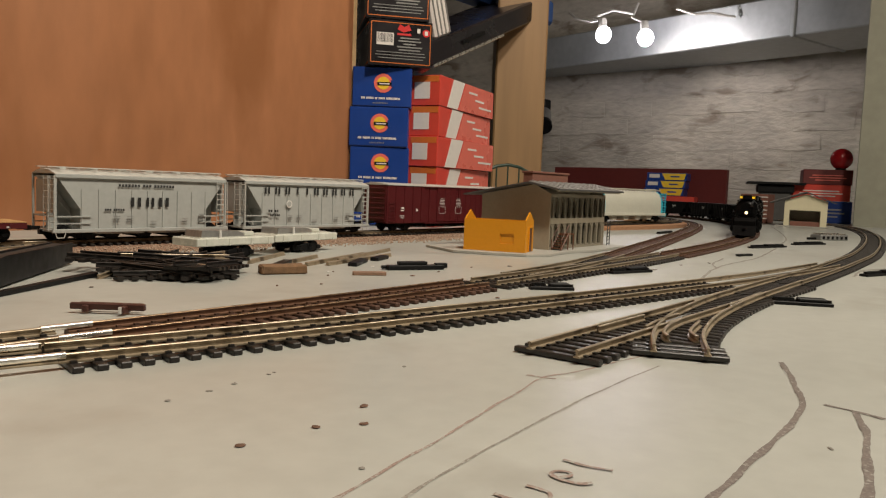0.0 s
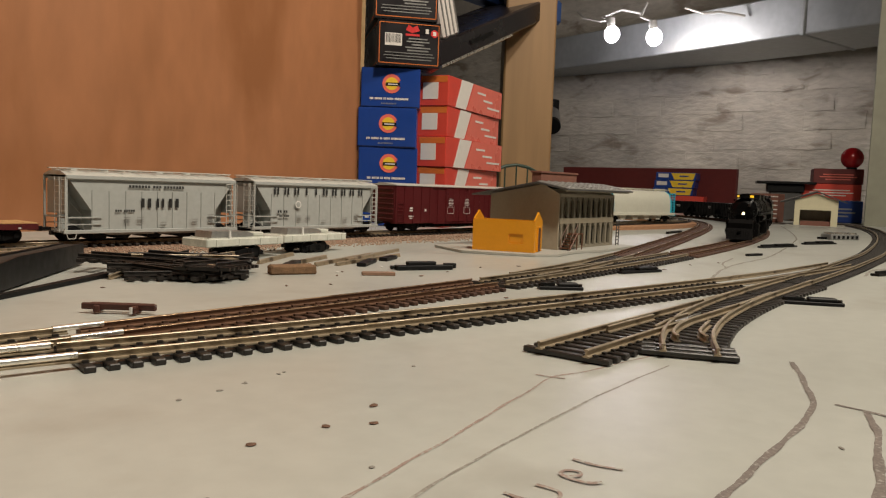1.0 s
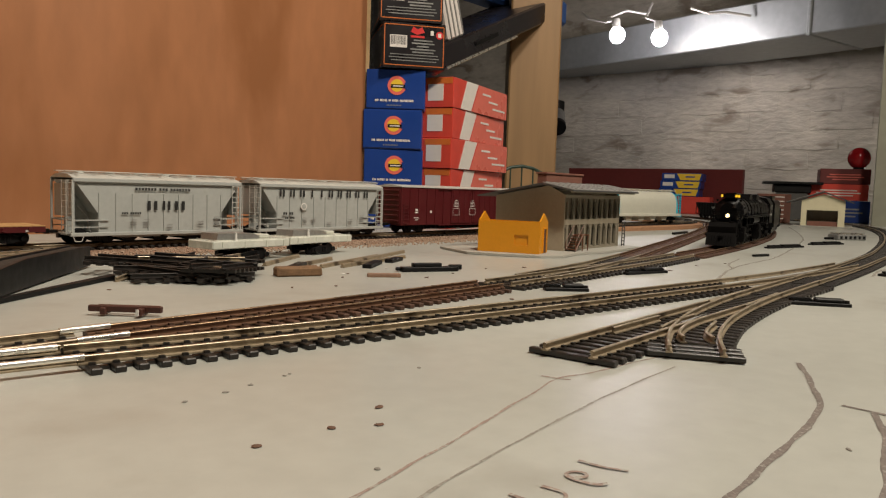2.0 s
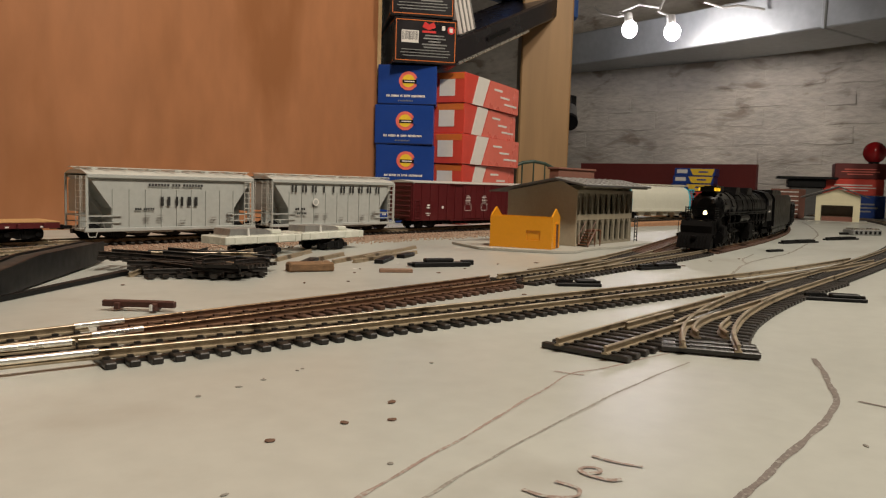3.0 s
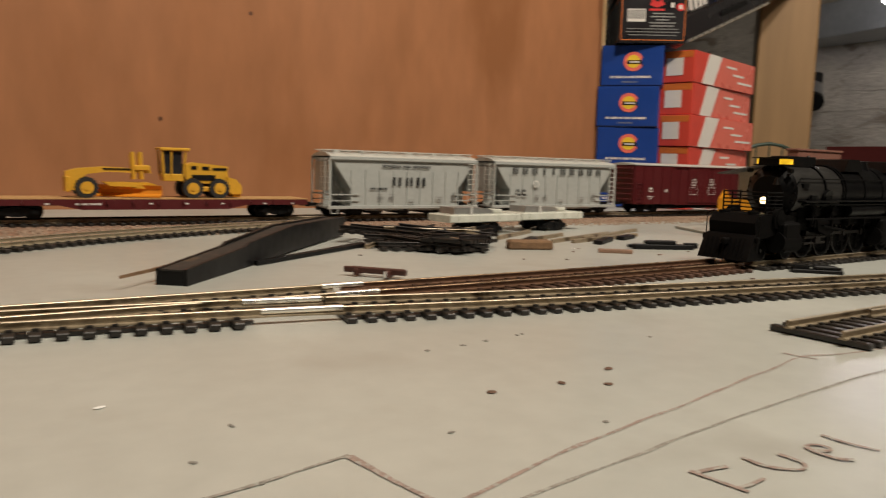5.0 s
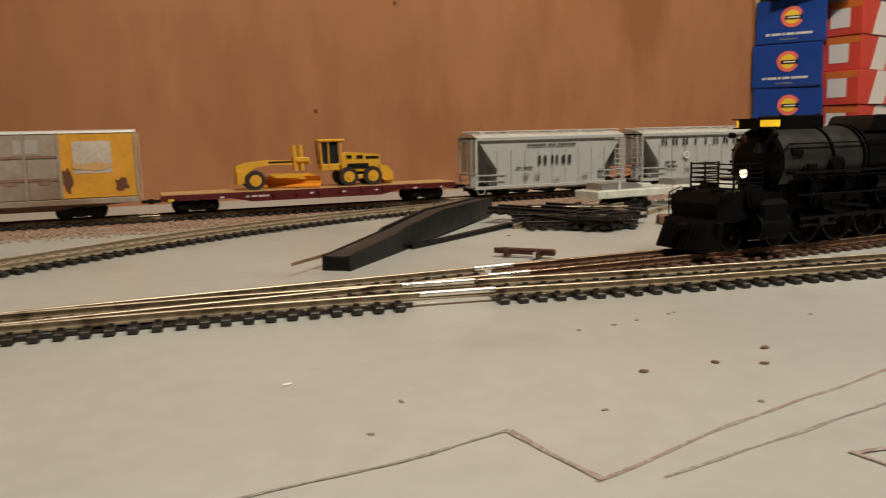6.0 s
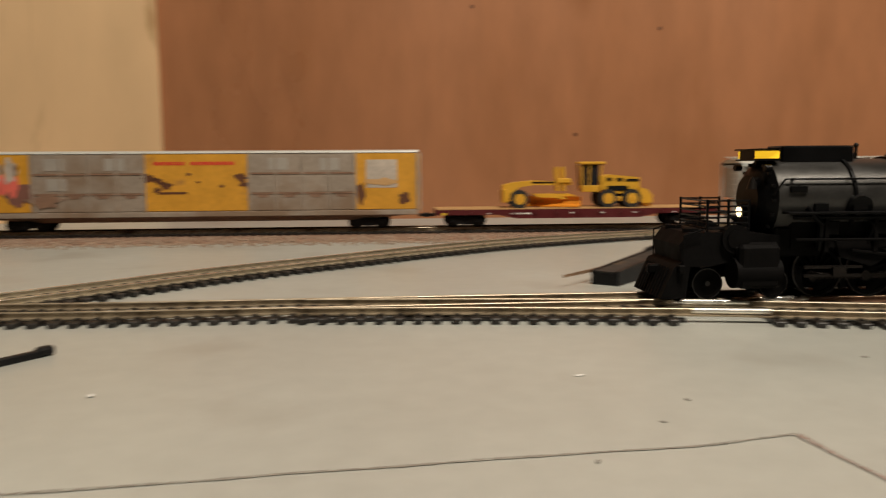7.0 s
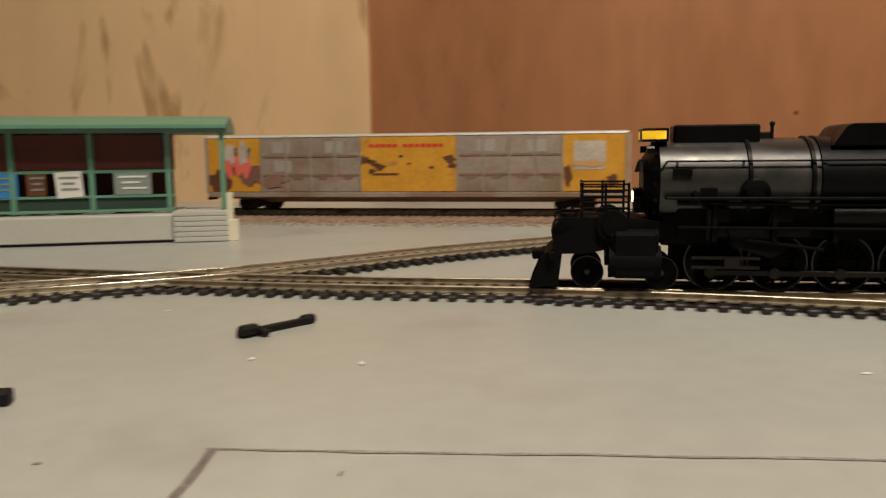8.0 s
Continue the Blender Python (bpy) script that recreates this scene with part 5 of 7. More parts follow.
    # wheels and rods
    for r, xs in ((DRIVER_R, DRIVERS), (LEAD_R, LEADS)):
        first = None
        for i, x in enumerate(xs):
            if first is None:
                w = part("wheelset", spoked_wheel(r, 14 if r > 0.008 else 9), GEARBLACK, th, "black wheels with dull rims")
                k = part("wheel_rim", rim(r), WHEELRIM, w)
                first = (w, k)
            else:
                w = new("wheelset", first[0].data)
                w.parent = th
                k = new("wheel_rim", first[1].data)
                k.parent = w
            wheels.append((w, x, r, random.uniform(0, 60) if r < 0.008 else (0 if i < 4 else 130)))
    for i0, i1, ph in ((0, 3, 0), (4, 7, 130)):
        for s in (-1, 1):
            bm = bmesh.new()
            xa, xb = DRIVERS[i0], DRIVERS[i1]
            mid = (xa + xb) / 2
            box(bm, (0, s * 0.0112, 0), (xa - xb, 0.0012, 0.0019), bev=0.0002)
            for i in range(i0, i1 + 1):
                cyl(bm, (DRIVERS[i] - mid, s * 0.0104, 0), (DRIVERS[i] - mid, s * 0.0122, 0), 0.0019, 12)
            rods.append((part("side_rod", bm, STEEL, th, "dull steel side rod"), mid, ph + (90 if s > 0 else 0)))
    # cab, back end
    bm = bmesh.new()
    prism(bm, [(-0.0165, 0.020), (-0.0165, 0.0445), (-0.0120, 0.0515), (0, 0.0540), (0.0120, 0.0515), (0.0165, 0.0445), (0.0165, 0.020)], -0.2345, -0.2620, "yzx")
    cb = part("cab", bm, LOCO, th)
    for s in (-1, 1):
        boxes("cab_window", GLASSDARK, cb, [((-0.2435, s * 0.0166, 0.0400), (0.0075, 0.0006, 0.0070)), ((-0.2530, s * 0.0166, 0.0400), (0.0075, 0.0006, 0.0070))])
        letters("number_bars", WHITEMARK, cb, -0.2520, 0.0310, [4], 0.0026, 0.0016, 0.0006, s * 0.0167, "plain white bars under the window")
    boxes("trailing_truck", GEARBLACK, th, [((-0.2475, 0.0115, 0.0085), (0.030, 0.0025, 0.0045)), ((-0.2475, -0.0115, 0.0085), (0.030, 0.0025, 0.0045)), ((-0.247, 0, 0.0165), (0.026, 0.026, 0.007))], bev=0.0005)
    return th


def tender():
    th = thing("tender", "long black locomotive tender on many wheels", "tender")
    bm = bmesh.new()
    prism(bm, [(-0.0168, 0.0125), (-0.0168, 0.0420), (-0.0140, 0.0465), (-0.0120, 0.0465), (-0.0100, 0.0440), (0.0100, 0.0440), (0.0120, 0.0465), (0.0140, 0.0465), (0.0168, 0.0420), (0.0168, 0.0125)], 0.085, -0.082, "yzx")
    part("water_tank", bm, LOCO, th)
    bm = bmesh.new()
    prism(bm, [(0.082, 0.044), (0.075, 0.0515), (0.005, 0.0515), (-0.012, 0.044)], -0.0128, 0.0128)
    part("coal_bunker", bm, LOCO, th)
    boxes("frame", LOCO, th, [((0, 0, 0.0112), (0.172, 0.030, 0.0030))], bev=0.0004)
    bm = bmesh.new()
    for s in (-1, 1):
        box(bm, (-0.01, s * 0.0118, 0.0062), (0.142, 0.0022, 0.0052), bev=0.0006)
    part("pedestal_frame", bm, LOCO, th)
    m0 = wheelset_mesh(0.0055, BLACK)
    for i in range(7):
        w = m0 if i == 0 else new("wheelset", m0.data)
        w.parent = th
        wheels.append((w, 0.062 - i * 0.0225, 0.0055, i * 23))
    bm = bmesh.new()
    ladder(bm, -0.0825, 0.010, 0.010, 0.044, 0.007, 9, "y")
    part("ladder", bm, LOCO, th)
    coupler(th, -0.084)
    return th


# ---- buildings on the layout ----
def yellow_house():
    """A roofless shell with two gables; local x along the long wall, y inwards."""
    a, b = Vector((0.494, 0.3795)), Vector((0.5110, 0.3312))
    ang = math.degrees(math.atan2(b.y - a.y, b.x - a.x))
    th = thing("toy_house", "orange-yellow plastic house shell without a roof", "house", m=pose(a.x, a.y, 0.0022, 0, 0, ang))
    L, D, H, P, t = 0.0515, 0.0275, 0.0250, 0.0322, 0.0012
    # long front wall with a window opening
    bm = bmesh.new()
    x0, x1, z0, z1 = 0.0305, 0.0420, 0.0065, 0.0145
    for c, s in (((x0 / 2, t / 2, H / 2), (x0, t, H)), (((x1 + L) / 2, t / 2, H / 2), (L - x1, t, H)), (((x0 + x1) / 2, t / 2, z0 / 2), (x1 - x0, t, z0)), (((x0 + x1) / 2, t / 2, (z1 + H) / 2), (x1 - x0, t, H - z1))):
        box(bm, c, s)
    part("wall_front", bm, YELLOWH, th)
    bm = bmesh.new()
    box(bm, ((x0 + x1) / 2, t + 0.0003, (z0 + z1) / 2), (x1 - x0 + 0.001, 0.0006, z1 - z0 + 0.001))
    part("window_recess", bm, YELLOWH, th)
    boxes("wall_back", YELLOWH, th, [((L / 2, D - t / 2, H / 2), (L - 2 * t - 0.0004, t, H))])
    for x, nm in ((0, "gable_wall"), (L - t, "gable_wall")):
        bm = bmesh.new()
        prism(bm, [(t + 0.0001, 0), (t + 0.0001, H), (0.001, H + 0.0006), (D / 2, P), (D - 0.001, H + 0.0006), (D - 0.0001, H), (D - 0.0001, 0)], x, x + t, "yzx")
        part(nm, bm, YELLOWH, th)
    boxes("door", BROWNDOOR, th, [((L + 0.0003, D * 0.54, 0.0100), (0.0008, 0.0085, 0.0185))], "dark brown door")
    boxes("door_frame", YELLOWH, th, [((L + 0.0004, D * 0.54 - 0.0050, 0.0100), (0.0012, 0.0010, 0.0195)), ((L + 0.0004, D * 0.54 + 0.0050, 0.0100), (0.0012, 0.0010, 0.0195)), ((L + 0.0004, D * 0.54, 0.0200), (0.0012, 0.0110, 0.0010))])
    # the thin grey base plate that it shares with the depot
    bm = bmesh.new()
    prism(bm, [(0.478, 0.378), (0.487, 0.352), (0.502, 0.323), (0.520, 0.314), (0.548, 0.320), (0.572, 0.322), (0.600, 0.318), (0.688, 0.328), (0.69, 0.430), (0.50, 0.425)], 0.0003, 0.0021, "xyz")
    tagged(link("base_plate", bm, PALEBASE, 0), "pale grey card base under the depot", "base plate")


def depot():
    """Tan gabled freight house with an open two-storey gallery of posts."""
    th = thing("freight_house", "tan freight house with a dark roof and post gallery", "building", m=pose(0.5605, 0.3385, 0.0022, 0, 0, 3.5))
    L, W = 0.110, 0.069
    # gable end wall facing the yellow house
    bm = bmesh.new()
    prism(bm, [(0.0, 0.0), (0.0, 0.0475), (0.016, 0.0555), (W, 0.0455), (W, 0.0)], -0.0012, 0.0, "yzx")
    part("gable_wall", bm, TAN, th)
    bm = bmesh.new()
    prism(bm, [(0.0, 0.0), (0.0, 0.0475), (0.016, 0.0555), (W, 0.0455), (W, 0.0)], L, L + 0.0012, "yzx")
    part("gable_wall", bm, TAN, th)
    boxes("rear_wall", TAN, th, [((L / 2, 0.0160, 0.026), (L - 0.0006, 0.0012, 0.052))])
    boxes("back_wall", TAN, th, [((L / 2, W - 0.001, 0.022), (L - 0.0006, 0.0012, 0.044))])
    boxes("gallery_floor", TANDARK, th, [((L / 2, 0.0075, 0.0235), (L - 0.0004, 0.0150, 0.0026)), ((L / 2, 0.0075, 0.0012), (L - 0.0004, 0.0150, 0.0022))])
    boxes("gallery_beam", TAN, th, [((L / 2, 0.0002, 0.0245), (L, 0.0012, 0.0046)), ((L / 2, 0.0002, 0.0465), (L, 0.0012, 0.0030))])
    for z0, z1, n in ((0.0024, 0.0222, 10), (0.0268, 0.0450, 10)):
        bm = bmesh.new()
        box(bm, (0, 0.0008, (z0 + z1) / 2), (0.0030, 0.0024, z1 - z0))
        prism(bm, [(-0.0045, z1), (0.0045, z1), (0.0015, z1 - 0.0040), (-0.0015, z1 - 0.0040)], 0.0001, 0.0016)
        p = part("gallery_post", bm, TANDARK, th)
        pieces("gallery_post", p, th, [pose(0.0045 + i * (L - 0.009) / (n - 1), 0, 0) for i in range(n)])
        bm = bmesh.new()
        box(bm, (0, 0.0152, (z0 + z1) / 2), (0.0060, 0.0008, (z1 - z0) * 0.8))
        p = part("doorway", bm, ROOFBLACK, th)
        pieces("doorway", p, th, [pose(0.0100 + i * 0.0112, 0, 0) for i in range(9)])
    # roof: long back slope, short front slope, with a pale sheet on the front
    bm = bmesh.new()
    prism(bm, [(-0.014, 0.0508), (-0.014, 0.0520), (0.016, 0.0575), (W + 0.012, 0.0452), (W + 0.012, 0.0440), (0.016, 0.0560)], -0.014, L + 0.012, "yzx")
    part("roof", bm, ROOFBLACK, th)
    bm = bmesh.new()
    prism(bm, [(-0.0138, 0.0522), (-0.0138, 0.0527), (0.0160, 0.0582), (0.0160, 0.0577)], -0.0125, L + 0.0105, "yzx")
    sheet = part("roof_sheet", bm, ROOFSLATE, th, "pale grey roof sheet")
    bm = bmesh.new()
    prism(bm, [(-0.0138, 0.0528), (-0.0138, 0.0533), (0.0160, 0.0588), (0.0160, 0.0583)], -0.0004, 0.0004, "yzx")
    sm = part("seam", bm, ROOFSLATE, sheet)
    pieces("seam", sm, sheet, [pose(i * 0.0125 - 0.006, 0, 0) for i in range(10)])
    boxes("gallery_brace", TAN, th, [((L / 2, -0.0105, 0.0505), (L + 0.02, 0.0012, 0.0016))])
    # stair at the near end, ladder at the far one
    bm = bmesh.new()
    for i in range(6):
        box(bm, (0.004 + i * 0.0022, -0.005, 0.0016 + i * 0.0022), (0.0026, 0.0085, 0.0008))
    for k in (-1, 1):
        tube(bm, [(0.003, -0.005 + k * 0.0046, 0.0005), (0.0165, -0.005 + k * 0.0046, 0.0140)], 0.0007, 6)
        tube(bm, [(0.003, -0.005 + k * 0.0046, 0.0085), (0.0165, -0.005 + k * 0.0046, 0.0215)], 0.0004, 6)
        cyl(bm, (0.003, -0.005 + k * 0.0046, 0.0), (0.003, -0.005 + k * 0.0046, 0.0085), 0.0004, 6)
    box(bm, (0.022, -0.005, 0.0135), (0.012, 0.009, 0.0010))
    for k in (0.017, 0.027):
        cyl(bm, (k, -0.009, 0), (k, -0.009, 0.0135), 0.0006, 6)
    part("stair", bm, BROWNDOOR, th, "brown timber stair")
    bm = bmesh.new()
    ladder(bm, L + 0.0035, -0.004, 0.0, 0.0235, 0.0058, 7, "x", 0.0005)
    part("ladder", bm, ROOFBLACK, th)
    # brick building just behind its ridge
    bm = bmesh.new()
    box(bm, (0.735, 0.452, 0.0355), (0.075, 0.012, 0.071), bev=0.0005)
    b = tagged(link("brick_building", bm, BRICKRED), "small flat red brick model building", "building")
    bm = bmesh.new()
    box(bm, (0.735, 0.452, 0.0721), (0.078, 0.0145, 0.0022), bev=0.0004)
    part("coping", bm, BRICKRED, b)


def engine_shed():
    """Cream shed with a wide doorway, far along the layout."""
    th = thing("engine_shed", "cream model shed with a wide open doorway", "building", m=pose(1.630, 0.440, 0.002, 0, 0, -77))
    W, L = 0.078, 0.11
    boxes("base", PALEBASE, th, [((W / 2, L / 2, -0.0008), (W + 0.03, L + 0.03, 0.0016))])
    bm = bmesh.new()
    prism(bm, [(0, 0), (0, 0.050), (W / 2, 0.0640), (W, 0.050), (W, 0), (W - 0.012, 0), (W - 0.012, 0.031), (0.010, 0.031), (0.010, 0)], 0, 0.002)
    part("front_wall", bm, CREAM, th)
    for x in (0.001, W - 0.001):
        boxes("side_wall", CREAM, th, [((x, L / 2, 0.025), (0.002, L - 0.0042, 0.050))])
    boxes("back_wall", TANDARK, th, [((W / 2, 0.030, 0.020), (W - 0.0044, 0.002, 0.040))])
    boxes("loading_platform", BRICKRED, th, [((W / 2, 0.010, 0.0045), (W - 0.024, 0.012, 0.009))])
    bm = bmesh.new()
    prism(bm, [(-0.028, 0.0440), (-0.028, 0.0458), (W / 2, 0.0688), (W + 0.016, 0.0478), (W + 0.016, 0.0460), (W / 2, 0.0668)], -0.008, L + 0.008)
    part("roof", bm, ROOFBLACK, th)
    bm = bmesh.new()
    prism(bm, [(-0.0275, 0.0461), (-0.0275, 0.0466), (W / 2, 0.0698), (W / 2, 0.0690)], -0.006, L + 0.006)
    part("roof_sheet", bm, ROOFSLATE, th)
    # brick lean-to and the dark flat-topped tower behind it
    bm = bmesh.new()
    box(bm, (1.80, 0.545, 0.032), (0.05, 0.06, 0.064), bev=0.001)
    t = tagged(link("brick_building", bm, BRICKRED), "red brick model annex with pale courses", "building")
    for i in range(6):
        boxes("stone_course", WHITEMARK, t, [((1.7742, 0.545, 0.010 + i * 0.0095), (0.0014, 0.060, 0.0022))])
    th = thing("coaling_tower", "dark flat-topped coaling tower model", "building", m=pose(2.02, 0.572, 0, 0, 0, -70))
    boxes("shaft", ROOFBLACK, th, [((0, 0, 0.045), (0.07, 0.06, 0.09))], bev=0.002)
    boxes("canopy", BLACK, th, [((0, 0, 0.0935), (0.135, 0.09, 0.006))], bev=0.001)
    boxes("hopper_box", BLACK, th, [((0, 0, 0.080), (0.085, 0.07, 0.020))], bev=0.002)


def platform_stop():
    """Green open station shelter on a pale platform."""
    th = thing("station_shelter", "green station shelter with posters on a pale platform", "building", m=pose(-0.2425, 0.3845, 0, 0, 0, 21))
    L = 0.22
    boxes("platform", PLATFORM, th, [((-L / 2 - 0.030, 0.022, 0.0085), (L, 0.060, 0.0145))], bev=0.0006)
    boxes("platform_foot", BLACK, th, [((-L / 2 - 0.030, 0.0225, 0.0008), (L + 0.0006, 0.0606, 0.0013))])
    bm = bmesh.new()
    box(bm, (-0.0148, -0.001, 0.0017), (0.0290, 0.022, 0.0026), bev=0.0003)
    sp = part("step", bm, PLATFORM, th, "pale step slab")
    pieces("step", sp, th, [pose(0, 0, i * 0.0029) for i in range(6)])
    bm = bmesh.new()
    box(bm, (0.0010, -0.006, 0.0135), (0.0036, 0.0036, 0.0275), bev=0.0003)
    box(bm, (0.0022, -0.006, 0.0060), (0.0064, 0.0050, 0.012), bev=0.0003)
    part("gate_post", bm, IVORY, th, "ivory gate post")
    bm = bmesh.new()
    prism(bm, [(-0.008, 0.0612), (-0.008, 0.0655), (0.028, 0.0715), (0.062, 0.0655), (0.062, 0.0612)], -0.25, 0.001, "yzx")
    part("roof", bm, GREENROOF, th, "sea-green roof edge")
    boxes("fascia", GREENDARK, th, [((-0.1245, -0.0082, 0.0622), (0.2508, 0.0008, 0.0026))])
    bm = bmesh.new()
    box(bm, (0, -0.0045, 0.0390), (0.0026, 0.0026, 0.0450))
    p = part("post", bm, GREENROOF, th)
    pieces("post", p, th, [pose(x, 0, 0) for x in (-0.0022,)] + [pose(x, 0.010, 0) for x in (-0.0330, -0.0740, -0.1150, -0.1560, -0.1970, -0.238)])
    boxes("back_wall", SHEDRED, th, [((-0.143, 0.040, 0.0390), (0.216, 0.002, 0.0445))])
    boxes("side_wall", SHEDRED, th, [((-0.0345, 0.024, 0.0500), (0.0014, 0.030, 0.0215))])
    boxes("mid_rail", GREENROOF, th, [((-0.135, 0.0060, 0.0398), (0.210, 0.0018, 0.0016)), ((-0.135, 0.0060, 0.0258), (0.210, 0.0018, 0.0014)), ((-0.135, 0.0060, 0.0178), (0.210, 0.0018, 0.0014))])
    boxes("upper_panel", SHEDRED, th, [((-0.135, 0.0068, 0.0505), (0.200, 0.0008, 0.0195))], "dark red upper panel")
    boxes("lower_panel", GREENDARK, th, [((-0.135, 0.0068, 0.0215), (0.206, 0.0008, 0.0066))])
    for x, w, hh, m, lab in ((-0.0525, 0.020, 0.0125, GREYSIGN, "grey poster"), (-0.0860, 0.0140, 0.0145, WHITEMARK, "tilted pale poster"), (-0.1200, 0.0150, 0.0140, BLUESIGN, "blue poster"), (-0.1030, 0.0100, 0.0120, BROWNDOOR, "brown slatted board")):
        bm = bmesh.new()
        box(bm, (0, 0, 0), (w, 0.0008, hh), pose(x, 0.0052, 0.0328, 0, -4 if m is WHITEMARK else 0, 0), 0.0002)
        q = part("poster", bm, m, th, lab)
        bm = bmesh.new()
        for i in range(3):
            box(bm, (x + random.uniform(-0.001, 0.001), 0.0046, 0.0368 - i * 0.0032), (w * (0.75, 0.5, 0.65)[i], 0.0002, 0.0011))
        part("poster_bar", bm, GREYSIGN if m is not GREYSIGN else CHIP, q)


# ---- cartons ----
def carton(m, w, d, h, material, label, deco):
    """A carton; local x across its end face, y into its length, z up, from the lower near corner."""
    th = thing("carton", label, "box", "cartons of models", m)
    bm = bmesh.new()
    box(bm, (w / 2, d / 2, h / 2), (w, d, h), bev=0.0007)
    part("box_body", bm, material, th)
    deco(th, w, d, h)
    return th


def blue_deco(th, w, d, h):
    y = -0.0002
    boxes("lid_line", BLKBOX, th, [((w / 2, y, h * 0.02), (w * 0.99, 0.0004, 0.0006))])
    bm = bmesh.new()
    cyl(bm, (w * 0.52, y, h * 0.60), (w * 0.52, y - 0.0003, h * 0.60), h * 0.24, 24)
    e = part("emblem", bm, SALMON, th, "round red and yellow emblem")
    bm = bmesh.new()
    cyl(bm, (w * 0.52, y - 0.0003, h * 0.60), (w * 0.52, y - 0.0005, h * 0.60), h * 0.16, 24)
    part("emblem_core", bm, YELLOWPRINT, e)
    boxes("emblem_bar", BLKBOX, e, [((w * 0.54, y - 0.0007, h * 0.585), (w * 0.24, 0.0003, h * 0.085))])
    boxes("emblem_gap", BLUEBOX, e, [((w * 0.675, y - 0.0006, h * 0.60), (w * 0.05, 0.0003, h * 0.16))])
    boxes("emblem_stroke", WHITEBOX, e, [((w * 0.54, y - 0.0009, h * 0.585), (w * 0.17, 0.0003, h * 0.03))])
    bm = bmesh.new()
    x = w * 0.16
    for n in (3, 6, 2, 5, 11):
        for i in range(n):
            box(bm, (x, y, h * 0.22), (w * 0.016, 0.0004, h * 0.055))
            x += w * 0.0215
        x += w * 0.02
    part("slogan_bars", bm, WHITEBOX, th, "line of small white bars")
    bm = bmesh.new()
    for i in range(10):
        box(bm, (w * 0.36 + i * w * 0.026, y, h * 0.10), (w * 0.016, 0.0004, h * 0.035))
    part("slogan_bars", bm, FOILGREY, th)


def red_deco(th, w, d, h):
    """White slash on the long side (x = w) and a white label on the end (y = 0)."""
    x = w + 0.0002
    bm = bmesh.new()
    prism(bm, [(d * 0.12, 0.0004), (d * 0.30, 0.0004), (d * 0.42, h - 0.0004), (d * 0.22, h - 0.0004)], x, x + 0.0003, "yzx")
    part("slash", bm, WHITEBOX, th, "slanting white band")
    bm = bmesh.new()
    prism(bm, [(d * 0.32, 0.0004), (d * 0.995, 0.0004), (d * 0.995, h - 0.0004), (d * 0.44, h - 0.0004)], x, x + 0.0002, "yzx")
    f = part("side_print", bm, REDFACE, th, "lighter red side print")
    bm = bmesh.new()
    for k, (a, b) in enumerate(((0.50, 0.66), (0.62, 0.80), (0.70, 0.95))):
        box(bm, (x + 0.0004, d * (a + b) / 2, h * (0.72 - 0.22 * k)), (0.0003, d * (b - a), h * 0.07))
    part("print_bar", bm, WHITEBOX, f)
    boxes("end_label", WHITEBOX, th, [((w * 0.52, -0.0002, h * 0.50), (w * 0.42, 0.0004, h * 0.55))], "white end label")
    boxes("end_patch", ORANGELINE, th, [((w * 0.62, -0.0002, h * 0.88), (w * 0.70, 0.0004, h * 0.20))])


def black_deco(th, w, d, h):
    y = -0.0002
    bm = bmesh.new()
    for z in (0.06, 0.94):
        box(bm, (w / 2, y, h * z), (w * 0.94, 0.0004, h * 0.018))
    for x in (0.03, 0.97):
        box(bm, (w * x, y, h / 2), (w * 0.012, 0.0004, h * 0.88))
    part("border", bm, ORANGELINE, th, "thin orange border line")
    boxes("barcode_label", WHITEBOX, th, [((w * 0.25, y, h * 0.58), (w * 0.27, 0.0004, h * 0.27))])
    bm = bmesh.new()
    for i in range(14):
        box(bm, (w * 0.135 + i * w * 0.0175, y - 0.0003, h * 0.60), (w * (0.006 if i % 3 else 0.010), 0.0003, h * 0.19))
    part("barcode", bm, BLKBOX, th)
    bm = bmesh.new()
    prism(bm, [(w * 0.44, h * 0.80), (w * 0.54, h * 0.74), (w * 0.66, h * 0.80), (w * 0.62, h * 0.92), (w * 0.55, h * 0.86), (w * 0.48, h * 0.92)], y - 0.0003, y)
    box(bm, (w * 0.55, y, h * 0.70), (w * 0.22, 0.0004, h * 0.045))
    part("emblem", bm, REDPRINT, th, "red winged emblem shape")
    bm = bmesh.new()
    for i in range(8):
        ww = (0.30, 0.36, 0.20, 0.40, 0.34, 0.76, 0.80, 0.72)[i]
        cx = 0.64 if i < 5 else 0.5
        box(bm, (w * cx, y, h * (0.62 - i * 0.065)), (w * ww, 0.0004, h * (0.030 if i < 5 else 0.018)))
    part("print_bar", bm, FOILGREY, th, "grey rows of print")
    bm = bmesh.new()
    cyl(bm, (w * 0.90, y, h * 0.76), (w * 0.90, y - 0.0003, h * 0.76), h * 0.085, 16)
    part("round_mark", bm, REDPRINT, th)
    boxes("round_mark", WHITEBOX, th, [((w * 0.90, y - 0.0004, h * 0.76), (w * 0.05, 0.0003, h * 0.09)), ((w * 0.78, y, h * 0.80), (w * 0.05, 0.0004, h * 0.10))])
    boxes("side_line", ORANGELINE, th, [((-0.0002, d / 2, h * 0.06), (0.0004, d * 0.94, h * 0.015)), ((-0.0002, d / 2, h * 0.94), (0.0004, d * 0.94, h * 0.015))])


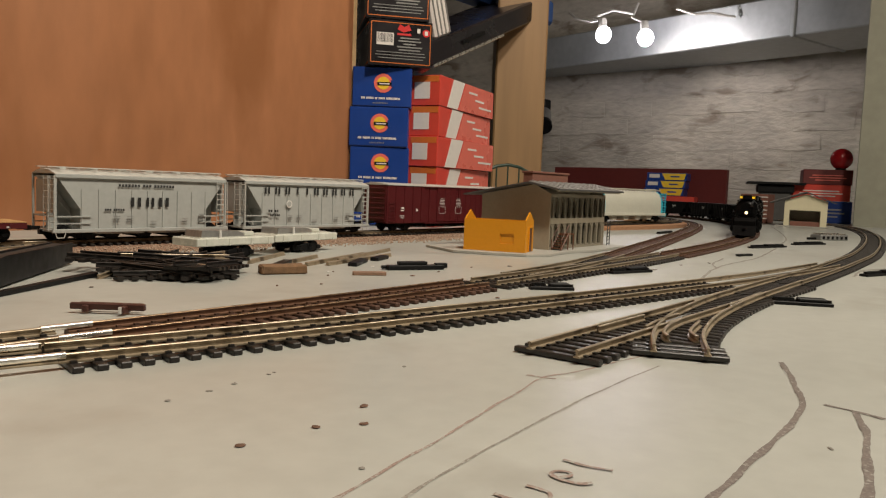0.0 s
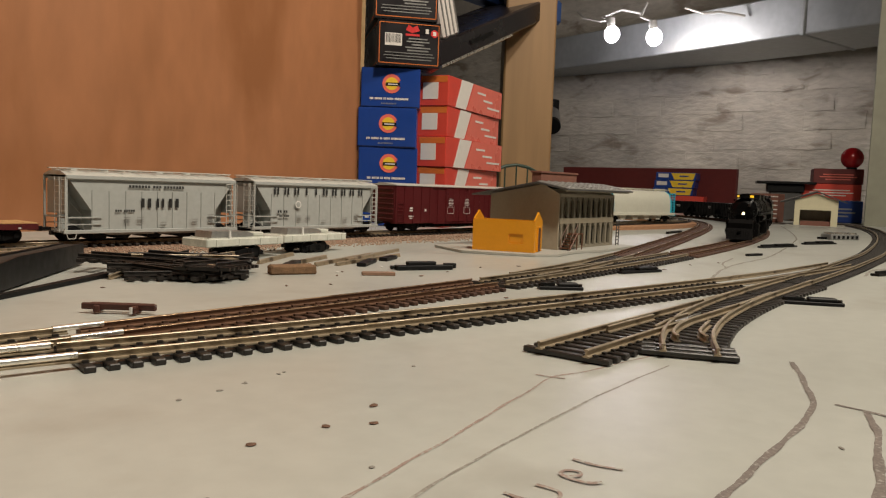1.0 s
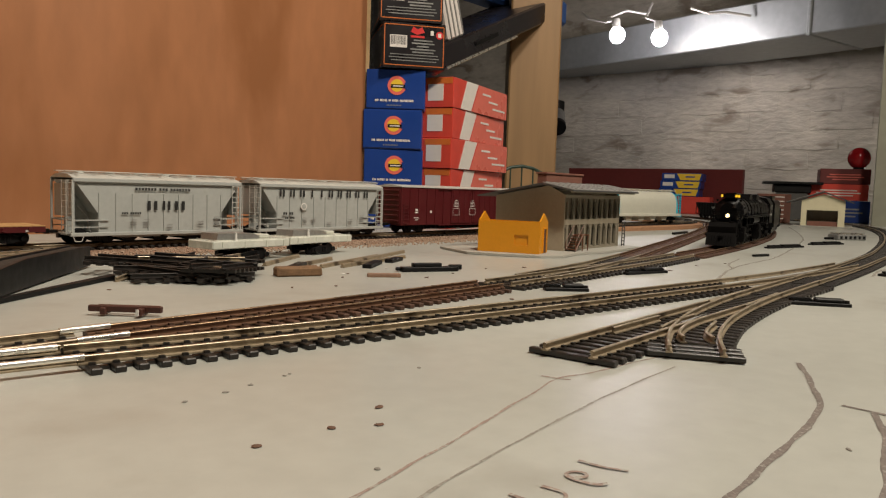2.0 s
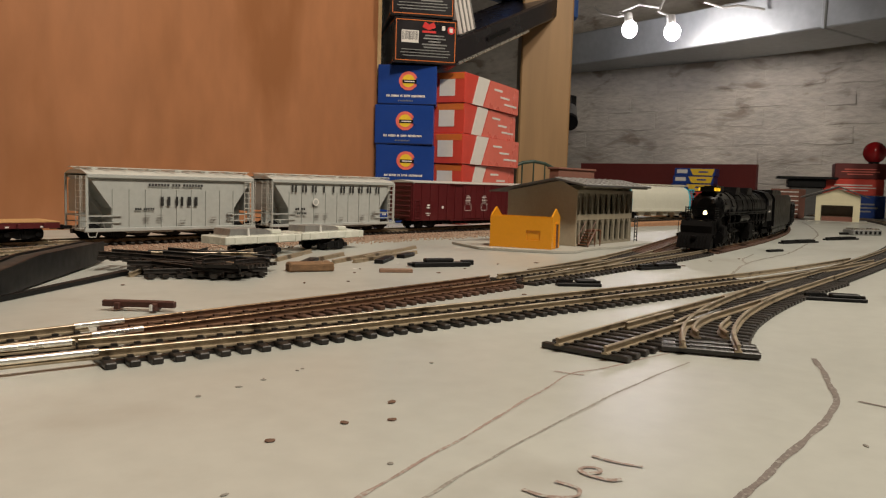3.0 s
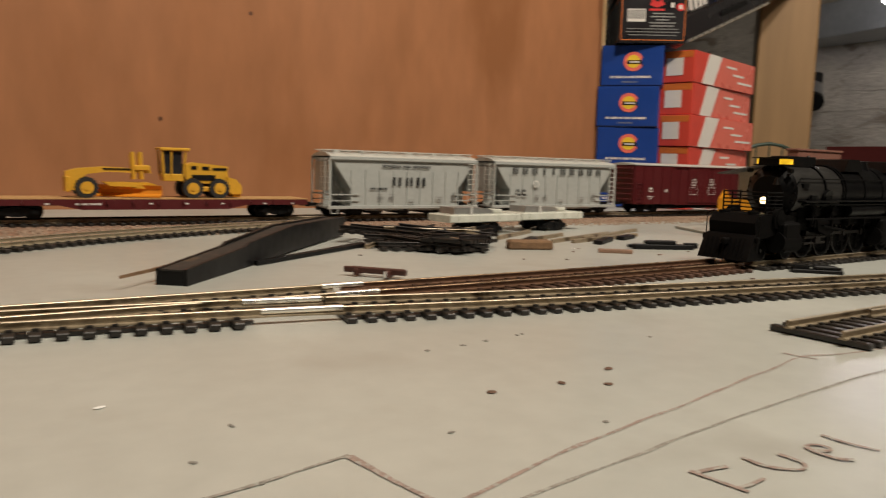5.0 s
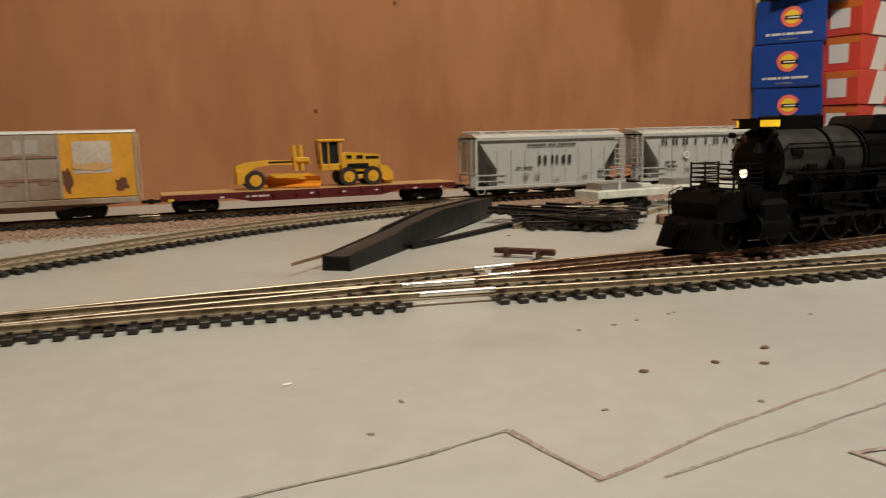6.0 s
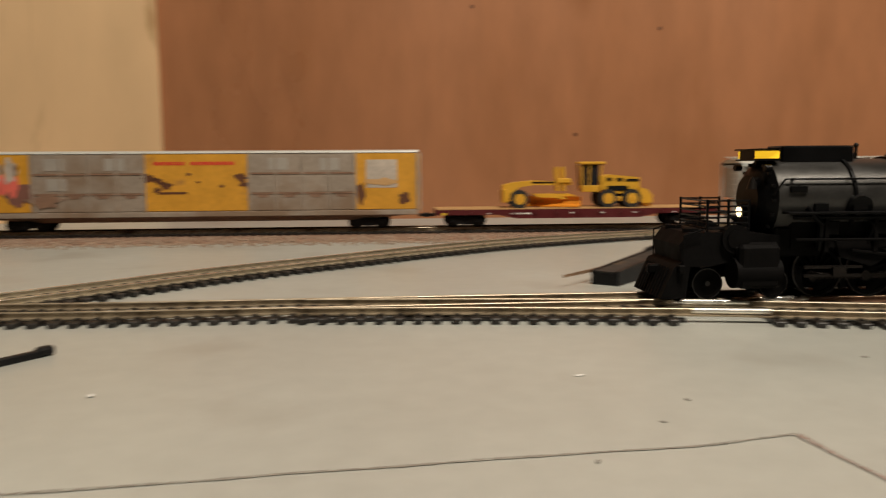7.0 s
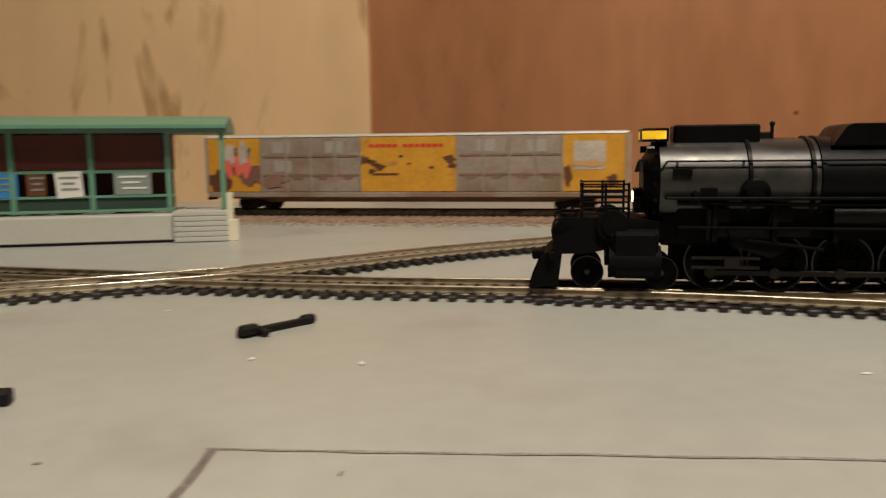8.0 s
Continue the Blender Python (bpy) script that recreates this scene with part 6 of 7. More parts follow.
def build_cartons():
    for i in range(4):
        j = (0, 0.0006, -0.0008, 0.0012)[i]
        carton(pose(0.6715 + j, 0.7025 - j, 0.0005 + i * 0.0495, 0, 0, -50.5 + (0, 0.8, -0.6, 0.5)[i]), 0.0735, 0.26, 0.0490, BLUEBOX, "blue model carton with a round red emblem", blue_deco)
    for i in range(5):
        j = (0, 0.002, -0.001, 0.003, 0.0015)[i]
        carton(pose(0.7035 + j, 0.6135, 0.0005 + i * 0.0386, 0, 0, -76 + (0, 1.2, -0.8, 1.5, 0.4)[i]) @ pose(-0.05, 0, 0) @ pose(0.0, 0.045, 0), 0.052, 0.185, 0.0381, REDBOX, "red and white model carton in a stack", red_deco)
    for i in range(2):
        carton(pose(0.6745 - 0.004 * i, 0.6765 + 0.003 * i, 0.1992 + i * 0.0562, 0, 0, -37 - 2 * i), 0.0790, 0.20, 0.0555, BLKBOX, "black model carton with orange border and barcode", black_deco)
    # far cartons beyond the engine shed
    def plain(m, w, d, h, material, label, stripe):
        th = thing("carton", label, "box", "cartons of models", m)
        boxes("box_body", material, th, [((w / 2, d / 2, h / 2), (w, d, h))], bev=0.001)
        bm = bmesh.new()
        for i in range(3):
            box(bm, (w * 0.5, -0.0003, h * (0.62 - 0.16 * i)), (w * (0.62, 0.74, 0.5)[i], 0.0006, h * 0.07))
        part("print_bar", bm, stripe, th)
    plain(pose(2.02, 0.515, 0.0005, 0, 0, -72), 0.12, 0.12, 0.0535, BLUEBOX, "dark blue carton under red ones", FOILGREY)
    plain(pose(2.015, 0.53, 0.0545, 0, 0, -72), 0.13, 0.12, 0.039, REDBOX, "bright red carton with faint print", WHITEBOX)
    plain(pose(2.03, 0.510, 0.0940, 0, 0, -72), 0.11, 0.10, 0.037, DKRED, "dark red carton on top of others", REDFACE)
    for i, z in enumerate((0.0520, 0.0750, 0.0980)):
        th = thing("carton", "blue and yellow model carton seen far off", "box", "cartons of models", pose(2.188, 1.001 - 0.004 * i, z, 0, 0, -75))
        boxes("box_body", BLUEBOX, th, [((0.06, 0.05, 0.0113), (0.116, 0.10, 0.0226))], bev=0.001)
        bm = bmesh.new()
        prism(bm, [(0.056, 0.002), (0.110, 0.002), (0.116, 0.021), (0.046, 0.021)], -0.0008, -0.0002)
        part("yellow_panel", bm, YELLOWPRINT, th)
        boxes("print_bar", WHITEBOX, th, [((0.024, -0.0005, 0.013), (0.030, 0.0006, 0.011))])
        boxes("print_bar", BLUEBOX, th, [((0.084, -0.0012, 0.012), (0.026, 0.0006, 0.004))])
    th = thing("carton", "red carton below blue and yellow ones", "box", "cartons of models", pose(2.170, 1.015, 0.0005, 0, 0, -75))
    boxes("box_body", REDBOX, th, [((0.085, 0.05, 0.0255), (0.17, 0.10, 0.051))], bev=0.001)
    bm = bmesh.new()
    box(bm, (2.34, 1.10, 0.0690), (0.02, 0.60, 0.138), bev=0.001)
    tagged(link("maroon_board", bm, DKRED), "long dark maroon board standing at the far end", "board")


# ---- fittings of the room ----
def build_fittings():
    for i, (y, z) in enumerate(((1.255, 0.585), (1.103, 0.561))):
        th = thing("clamp_lamp", "bright bare bulb lamp hung below the duct", "lamp", "lamps on the duct")
        bm = bmesh.new()
        ball(bm, (2.36, y, z), 0.026, (1, 1, 1.1), 16)
        b = part("bulb", bm, BULB, th, "glowing bulb")
        b.visible_shadow = False
        bm = bmesh.new()
        cyl(bm, (2.36, y + 0.004, z + 0.022), (2.365, y + 0.010, z + 0.052), 0.014, 14)
        part("socket", bm, CABLE, th)
        bm = bmesh.new()
        tube(bm, [(2.365, y + 0.010, z + 0.052), (2.38, y + 0.05 - 0.02 * i, z + 0.066), (2.40, y - 0.01, z + 0.088), (2.43, y - 0.07, 0.66)] if not i else
             [(2.365, y + 0.010, z + 0.052), (2.38, y + 0.06, z + 0.075), (2.40, y + 0.05, z + 0.125)], 0.004, 8)
        part("cord", bm, CABLE, th)
        bm = bmesh.new()
        tube(bm, [(2.43, y - 0.07, 0.66), (2.45, 0.98, 0.640), (2.475, 0.94, 0.645), (2.515, 0.87, 0.632)] if i else
             [(2.365, y + 0.010, z + 0.052), (2.37, y + 0.05, z + 0.05), (2.39, y + 0.13, z + 0.075), (2.42, y + 0.17, z + 0.105)], 0.004, 8)
        part("cord", bm, CABLE, th)
    th = thing("spot_lamp", "unlit dark can lamp on the brick wall", "lamp", m=pose(2.86, 1.79, 0.385))
    bm = bmesh.new()
    cyl(bm, (0, 0, 0), (-0.06, -0.04, -0.05), 0.035, 16)
    part("can", bm, FOILGREY, th)
    bm = bmesh.new()
    box(bm, (0.02, 0.02, 0.04), (0.05, 0.06, 0.05), bev=0.004)
    part("bracket", bm, BLACK, th)
    bm = bmesh.new()
    cyl(bm, (-0.062, -0.041, -0.051), (-0.075, -0.05, -0.062), 0.038, 16)
    part("rim_ring", bm, BLACK, th)
    # red enamel ball ornament on the far shelf, and the wire frame under it
    th = thing("red_ball", "glossy dark red round ornament by the post", "ornament", m=pose(2.07, 0.435, 0.1580))
    bm = bmesh.new()
    ball(bm, (0, 0, 0), 0.026, (1, 1, 1), 20)
    part("ball", bm, REDBALL, th)
    bm = bmesh.new()
    cyl(bm, (0, 0, -0.0268), (0, 0, -0.0225), 0.012, 16)
    part("foot_ring", bm, BLACK, th)
    # slanted shelf with a white box and a steel strip over the cartons
    th = thing("wall_shelf", "slanted thick black shelf with a steel edge above the cartons", "shelf", m=pose(1.033, 0.800, 0.306, 0, -22, 6))
    boxes("board", BLKBOX, th, [((0.0, 0.012, 0.011), (0.40, 0.13, 0.034))], bev=0.003)
    bm = bmesh.new()
    cyl(bm, (-0.20, -0.054, -0.006), (0.02, -0.054, -0.006), 0.0022, 10)
    part("steel_edge", bm, BRIGHT, th)
    boxes("pull_handle", BLACK, th, [((-0.075, -0.0545, 0.010), (0.070, 0.003, 0.007))], bev=0.001)
    boxes("white_case", WHITEBOX, th, [((-0.150, -0.020, 0.064), (0.044, 0.06, 0.072))], bev=0.003)
    for i in range(4):
        boxes("case_rib", FOILGREY, th, [((-0.167 + 0.011 * i, -0.0505, 0.064), (0.0025, 0.0015, 0.066))])
    bm = bmesh.new()
    box(bm, (1.22, 0.88, 0.42), (0.34, 0.05, 0.05), pose(0, 0, 0), 0.006)
    tagged(link("blue_bundle", bm, BLUETARP), "rolled blue plastic sheet under the joists", "plastic sheet")
    # arched bridge model behind the cars
    th = thing("arch_bridge", "dark green arched bridge girder model", "model bridge", m=pose(1.02, 0.70, 0.0, 0, 0, -30))
    bm = bmesh.new()
    arc = [(-0.10 + 0.02 * i, 0, 0.030 + 0.062 * math.sin(math.pi * i / 10)) for i in range(11)]
    tube(bm, arc, 0.0026, 8)
    part("arch", bm, GREENDARK, th)
    bm = bmesh.new()
    tube(bm, [(-0.10, 0, 0.030), (0.10, 0, 0.030)], 0.003, 8)
    for s in (-1, 1):
        cyl(bm, (s * 0.1, 0, 0), (s * 0.1, 0, 0.032), 0.004, 8)
    part("deck", bm, GREENDARK, th)
    for p in arc[1:-1]:
        bm = bmesh.new()
        cyl(bm, (p[0], 0, 0.03), p, 0.0012, 6)
        part("hanger", bm, GREENDARK, th)
    # knots and screw holes in the backboard, each drawn as a dark disc on its face
    for x, z in ((0.1505, 0.0800), (0.232, 0.181), (0.05, 0.20)):
        bm = bmesh.new()
        cyl(bm, (x, 0.7085, z), (x, 0.7065, z), 0.0019, 12)
        tagged(link("hole_disc", bm, BROWNDOOR), "dark disc in place of a hole in the plywood backboard", "screw")


# ---- loose things on the table ----
def grow(name, pts, label, category, material, seed, count, size, spread=0.0):
    """One low irregular crumb a point."""
    rnd = random.Random(seed)
    for x, y in pts:
        bm = bmesh.new()
        ball(bm, (0, 0, size * 0.28), size, (rnd.uniform(0.7, 1.6), rnd.uniform(0.5, 1.0), 0.22), 8)
        for v in bm.verts:
            v.co *= 1 + 0.35 * noise.noise(v.co * 700 + Vector((x * 90, y * 90, seed)))
        zmin = min(v.co.z for v in bm.verts)
        for v in bm.verts:
            v.co.z -= zmin
        ob = link(name, bm, material)
        ob.matrix_world = pose(x, y, 0.0, 0, 0, rnd.uniform(0, 180))
        tagged(ob, label, category, "crumbs on the table")


def strip(name, a, b, w, h, material, label, category, z=0.0, group=""):
    """A bar lying on the table from a to b."""
    a, b = Vector(a), Vector(b)
    d = b - a
    th = thing(name, label, category, group, pose(a.x, a.y, z, 0, 0, math.degrees(math.atan2(d.y, d.x))))
    boxes("bar", material, th, [((d.length / 2, 0, h / 2), (d.length, w, h))], bev=min(w, h) * 0.15)
    return th, d.length


def switch_machine(a, b, material=BLACK):
    th, L = strip("switch_machine", a, b, 0.0065, 0.0018, material, "flat black turnout motor lying on the table", "switch machine", group="turnout motors")
    boxes("coil_cover", material, th, [((L * 0.66, 0, 0.0029), (L * 0.46, 0.0058, 0.0018))], bev=0.0005)
    for x in (0.06, 0.94):
        bm = bmesh.new()
        cyl(bm, (L * x, 0, 0.0018), (L * x, 0, 0.0030), 0.0015, 10)
        part("screw", bm, STEEL, th)
    boxes("slide_bar", material, th, [((L * 0.20, 0.0, 0.0028), (L * 0.34, 0.0022, 0.0014))])


def turnout_scrap(m, rnd):
    """A short length of loose black turnout: ties, webs and bent rails."""
    th = thing("turnout_scrap", "loose black turnout piece in a heap", "track part", "heap of turnout scraps", m)
    L = rnd.uniform(0.042, 0.064)
    n = int(L / 0.0064)
    bm = bmesh.new()
    box(bm, (0, 0, 0.0009), (0.0030, 0.028, 0.0018))
    t = part("tie", bm, TIEBLACK, th)
    pieces("tie", t, th, [pose(-L / 2 + (i + 0.5) * L / n, 0, 0) for i in range(n)])
    for s in (-1, 1):
        k = curve([(-L / 2, s * 0.008, 0.0018), (0, s * 0.0082 + rnd.uniform(-0.001, 0.001), 0.0018), (L / 2, s * 0.009 + rnd.uniform(-0.002, 0.002), 0.0018)], 0.01)
        rail_part(k, NICKEL if rnd.random() < 0.14 else TIEBLACK, th)
    boxes("web", TIEBLACK, th, [((0, s * 0.008, 0.0006), (L, 0.002, 0.0012)) for s in (-1, 1)])


def resin_chassis(m, L):
    """A pale resin underframe on black trucks."""
    th = thing("resin_chassis", "pale translucent resin flat body on black trucks", "model chassis", "resin chassis in the yard", m)
    bm = bmesh.new()
    box(bm, (0, 0, 0.0112), (L, 0.026, 0.0052), bev=0.0006)
    box(bm, (0, 0, 0.0139), (L * 0.86, 0.020, 0.0006))
    part("slab", bm, RESIN, th)
    bm = bmesh.new()
    prism(bm, [(-L * 0.40, 0.0142), (-L * 0.39, 0.0185), (L * 0.06, 0.0178), (L * 0.13, 0.0162), (L * 0.14, 0.0142)], -0.0085, 0.0085)
    part("weight_block", bm, FOILGREY, th, "grey cast weight")
    bm = bmesh.new()
    box(bm, (L * 0.24, 0, 0.0155), (L * 0.14, 0.012, 0.0028), bev=0.0006)
    part("weight_block", bm, RESIN, th)
    bm = bmesh.new()
    cyl(bm, (-L * 0.20, -0.0112, 0.0138), (-L * 0.20, -0.0112, 0.0190), 0.0010, 8, 0.0006)
    part("pin", bm, CHIP, th)
    for x in (-0.38, -0.1, 0.18, 0.42):
        boxes("inner_rib", RESIN, th, [((L * x, -0.0131, 0.0110), (0.0011, 0.0006, 0.0046))])
    car_truck(th, L * 0.02, 0.0041, 0.0090)
    boxes("under_block", BLACK, th, [((0, 0, 0.0077), (L * 0.42, 0.012, 0.0018))])


def girder():
    """Dark plastic girder channel lying upside down, tapering to one end."""
    a, b = Vector((0.0610, 0.2835)), Vector((0.198, 0.440))
    d = b - a
    th = thing("girder_channel", "dark grey plastic girder channel lying on the table", "model bridge part", m=pose(a.x, a.y, 0, 0, 0, math.degrees(math.atan2(d.y, d.x))))
    L = d.length
    W = 0.0054
    for s in (-1, 1):
        bm = bmesh.new()
        prism(bm, [(0, 0.0), (L * 0.35, 0.0), (L * 0.42, 0.0008), (L, 0.0012), (L, 0.0125), (L * 0.55, 0.0140), (L * 0.28, 0.0105), (L * 0.26, 0.0092), (0, 0.0062)], s * W - 0.0008, s * W + 0.0008)
        part("side_plate", bm, BLACK, th)
    bm = bmesh.new()
    prism(bm, [(0, 0.0048), (0, 0.0060), (L * 0.27, 0.0090), (L * 0.55, 0.0130), (L, 0.0118), (L, 0.0106), (L * 0.55, 0.0118), (L * 0.27, 0.0078)], -W + 0.0009, W - 0.0009)
    part("deck_plate", bm, DUSTY, th, "dusty dark deck")
    boxes("end_plate", BLACK, th, [((0.0006, 0, 0.0028), (0.0012, 2 * W - 0.0018, 0.0052))])
    bm = bmesh.new()
    prism(bm, [(-0.016, 0.011), (0.004, 0.0095), (0.05, 0.0095), (0.05, 0.0105), (0.004, 0.0105)], 0.0042, 0.0054, "xyz")
    part("loose_lath", bm, CORKBIT, th, "thin tan strip under the end")
    bm = bmesh.new()
    prism(bm, [(0.060, -0.009), (L * 0.74, -0.034), (L * 0.77, -0.030), (0.062, -0.0066)], 0.0002, 0.0022, "xyz")
    part("foot_strip", bm, BLACK, th)



def truck_part(a, b):
    th, L = strip("wheel_truck_part", a, b, 0.0022, 0.0024, OXIDE, "small oxide red bolster part lying loose", "model part", z=0.0016)
    boxes("cross_bar", OXIDE, th, [((L * 0.22, 0.001, 0.0005), (0.0022, 0.0070, 0.0026)), ((L * 0.74, -0.001, 0.0005), (0.0022, 0.0070, 0.0028)), ((L * 0.5, 0.0036, 0.0012), (L * 0.86, 0.0016, 0.0018))], bev=0.0003)
    boxes("pin", CHIP, th, [((L * 0.74, -0.0058, 0.0008), (0.0009, 0.0008, 0.0024))])


def build_loose():
    rnd = random.Random(11)
    # heap of turnouts
    for i in range(15):
        x, y = 0.230 + rnd.uniform(-0.020, 0.020), 0.365 + rnd.uniform(-0.024, 0.026)
        turnout_scrap(pose(x, y, 0.0004 + 0.0021 * (i // 5), rnd.uniform(-2, 2), rnd.uniform(-5, 5), rnd.uniform(-80, 40)), rnd)
    girder()
    resin_chassis(pose(0.303, 0.434, 0.0, 0, 0, 4), 0.064)
    resin_chassis(pose(0.373, 0.446, 0.0, 0, 0, 6), 0.066)
    for a, b in (((0.300, 0.372), (0.352, 0.398)), ((0.312, 0.362), (0.395, 0.396)), ((0.325, 0.357), (0.408, 0.381)), ((0.348, 0.372), (0.440, 0.412)), ((0.290, 0.390), (0.345, 0.425))):
        th, L = strip("rail_length", a, b, 0.0022, 0.0024, NICKEL, "short loose length of rail on the table", "rail", group="loose rails")
        boxes("rail_foot", NICKEL, th, [((L / 2, 0, 0.0003), (L, 0.0032, 0.0006))])
    for a, b in (((0.335, 0.345), (0.362, 0.362)), ((0.372, 0.362), (0.392, 0.371)), ((0.276, 0.352), (0.312, 0.380))):
        strip("plastic_strip", a, b, 0.006, 0.0026, BLACK, "loose black plastic tie strip", "track part", group="loose tie strips")
    bm = bmesh.new()
    box(bm, (0, 0, 0.0026), (0.026, 0.010, 0.0052), bev=0.0009)
    bmesh.ops.subdivide_edges(bm, edges=bm.edges, cuts=3, use_grid_fill=True)
    for v in bm.verts:
        v.co += Vector((0, 0, 1)) * 0.0006 * noise.noise(v.co * 500) + Vector((0.0005, 0.0005, 0)) * noise.noise(v.co * 400 + Vector((5, 5, 5)))
        v.co.z = max(0, v.co.z)
    ob = link("cork_offcut", bm, CORKBIT)
    ob.matrix_world = pose(0.275, 0.339, 0, 0, 0, -22)
    tagged(ob, "crumbly brown cork roadbed offcut", "cork")
    strip("small_bar", (0.304, 0.3125), (0.319, 0.3005), 0.0040, 0.0022, RACKBROWN, "small dark brown plastic bar", "model part")
    th, L = strip("coupler_gear", (0.340, 0.3200), (0.374, 0.3035), 0.0060, 0.0030, BLACK, "black coupler gear box lying on the table", "model part")
    boxes("knuckle", BLACK, th, [((L * 0.98, 0.001, 0.0024), (0.008, 0.004, 0.0032)), ((L * 0.45, 0, 0.0042), (L * 0.5, 0.0050, 0.0022)), ((L * 0.05, 0.002, 0.0016), (0.009, 0.0030, 0.0020))], bev=0.0004)
    truck_part((0.1315, 0.2845), (0.1495, 0.2635))
    for a, b in (((0.3405, 0.2165), (0.3575, 0.2000)), ((0.452, 0.2265), (0.490, 0.2165)), ((0.4015, 0.1115), (0.4160, 0.0865)), ((0.832, 0.2560), (0.898, 0.2395)), ((0.956, 0.2455), (1.018, 0.2265)), ((0.610, 0.1080), (0.672, 0.0900))):
        switch_machine(a, b)
    strip("dark_link", (0.700, 0.226), (0.722, 0.221), 0.004, 0.002, BLACK, "small black plastic link", "model part")
    strip("dark_link", (0.985, 0.425), (1.045, 0.432), 0.005, 0.003, BLACK, "small black plastic link", "model part")
    th, L = strip("loco_shell", (1.128, 0.262), (1.168, 0.236), 0.020, 0.0075, FOILGREY, "bright bare metal car shell lying on the table", "model part")
    for i in range(6):
        boxes("frame_rib", BRIGHT, th, [((L * (0.10 + 0.16 * i), 0, 0.0084), (0.0022, 0.018, 0.0022))], bev=0.0004)
        boxes("side_slot", BLACK, th, [((L * (0.10 + 0.16 * i), 0.0101, 0.0036), (0.0036, 0.0006, 0.0040))])
        boxes("side_slot", BLACK, th, [((L * (0.10 + 0.16 * i), -0.0101, 0.0036), (0.0036, 0.0006, 0.0040))])
    boxes("end_bar", BLACK, th, [((-0.006, 0, 0.0018), (0.014, 0.004, 0.0030))], bev=0.0004)
    # black hook-shaped bit and another at the table's near side
    th, L = strip("uncoupling_link", (-0.1365, 0.1605), (-0.1225, 0.1815), 0.0021, 0.0020, BLACK, "small black hooked plastic part", "model part")
    boxes("hook", BLACK, th, [((0.003, -0.0008, 0.0020), (0.0058, 0.0038, 0.0026)), ((L - 0.002, 0, 0.0014), (0.0048, 0.0032, 0.0026))], bev=0.0007)
    boxes("spur", BLACK, th, [((0.006, -0.0035, 0.0012), (0.0022, 0.0032, 0.0016))], bev=0.0004)
    strip("dark_link", (-0.168, 0.100), (-0.1590, 0.1035), 0.004, 0.003, BLACK, "small black plastic link", "model part")
    # bright bars on the rail heads by the turnout, standing in for lamp glints
    for i, (a, b) in enumerate((((0.068, 0.2061), (0.092, 0.2022)), ((0.068, 0.2225), (0.092, 0.2188)), ((0.100, 0.2243), (0.116, 0.2243)), ((0.102, 0.2408), (0.118, 0.2408)))):
        bm = bmesh.new()
        cyl(bm, (*a, TIEH + RAILH - 0.0006), (*b, TIEH + RAILH - 0.0006), 0.0010, 16)
        tagged(link("rail_glint", bm, BRIGHT, 60), "bright bar laid on a rail head in place of its glint", "rail", "rail joiners")
    # crumbs, chips and stains
    grow("crumb", [(0.107, 0.1196), (0.1253, 0.1236), (0.1157, 0.1141), (0.0888, 0.1212)], "dark brown crumb on the table", "crumb", CRUMB, 3, 4, 0.0012)
    grow("crumb", [(0.1153, 0.1602), (0.1068, 0.1587), (0.13, 0.1629), (0.0954, 0.158), (0.1276, 0.1622), (0.1158, 0.1609), (0.1616, 0.1439), (0.0971, 0.096), (0.0681, 0.105), (0.1749, 0.0344)], "grey-brown speck on the table", "crumb", GREYCRUMB, 5, 4, 0.0007)
    grow("chip", [(-0.0965, 0.1405), (-0.1738, 0.1908), (-0.1242, 0.1409), (0.0162, 0.147), (0.302, 0.331), (0.345, 0.337)], "white plaster chip on the table", "chip", CHIP, 7, 3, 0.0012)
    grow("crumb", [(-0.1333, 0.0771), (-0.0832, 0.0803), (0.0349, 0.1262), (0.0062, 0.0936), (0.0245, 0.1127), (0.0314, 0.1)], "grey speck on the table", "crumb", GREYCRUMB, 9, 3, 0.0007)
    grow("crumb", [(0.298, 0.2071), (0.29, 0.318), (0.262, 0.292), (0.305, 0.33), (0.168, 0.343), (0.24, 0.30), (0.36, 0.295), (0.505, 0.219), (0.56, 0.222), (0.43, 0.29), (0.60, 0.215), (0.40, 0.30), (0.33, 0.29)], "small dark crumb by the tracks", "crumb", CRUMB, 13, 3, 0.0012)
    # pencil and marker lines
    flat_line("pencil_line", [(0.050, 0.0800), (0.0782, 0.0876), (0.1029, 0.0933), (0.1185, 0.0960), (0.1473, 0.1024), (0.1682, 0.1067), (0.1826, 0.1092), (0.1957, 0.1063), (0.2334, 0.1022)], 0.0011, REDPENCIL, "long reddish pencil line to the turnout")
    flat_line("pencil_line", [(0.060, 0.0770), (0.0829, 0.0805), (0.0923, 0.0818), (0.1038, 0.0836), (0.1245, 0.0861), (0.1502, 0.0888), (0.1804, 0.0912), (0.2212, 0.0925)], 0.0009, PENCIL, "long grey pencil line beside the first")
    flat_line("pencil_line", [(0.1802, 0.1142), (0.1810, 0.1095), (0.1825, 0.1060)], 0.0013, REDPENCIL, "short reddish cross line")
    flat_line("marker_line", [(0.118, 0.0425), (0.1271, 0.0434), (0.1514, 0.0445), (0.1868, 0.0455), (0.2135, 0.050), (0.2394, 0.0593), (0.2571, 0.0674)], 0.0022, MARKER, "broad grey marker curve")
    flat_line("marker_line", [(0.2125, 0.0440), (0.2113, 0.0366), (0.2090, 0.0300)], 0.0022, MARKER, "short grey marker stroke")
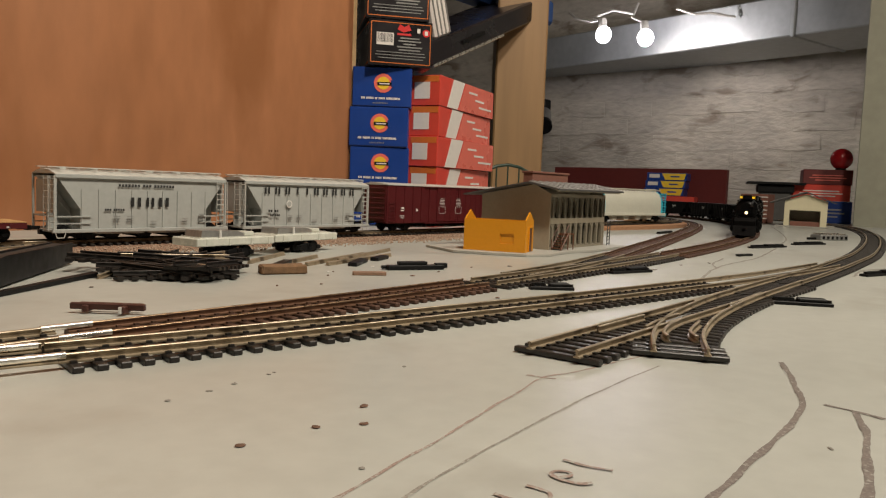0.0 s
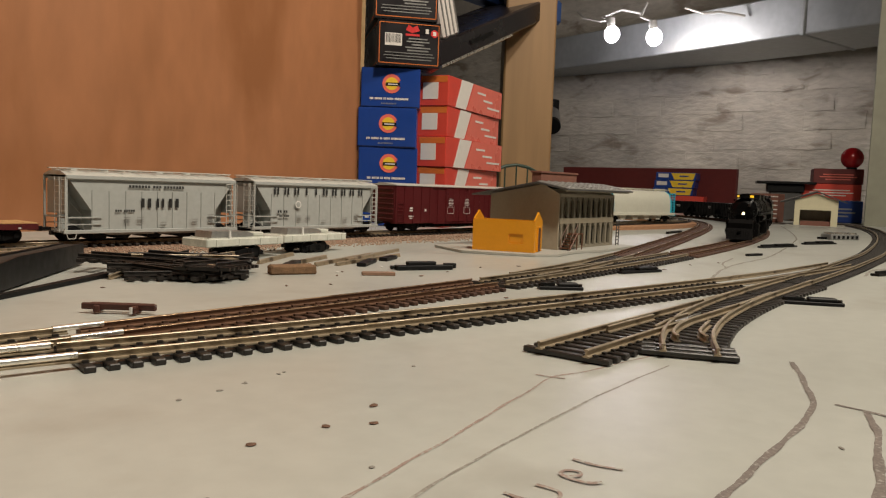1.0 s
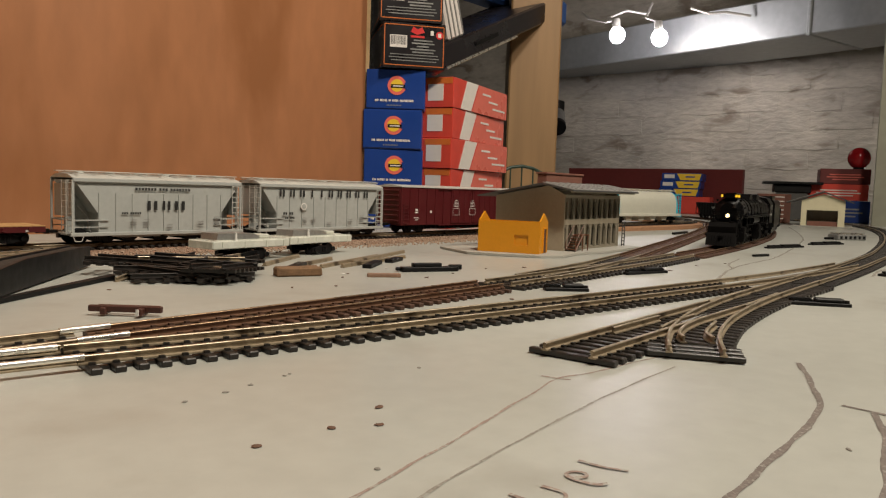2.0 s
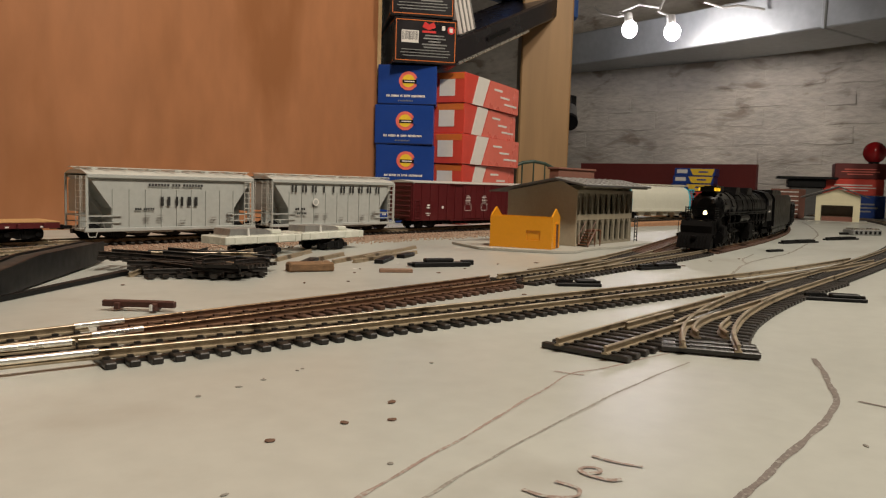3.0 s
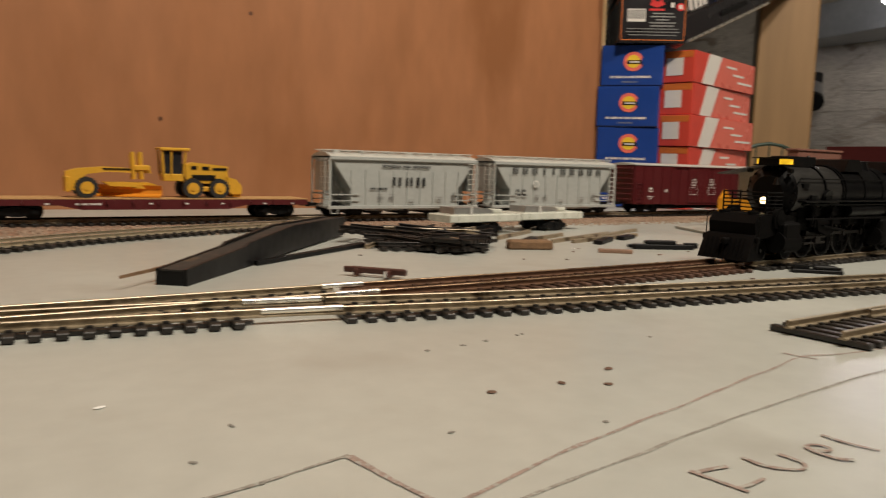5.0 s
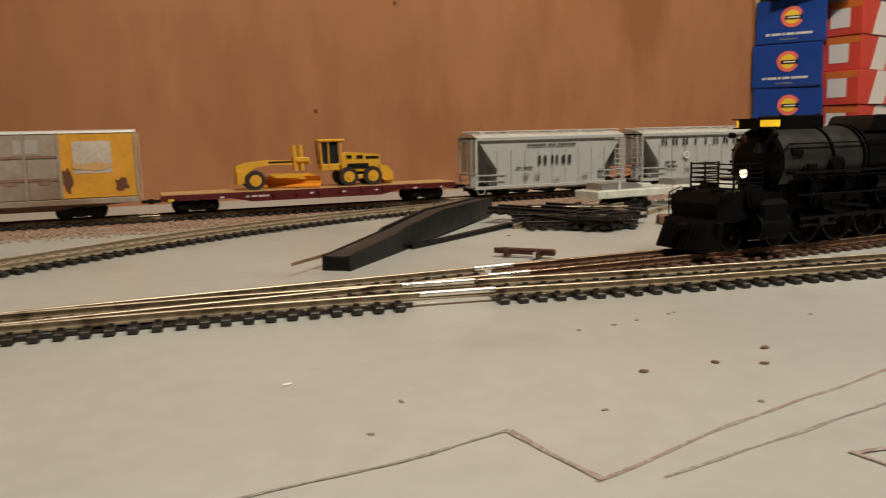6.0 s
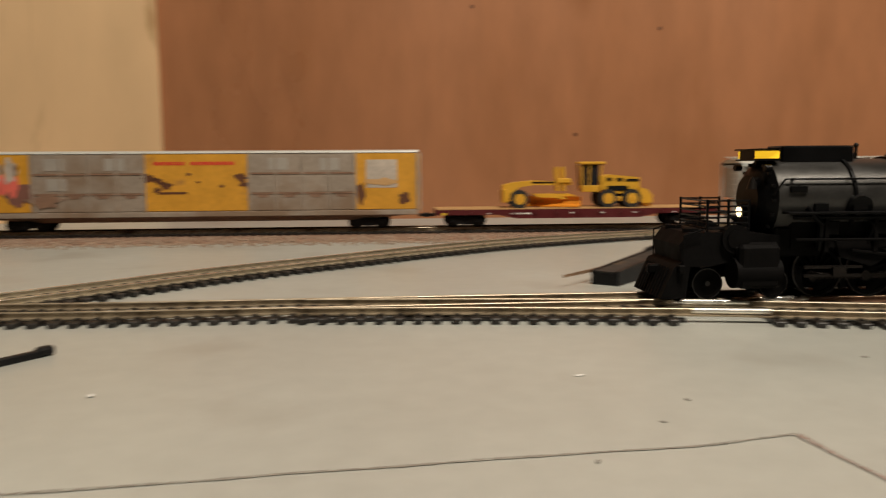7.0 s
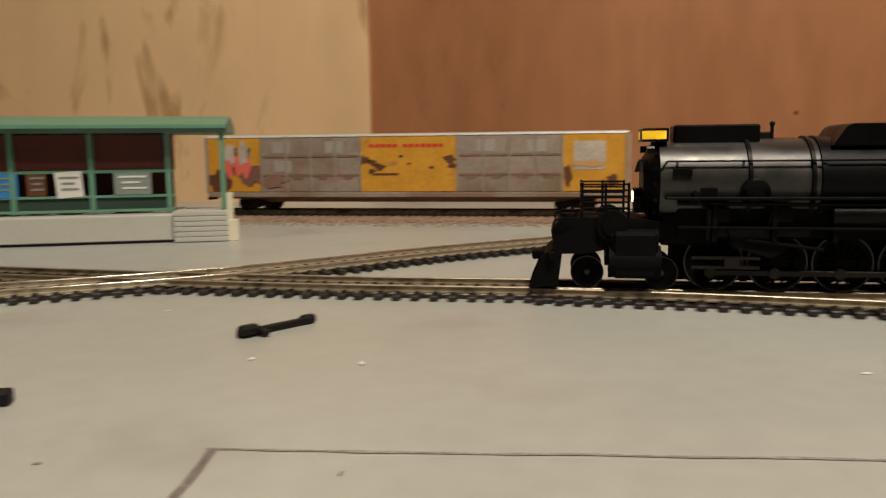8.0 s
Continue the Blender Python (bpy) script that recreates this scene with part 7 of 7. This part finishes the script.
    flat_line("marker_line", [(0.2113, 0.0366), (0.1926, 0.0313), (0.1573, 0.0242), (0.13, 0.0225)], 0.0024, MARKER, "broad grey marker stroke")
    flat_line("pencil_line", [(-0.1090, 0.0868), (-0.0766, 0.0894), (-0.0489, 0.0924), (-0.0131, 0.096), (0.0249, 0.0995), (0.0474, 0.1036)], 0.0011, PENCIL, "thin pencil line of a drawn rectangle")
    flat_line("marker_line", [(-0.1076, 0.0868), (-0.1060, 0.0760), (-0.1035, 0.060)], 0.0021, MARKER, "grey marker side of a drawn rectangle")
    flat_line("marker_line", [(0.0468, 0.1034), (0.0490, 0.0930), (0.0511, 0.080)], 0.0019, REDPENCIL, "reddish side of a drawn rectangle")
    flat_line("pencil_line", [(0.4653, 0.1732), (0.58, 0.1994), (0.7006, 0.2090), (0.86, 0.238), (0.9699, 0.261), (1.10, 0.292), (1.3147, 0.3594), (1.55, 0.44)], 0.0026, PENCIL, "wavering pencil line to the shed")
    flat_line("pencil_line", [(0.565, 0.197), (0.60, 0.212), (0.66, 0.225)], 0.0022, PENCIL, "short pencil branch by the tracks")
    flat_line("pencil_line", [(0.60, 0.112), (0.66, 0.118), (0.70, 0.108)], 0.0030, PENCIL, "short pencil arc by the tracks")
    # the word written by hand on the table
    word = thing("written_word", "hand-written word Fuel in faint reddish pencil", "writing")
    for k in WORD_FUEL:
        stroke = flat_line("pen_stroke", k, 0.0013, REDPENCIL, "", "")
        stroke.parent = word


WORD_FUEL = [
    [(0.0922, 0.0722), (0.0927, 0.0679), (0.0936, 0.0624)], [(0.0919, 0.0714), (0.0953, 0.0711), (0.0991, 0.0705)], [(0.0933, 0.0641), (0.0962, 0.0640), (0.1002, 0.0645)],
    [(0.1047, 0.0717), (0.1047, 0.0680), (0.1063, 0.0653), (0.1091, 0.0634), (0.1117, 0.0648), (0.1119, 0.0672), (0.1115, 0.0697)],
    [(0.1192, 0.0672), (0.1212, 0.0662), (0.1226, 0.0673), (0.1216, 0.0692), (0.1194, 0.0692), (0.1184, 0.0662), (0.1189, 0.0628), (0.1208, 0.0613)],
    [(0.1279, 0.0716), (0.1279, 0.0664), (0.1291, 0.0618)],
]


# ---- many small pieces: bricks of the far wall, ballast stones ----
def build_pieces():
    rnd = random.Random(21)
    bm = bmesh.new()
    box(bm, (0, 0, 0), (0.03, 0.206, 0.0665), bev=0.004)
    bmesh.ops.subdivide_edges(bm, edges=bm.edges, cuts=2, use_grid_fill=True)
    for v in bm.verts:
        v.co += Vector((0.004 * noise.noise(v.co * 31), 0.012 * noise.noise(v.co * 24 + Vector((7, 1, 3))), 0.010 * noise.noise(v.co * 27 + Vector((2, 9, 5)))))
    first = link("brick", bm, BRICKWALL)
    poses = []
    for row in range(9):
        for col in range(15):
            y = 0.15 + (col + (row % 2) * 0.5) * 0.21 + rnd.uniform(-0.008, 0.008)
            z = -0.02 + row * 0.070 + rnd.uniform(-0.004, 0.004)
            poses.append(pose(2.9245 + rnd.uniform(-0.0015, 0.002), y, z, rnd.uniform(-1.5, 1.5), rnd.uniform(-0.8, 0.8), rnd.choice((0, 180)) + rnd.uniform(-0.6, 0.6)))
    pieces("brick", first, far_wall, poses)
    # ballast crumbs along the near shoulder of the main line
    bm = bmesh.new()
    for i in range(7000):
        x = rnd.uniform(-0.62, 0.86)
        y = 0.536 - rnd.triangular(0.017, 0.078, 0.050)
        z = MAINZ - 0.0004 - max(0, (0.536 - y - 0.045)) * 0.10
        r = rnd.uniform(0.0006, 0.0014)
        m = pose(x, y, max(z, 0) + r * 0.4, rnd.uniform(0, 360), rnd.uniform(0, 360), 0) @ Matrix.Diagonal((1, rnd.uniform(0.6, 1), rnd.uniform(0.6, 1), 1))
        vs = [bm.verts.new(m @ Vector(c) ) for c in ((r, 0, 0), (-r, 0, 0), (0, r, 0), (0, -r, 0), (0, 0, r), (0, 0, -r))]
        for a, b, c in ((0, 2, 4), (2, 1, 4), (1, 3, 4), (3, 0, 4), (2, 0, 5), (1, 2, 5), (3, 1, 5), (0, 3, 5)):
            bm.faces.new((vs[a], vs[b], vs[c]))
    tagged(link("ballast_stones", bm, STONE, 0), "loose brown and grey ballast stones", "ballast", kind="stuff")


# ---- what moves: the locomotive, its tender and the cars behind it ----
TIP = [(0, 0.985), (0.5, 0.922), (1.0, 0.862), (1.5, 0.797), (3.0, 0.600), (3.5, 0.527), (4.0, 0.452), (4.5, 0.375), (5.0, 0.309), (6.5, 0.123), (7.0, 0.060), (7.5, -0.003), (8.0, -0.0625)]


def tip_at(t):
    """Distance along the line at which the pilot tip stands."""
    ts, xs = zip(*TIP)
    c = curve(list(zip(ts, xs)), 0.02)
    x = np.interp(t, c[:, 0], c[:, 1])
    k = T3CURVE[:, 1] < 0.6
    return float(np.interp(x, T3CURVE[k][:, 0], T3S[k]))


def on_line(s):
    return Vector([np.interp(s, T3S, T3CURVE[:, k]) for k in range(2)])


def rolling_pose(s, front, back, lift=0.0):
    """Pose of a vehicle whose origin stands at s and whose trucks are front and back of it along the line."""
    a, b = on_line(s + front), on_line(s + back)
    d = (a - b).normalized()
    o = a + d * front
    return pose(o.x, o.y, RAILTOP + lift, 0, 0, math.degrees(math.atan2(d.y, d.x)))


def motions():
    times = [i * 0.25 for i in range(33)]
    walk(engine, [(t, rolling_pose(tip_at(t), 0.0592, 0.2045)) for t in times])
    walk(tender_car, [(t, rolling_pose(tip_at(t) + 0.343, -0.055, 0.065)) for t in times])
    for i, c in enumerate(coal_cars):
        walk(c, [(t, rolling_pose(tip_at(t) + 0.343 + 0.160 + i * 0.145, -0.047, 0.047)) for t in times])
    s0 = tip_at(0)
    every = [i / 30 for i in range(241)]
    gone = [s0 - tip_at(t) for t in every]
    for w, x, r, ph in wheels:
        step = 3 if r > 0.008 else 1
        walk(w, [(t, pose(x, 0, r, 0, ph + math.degrees(g / (r * LOCO_SCALE)), 0)) for t, g in list(zip(every, gone))[::step]])
    c = 0.0036
    for rod, x, ph in rods:
        rows = []
        for t, g in list(zip(every, gone))[::3]:
            a = radians(ph) + g / (DRIVER_R * LOCO_SCALE)
            rows.append((t, pose(x + c * math.sin(a), 0, DRIVER_R + c * math.cos(a))))
        walk(rod, rows)


# ---- the whole ----
build_room()
build_tracks()
RT = MAINZ + RAILTOP
covered_hopper(pose(0.2960, 0.5362, RT), 0.1390, "grey covered hopper with bold black lettering", GREYCAR, ROOFGREY, True)
covered_hopper(pose(0.4515, 0.5362, RT), 0.1480, "grey covered hopper with wide black lettering and round emblem", GREYCAR, ROOFGREY, False)
boxcar(pose(0.6520, 0.5365, RT))
cylinder_hopper(pose(1.064, 0.5155, RT + 0.0052, 0, 0, -6.5))
flatcar(pose(0.1080, 0.5362, RT))
grader(pose(0.1100, 0.5362, RT + 0.0135))
autorack(pose(-0.1655, 0.5362, RT))
yellow_house()
depot()
engine_shed()
platform_stop()
build_cartons()
build_fittings()
build_loose()
engine = locomotive()
tender_car = tender()
coal_cars = [coal_hopper()]
for _ in range(4):
    coal_cars.append(copy_thing(coal_cars[0], pose(0, 0, 0)))
build_pieces()
motions()
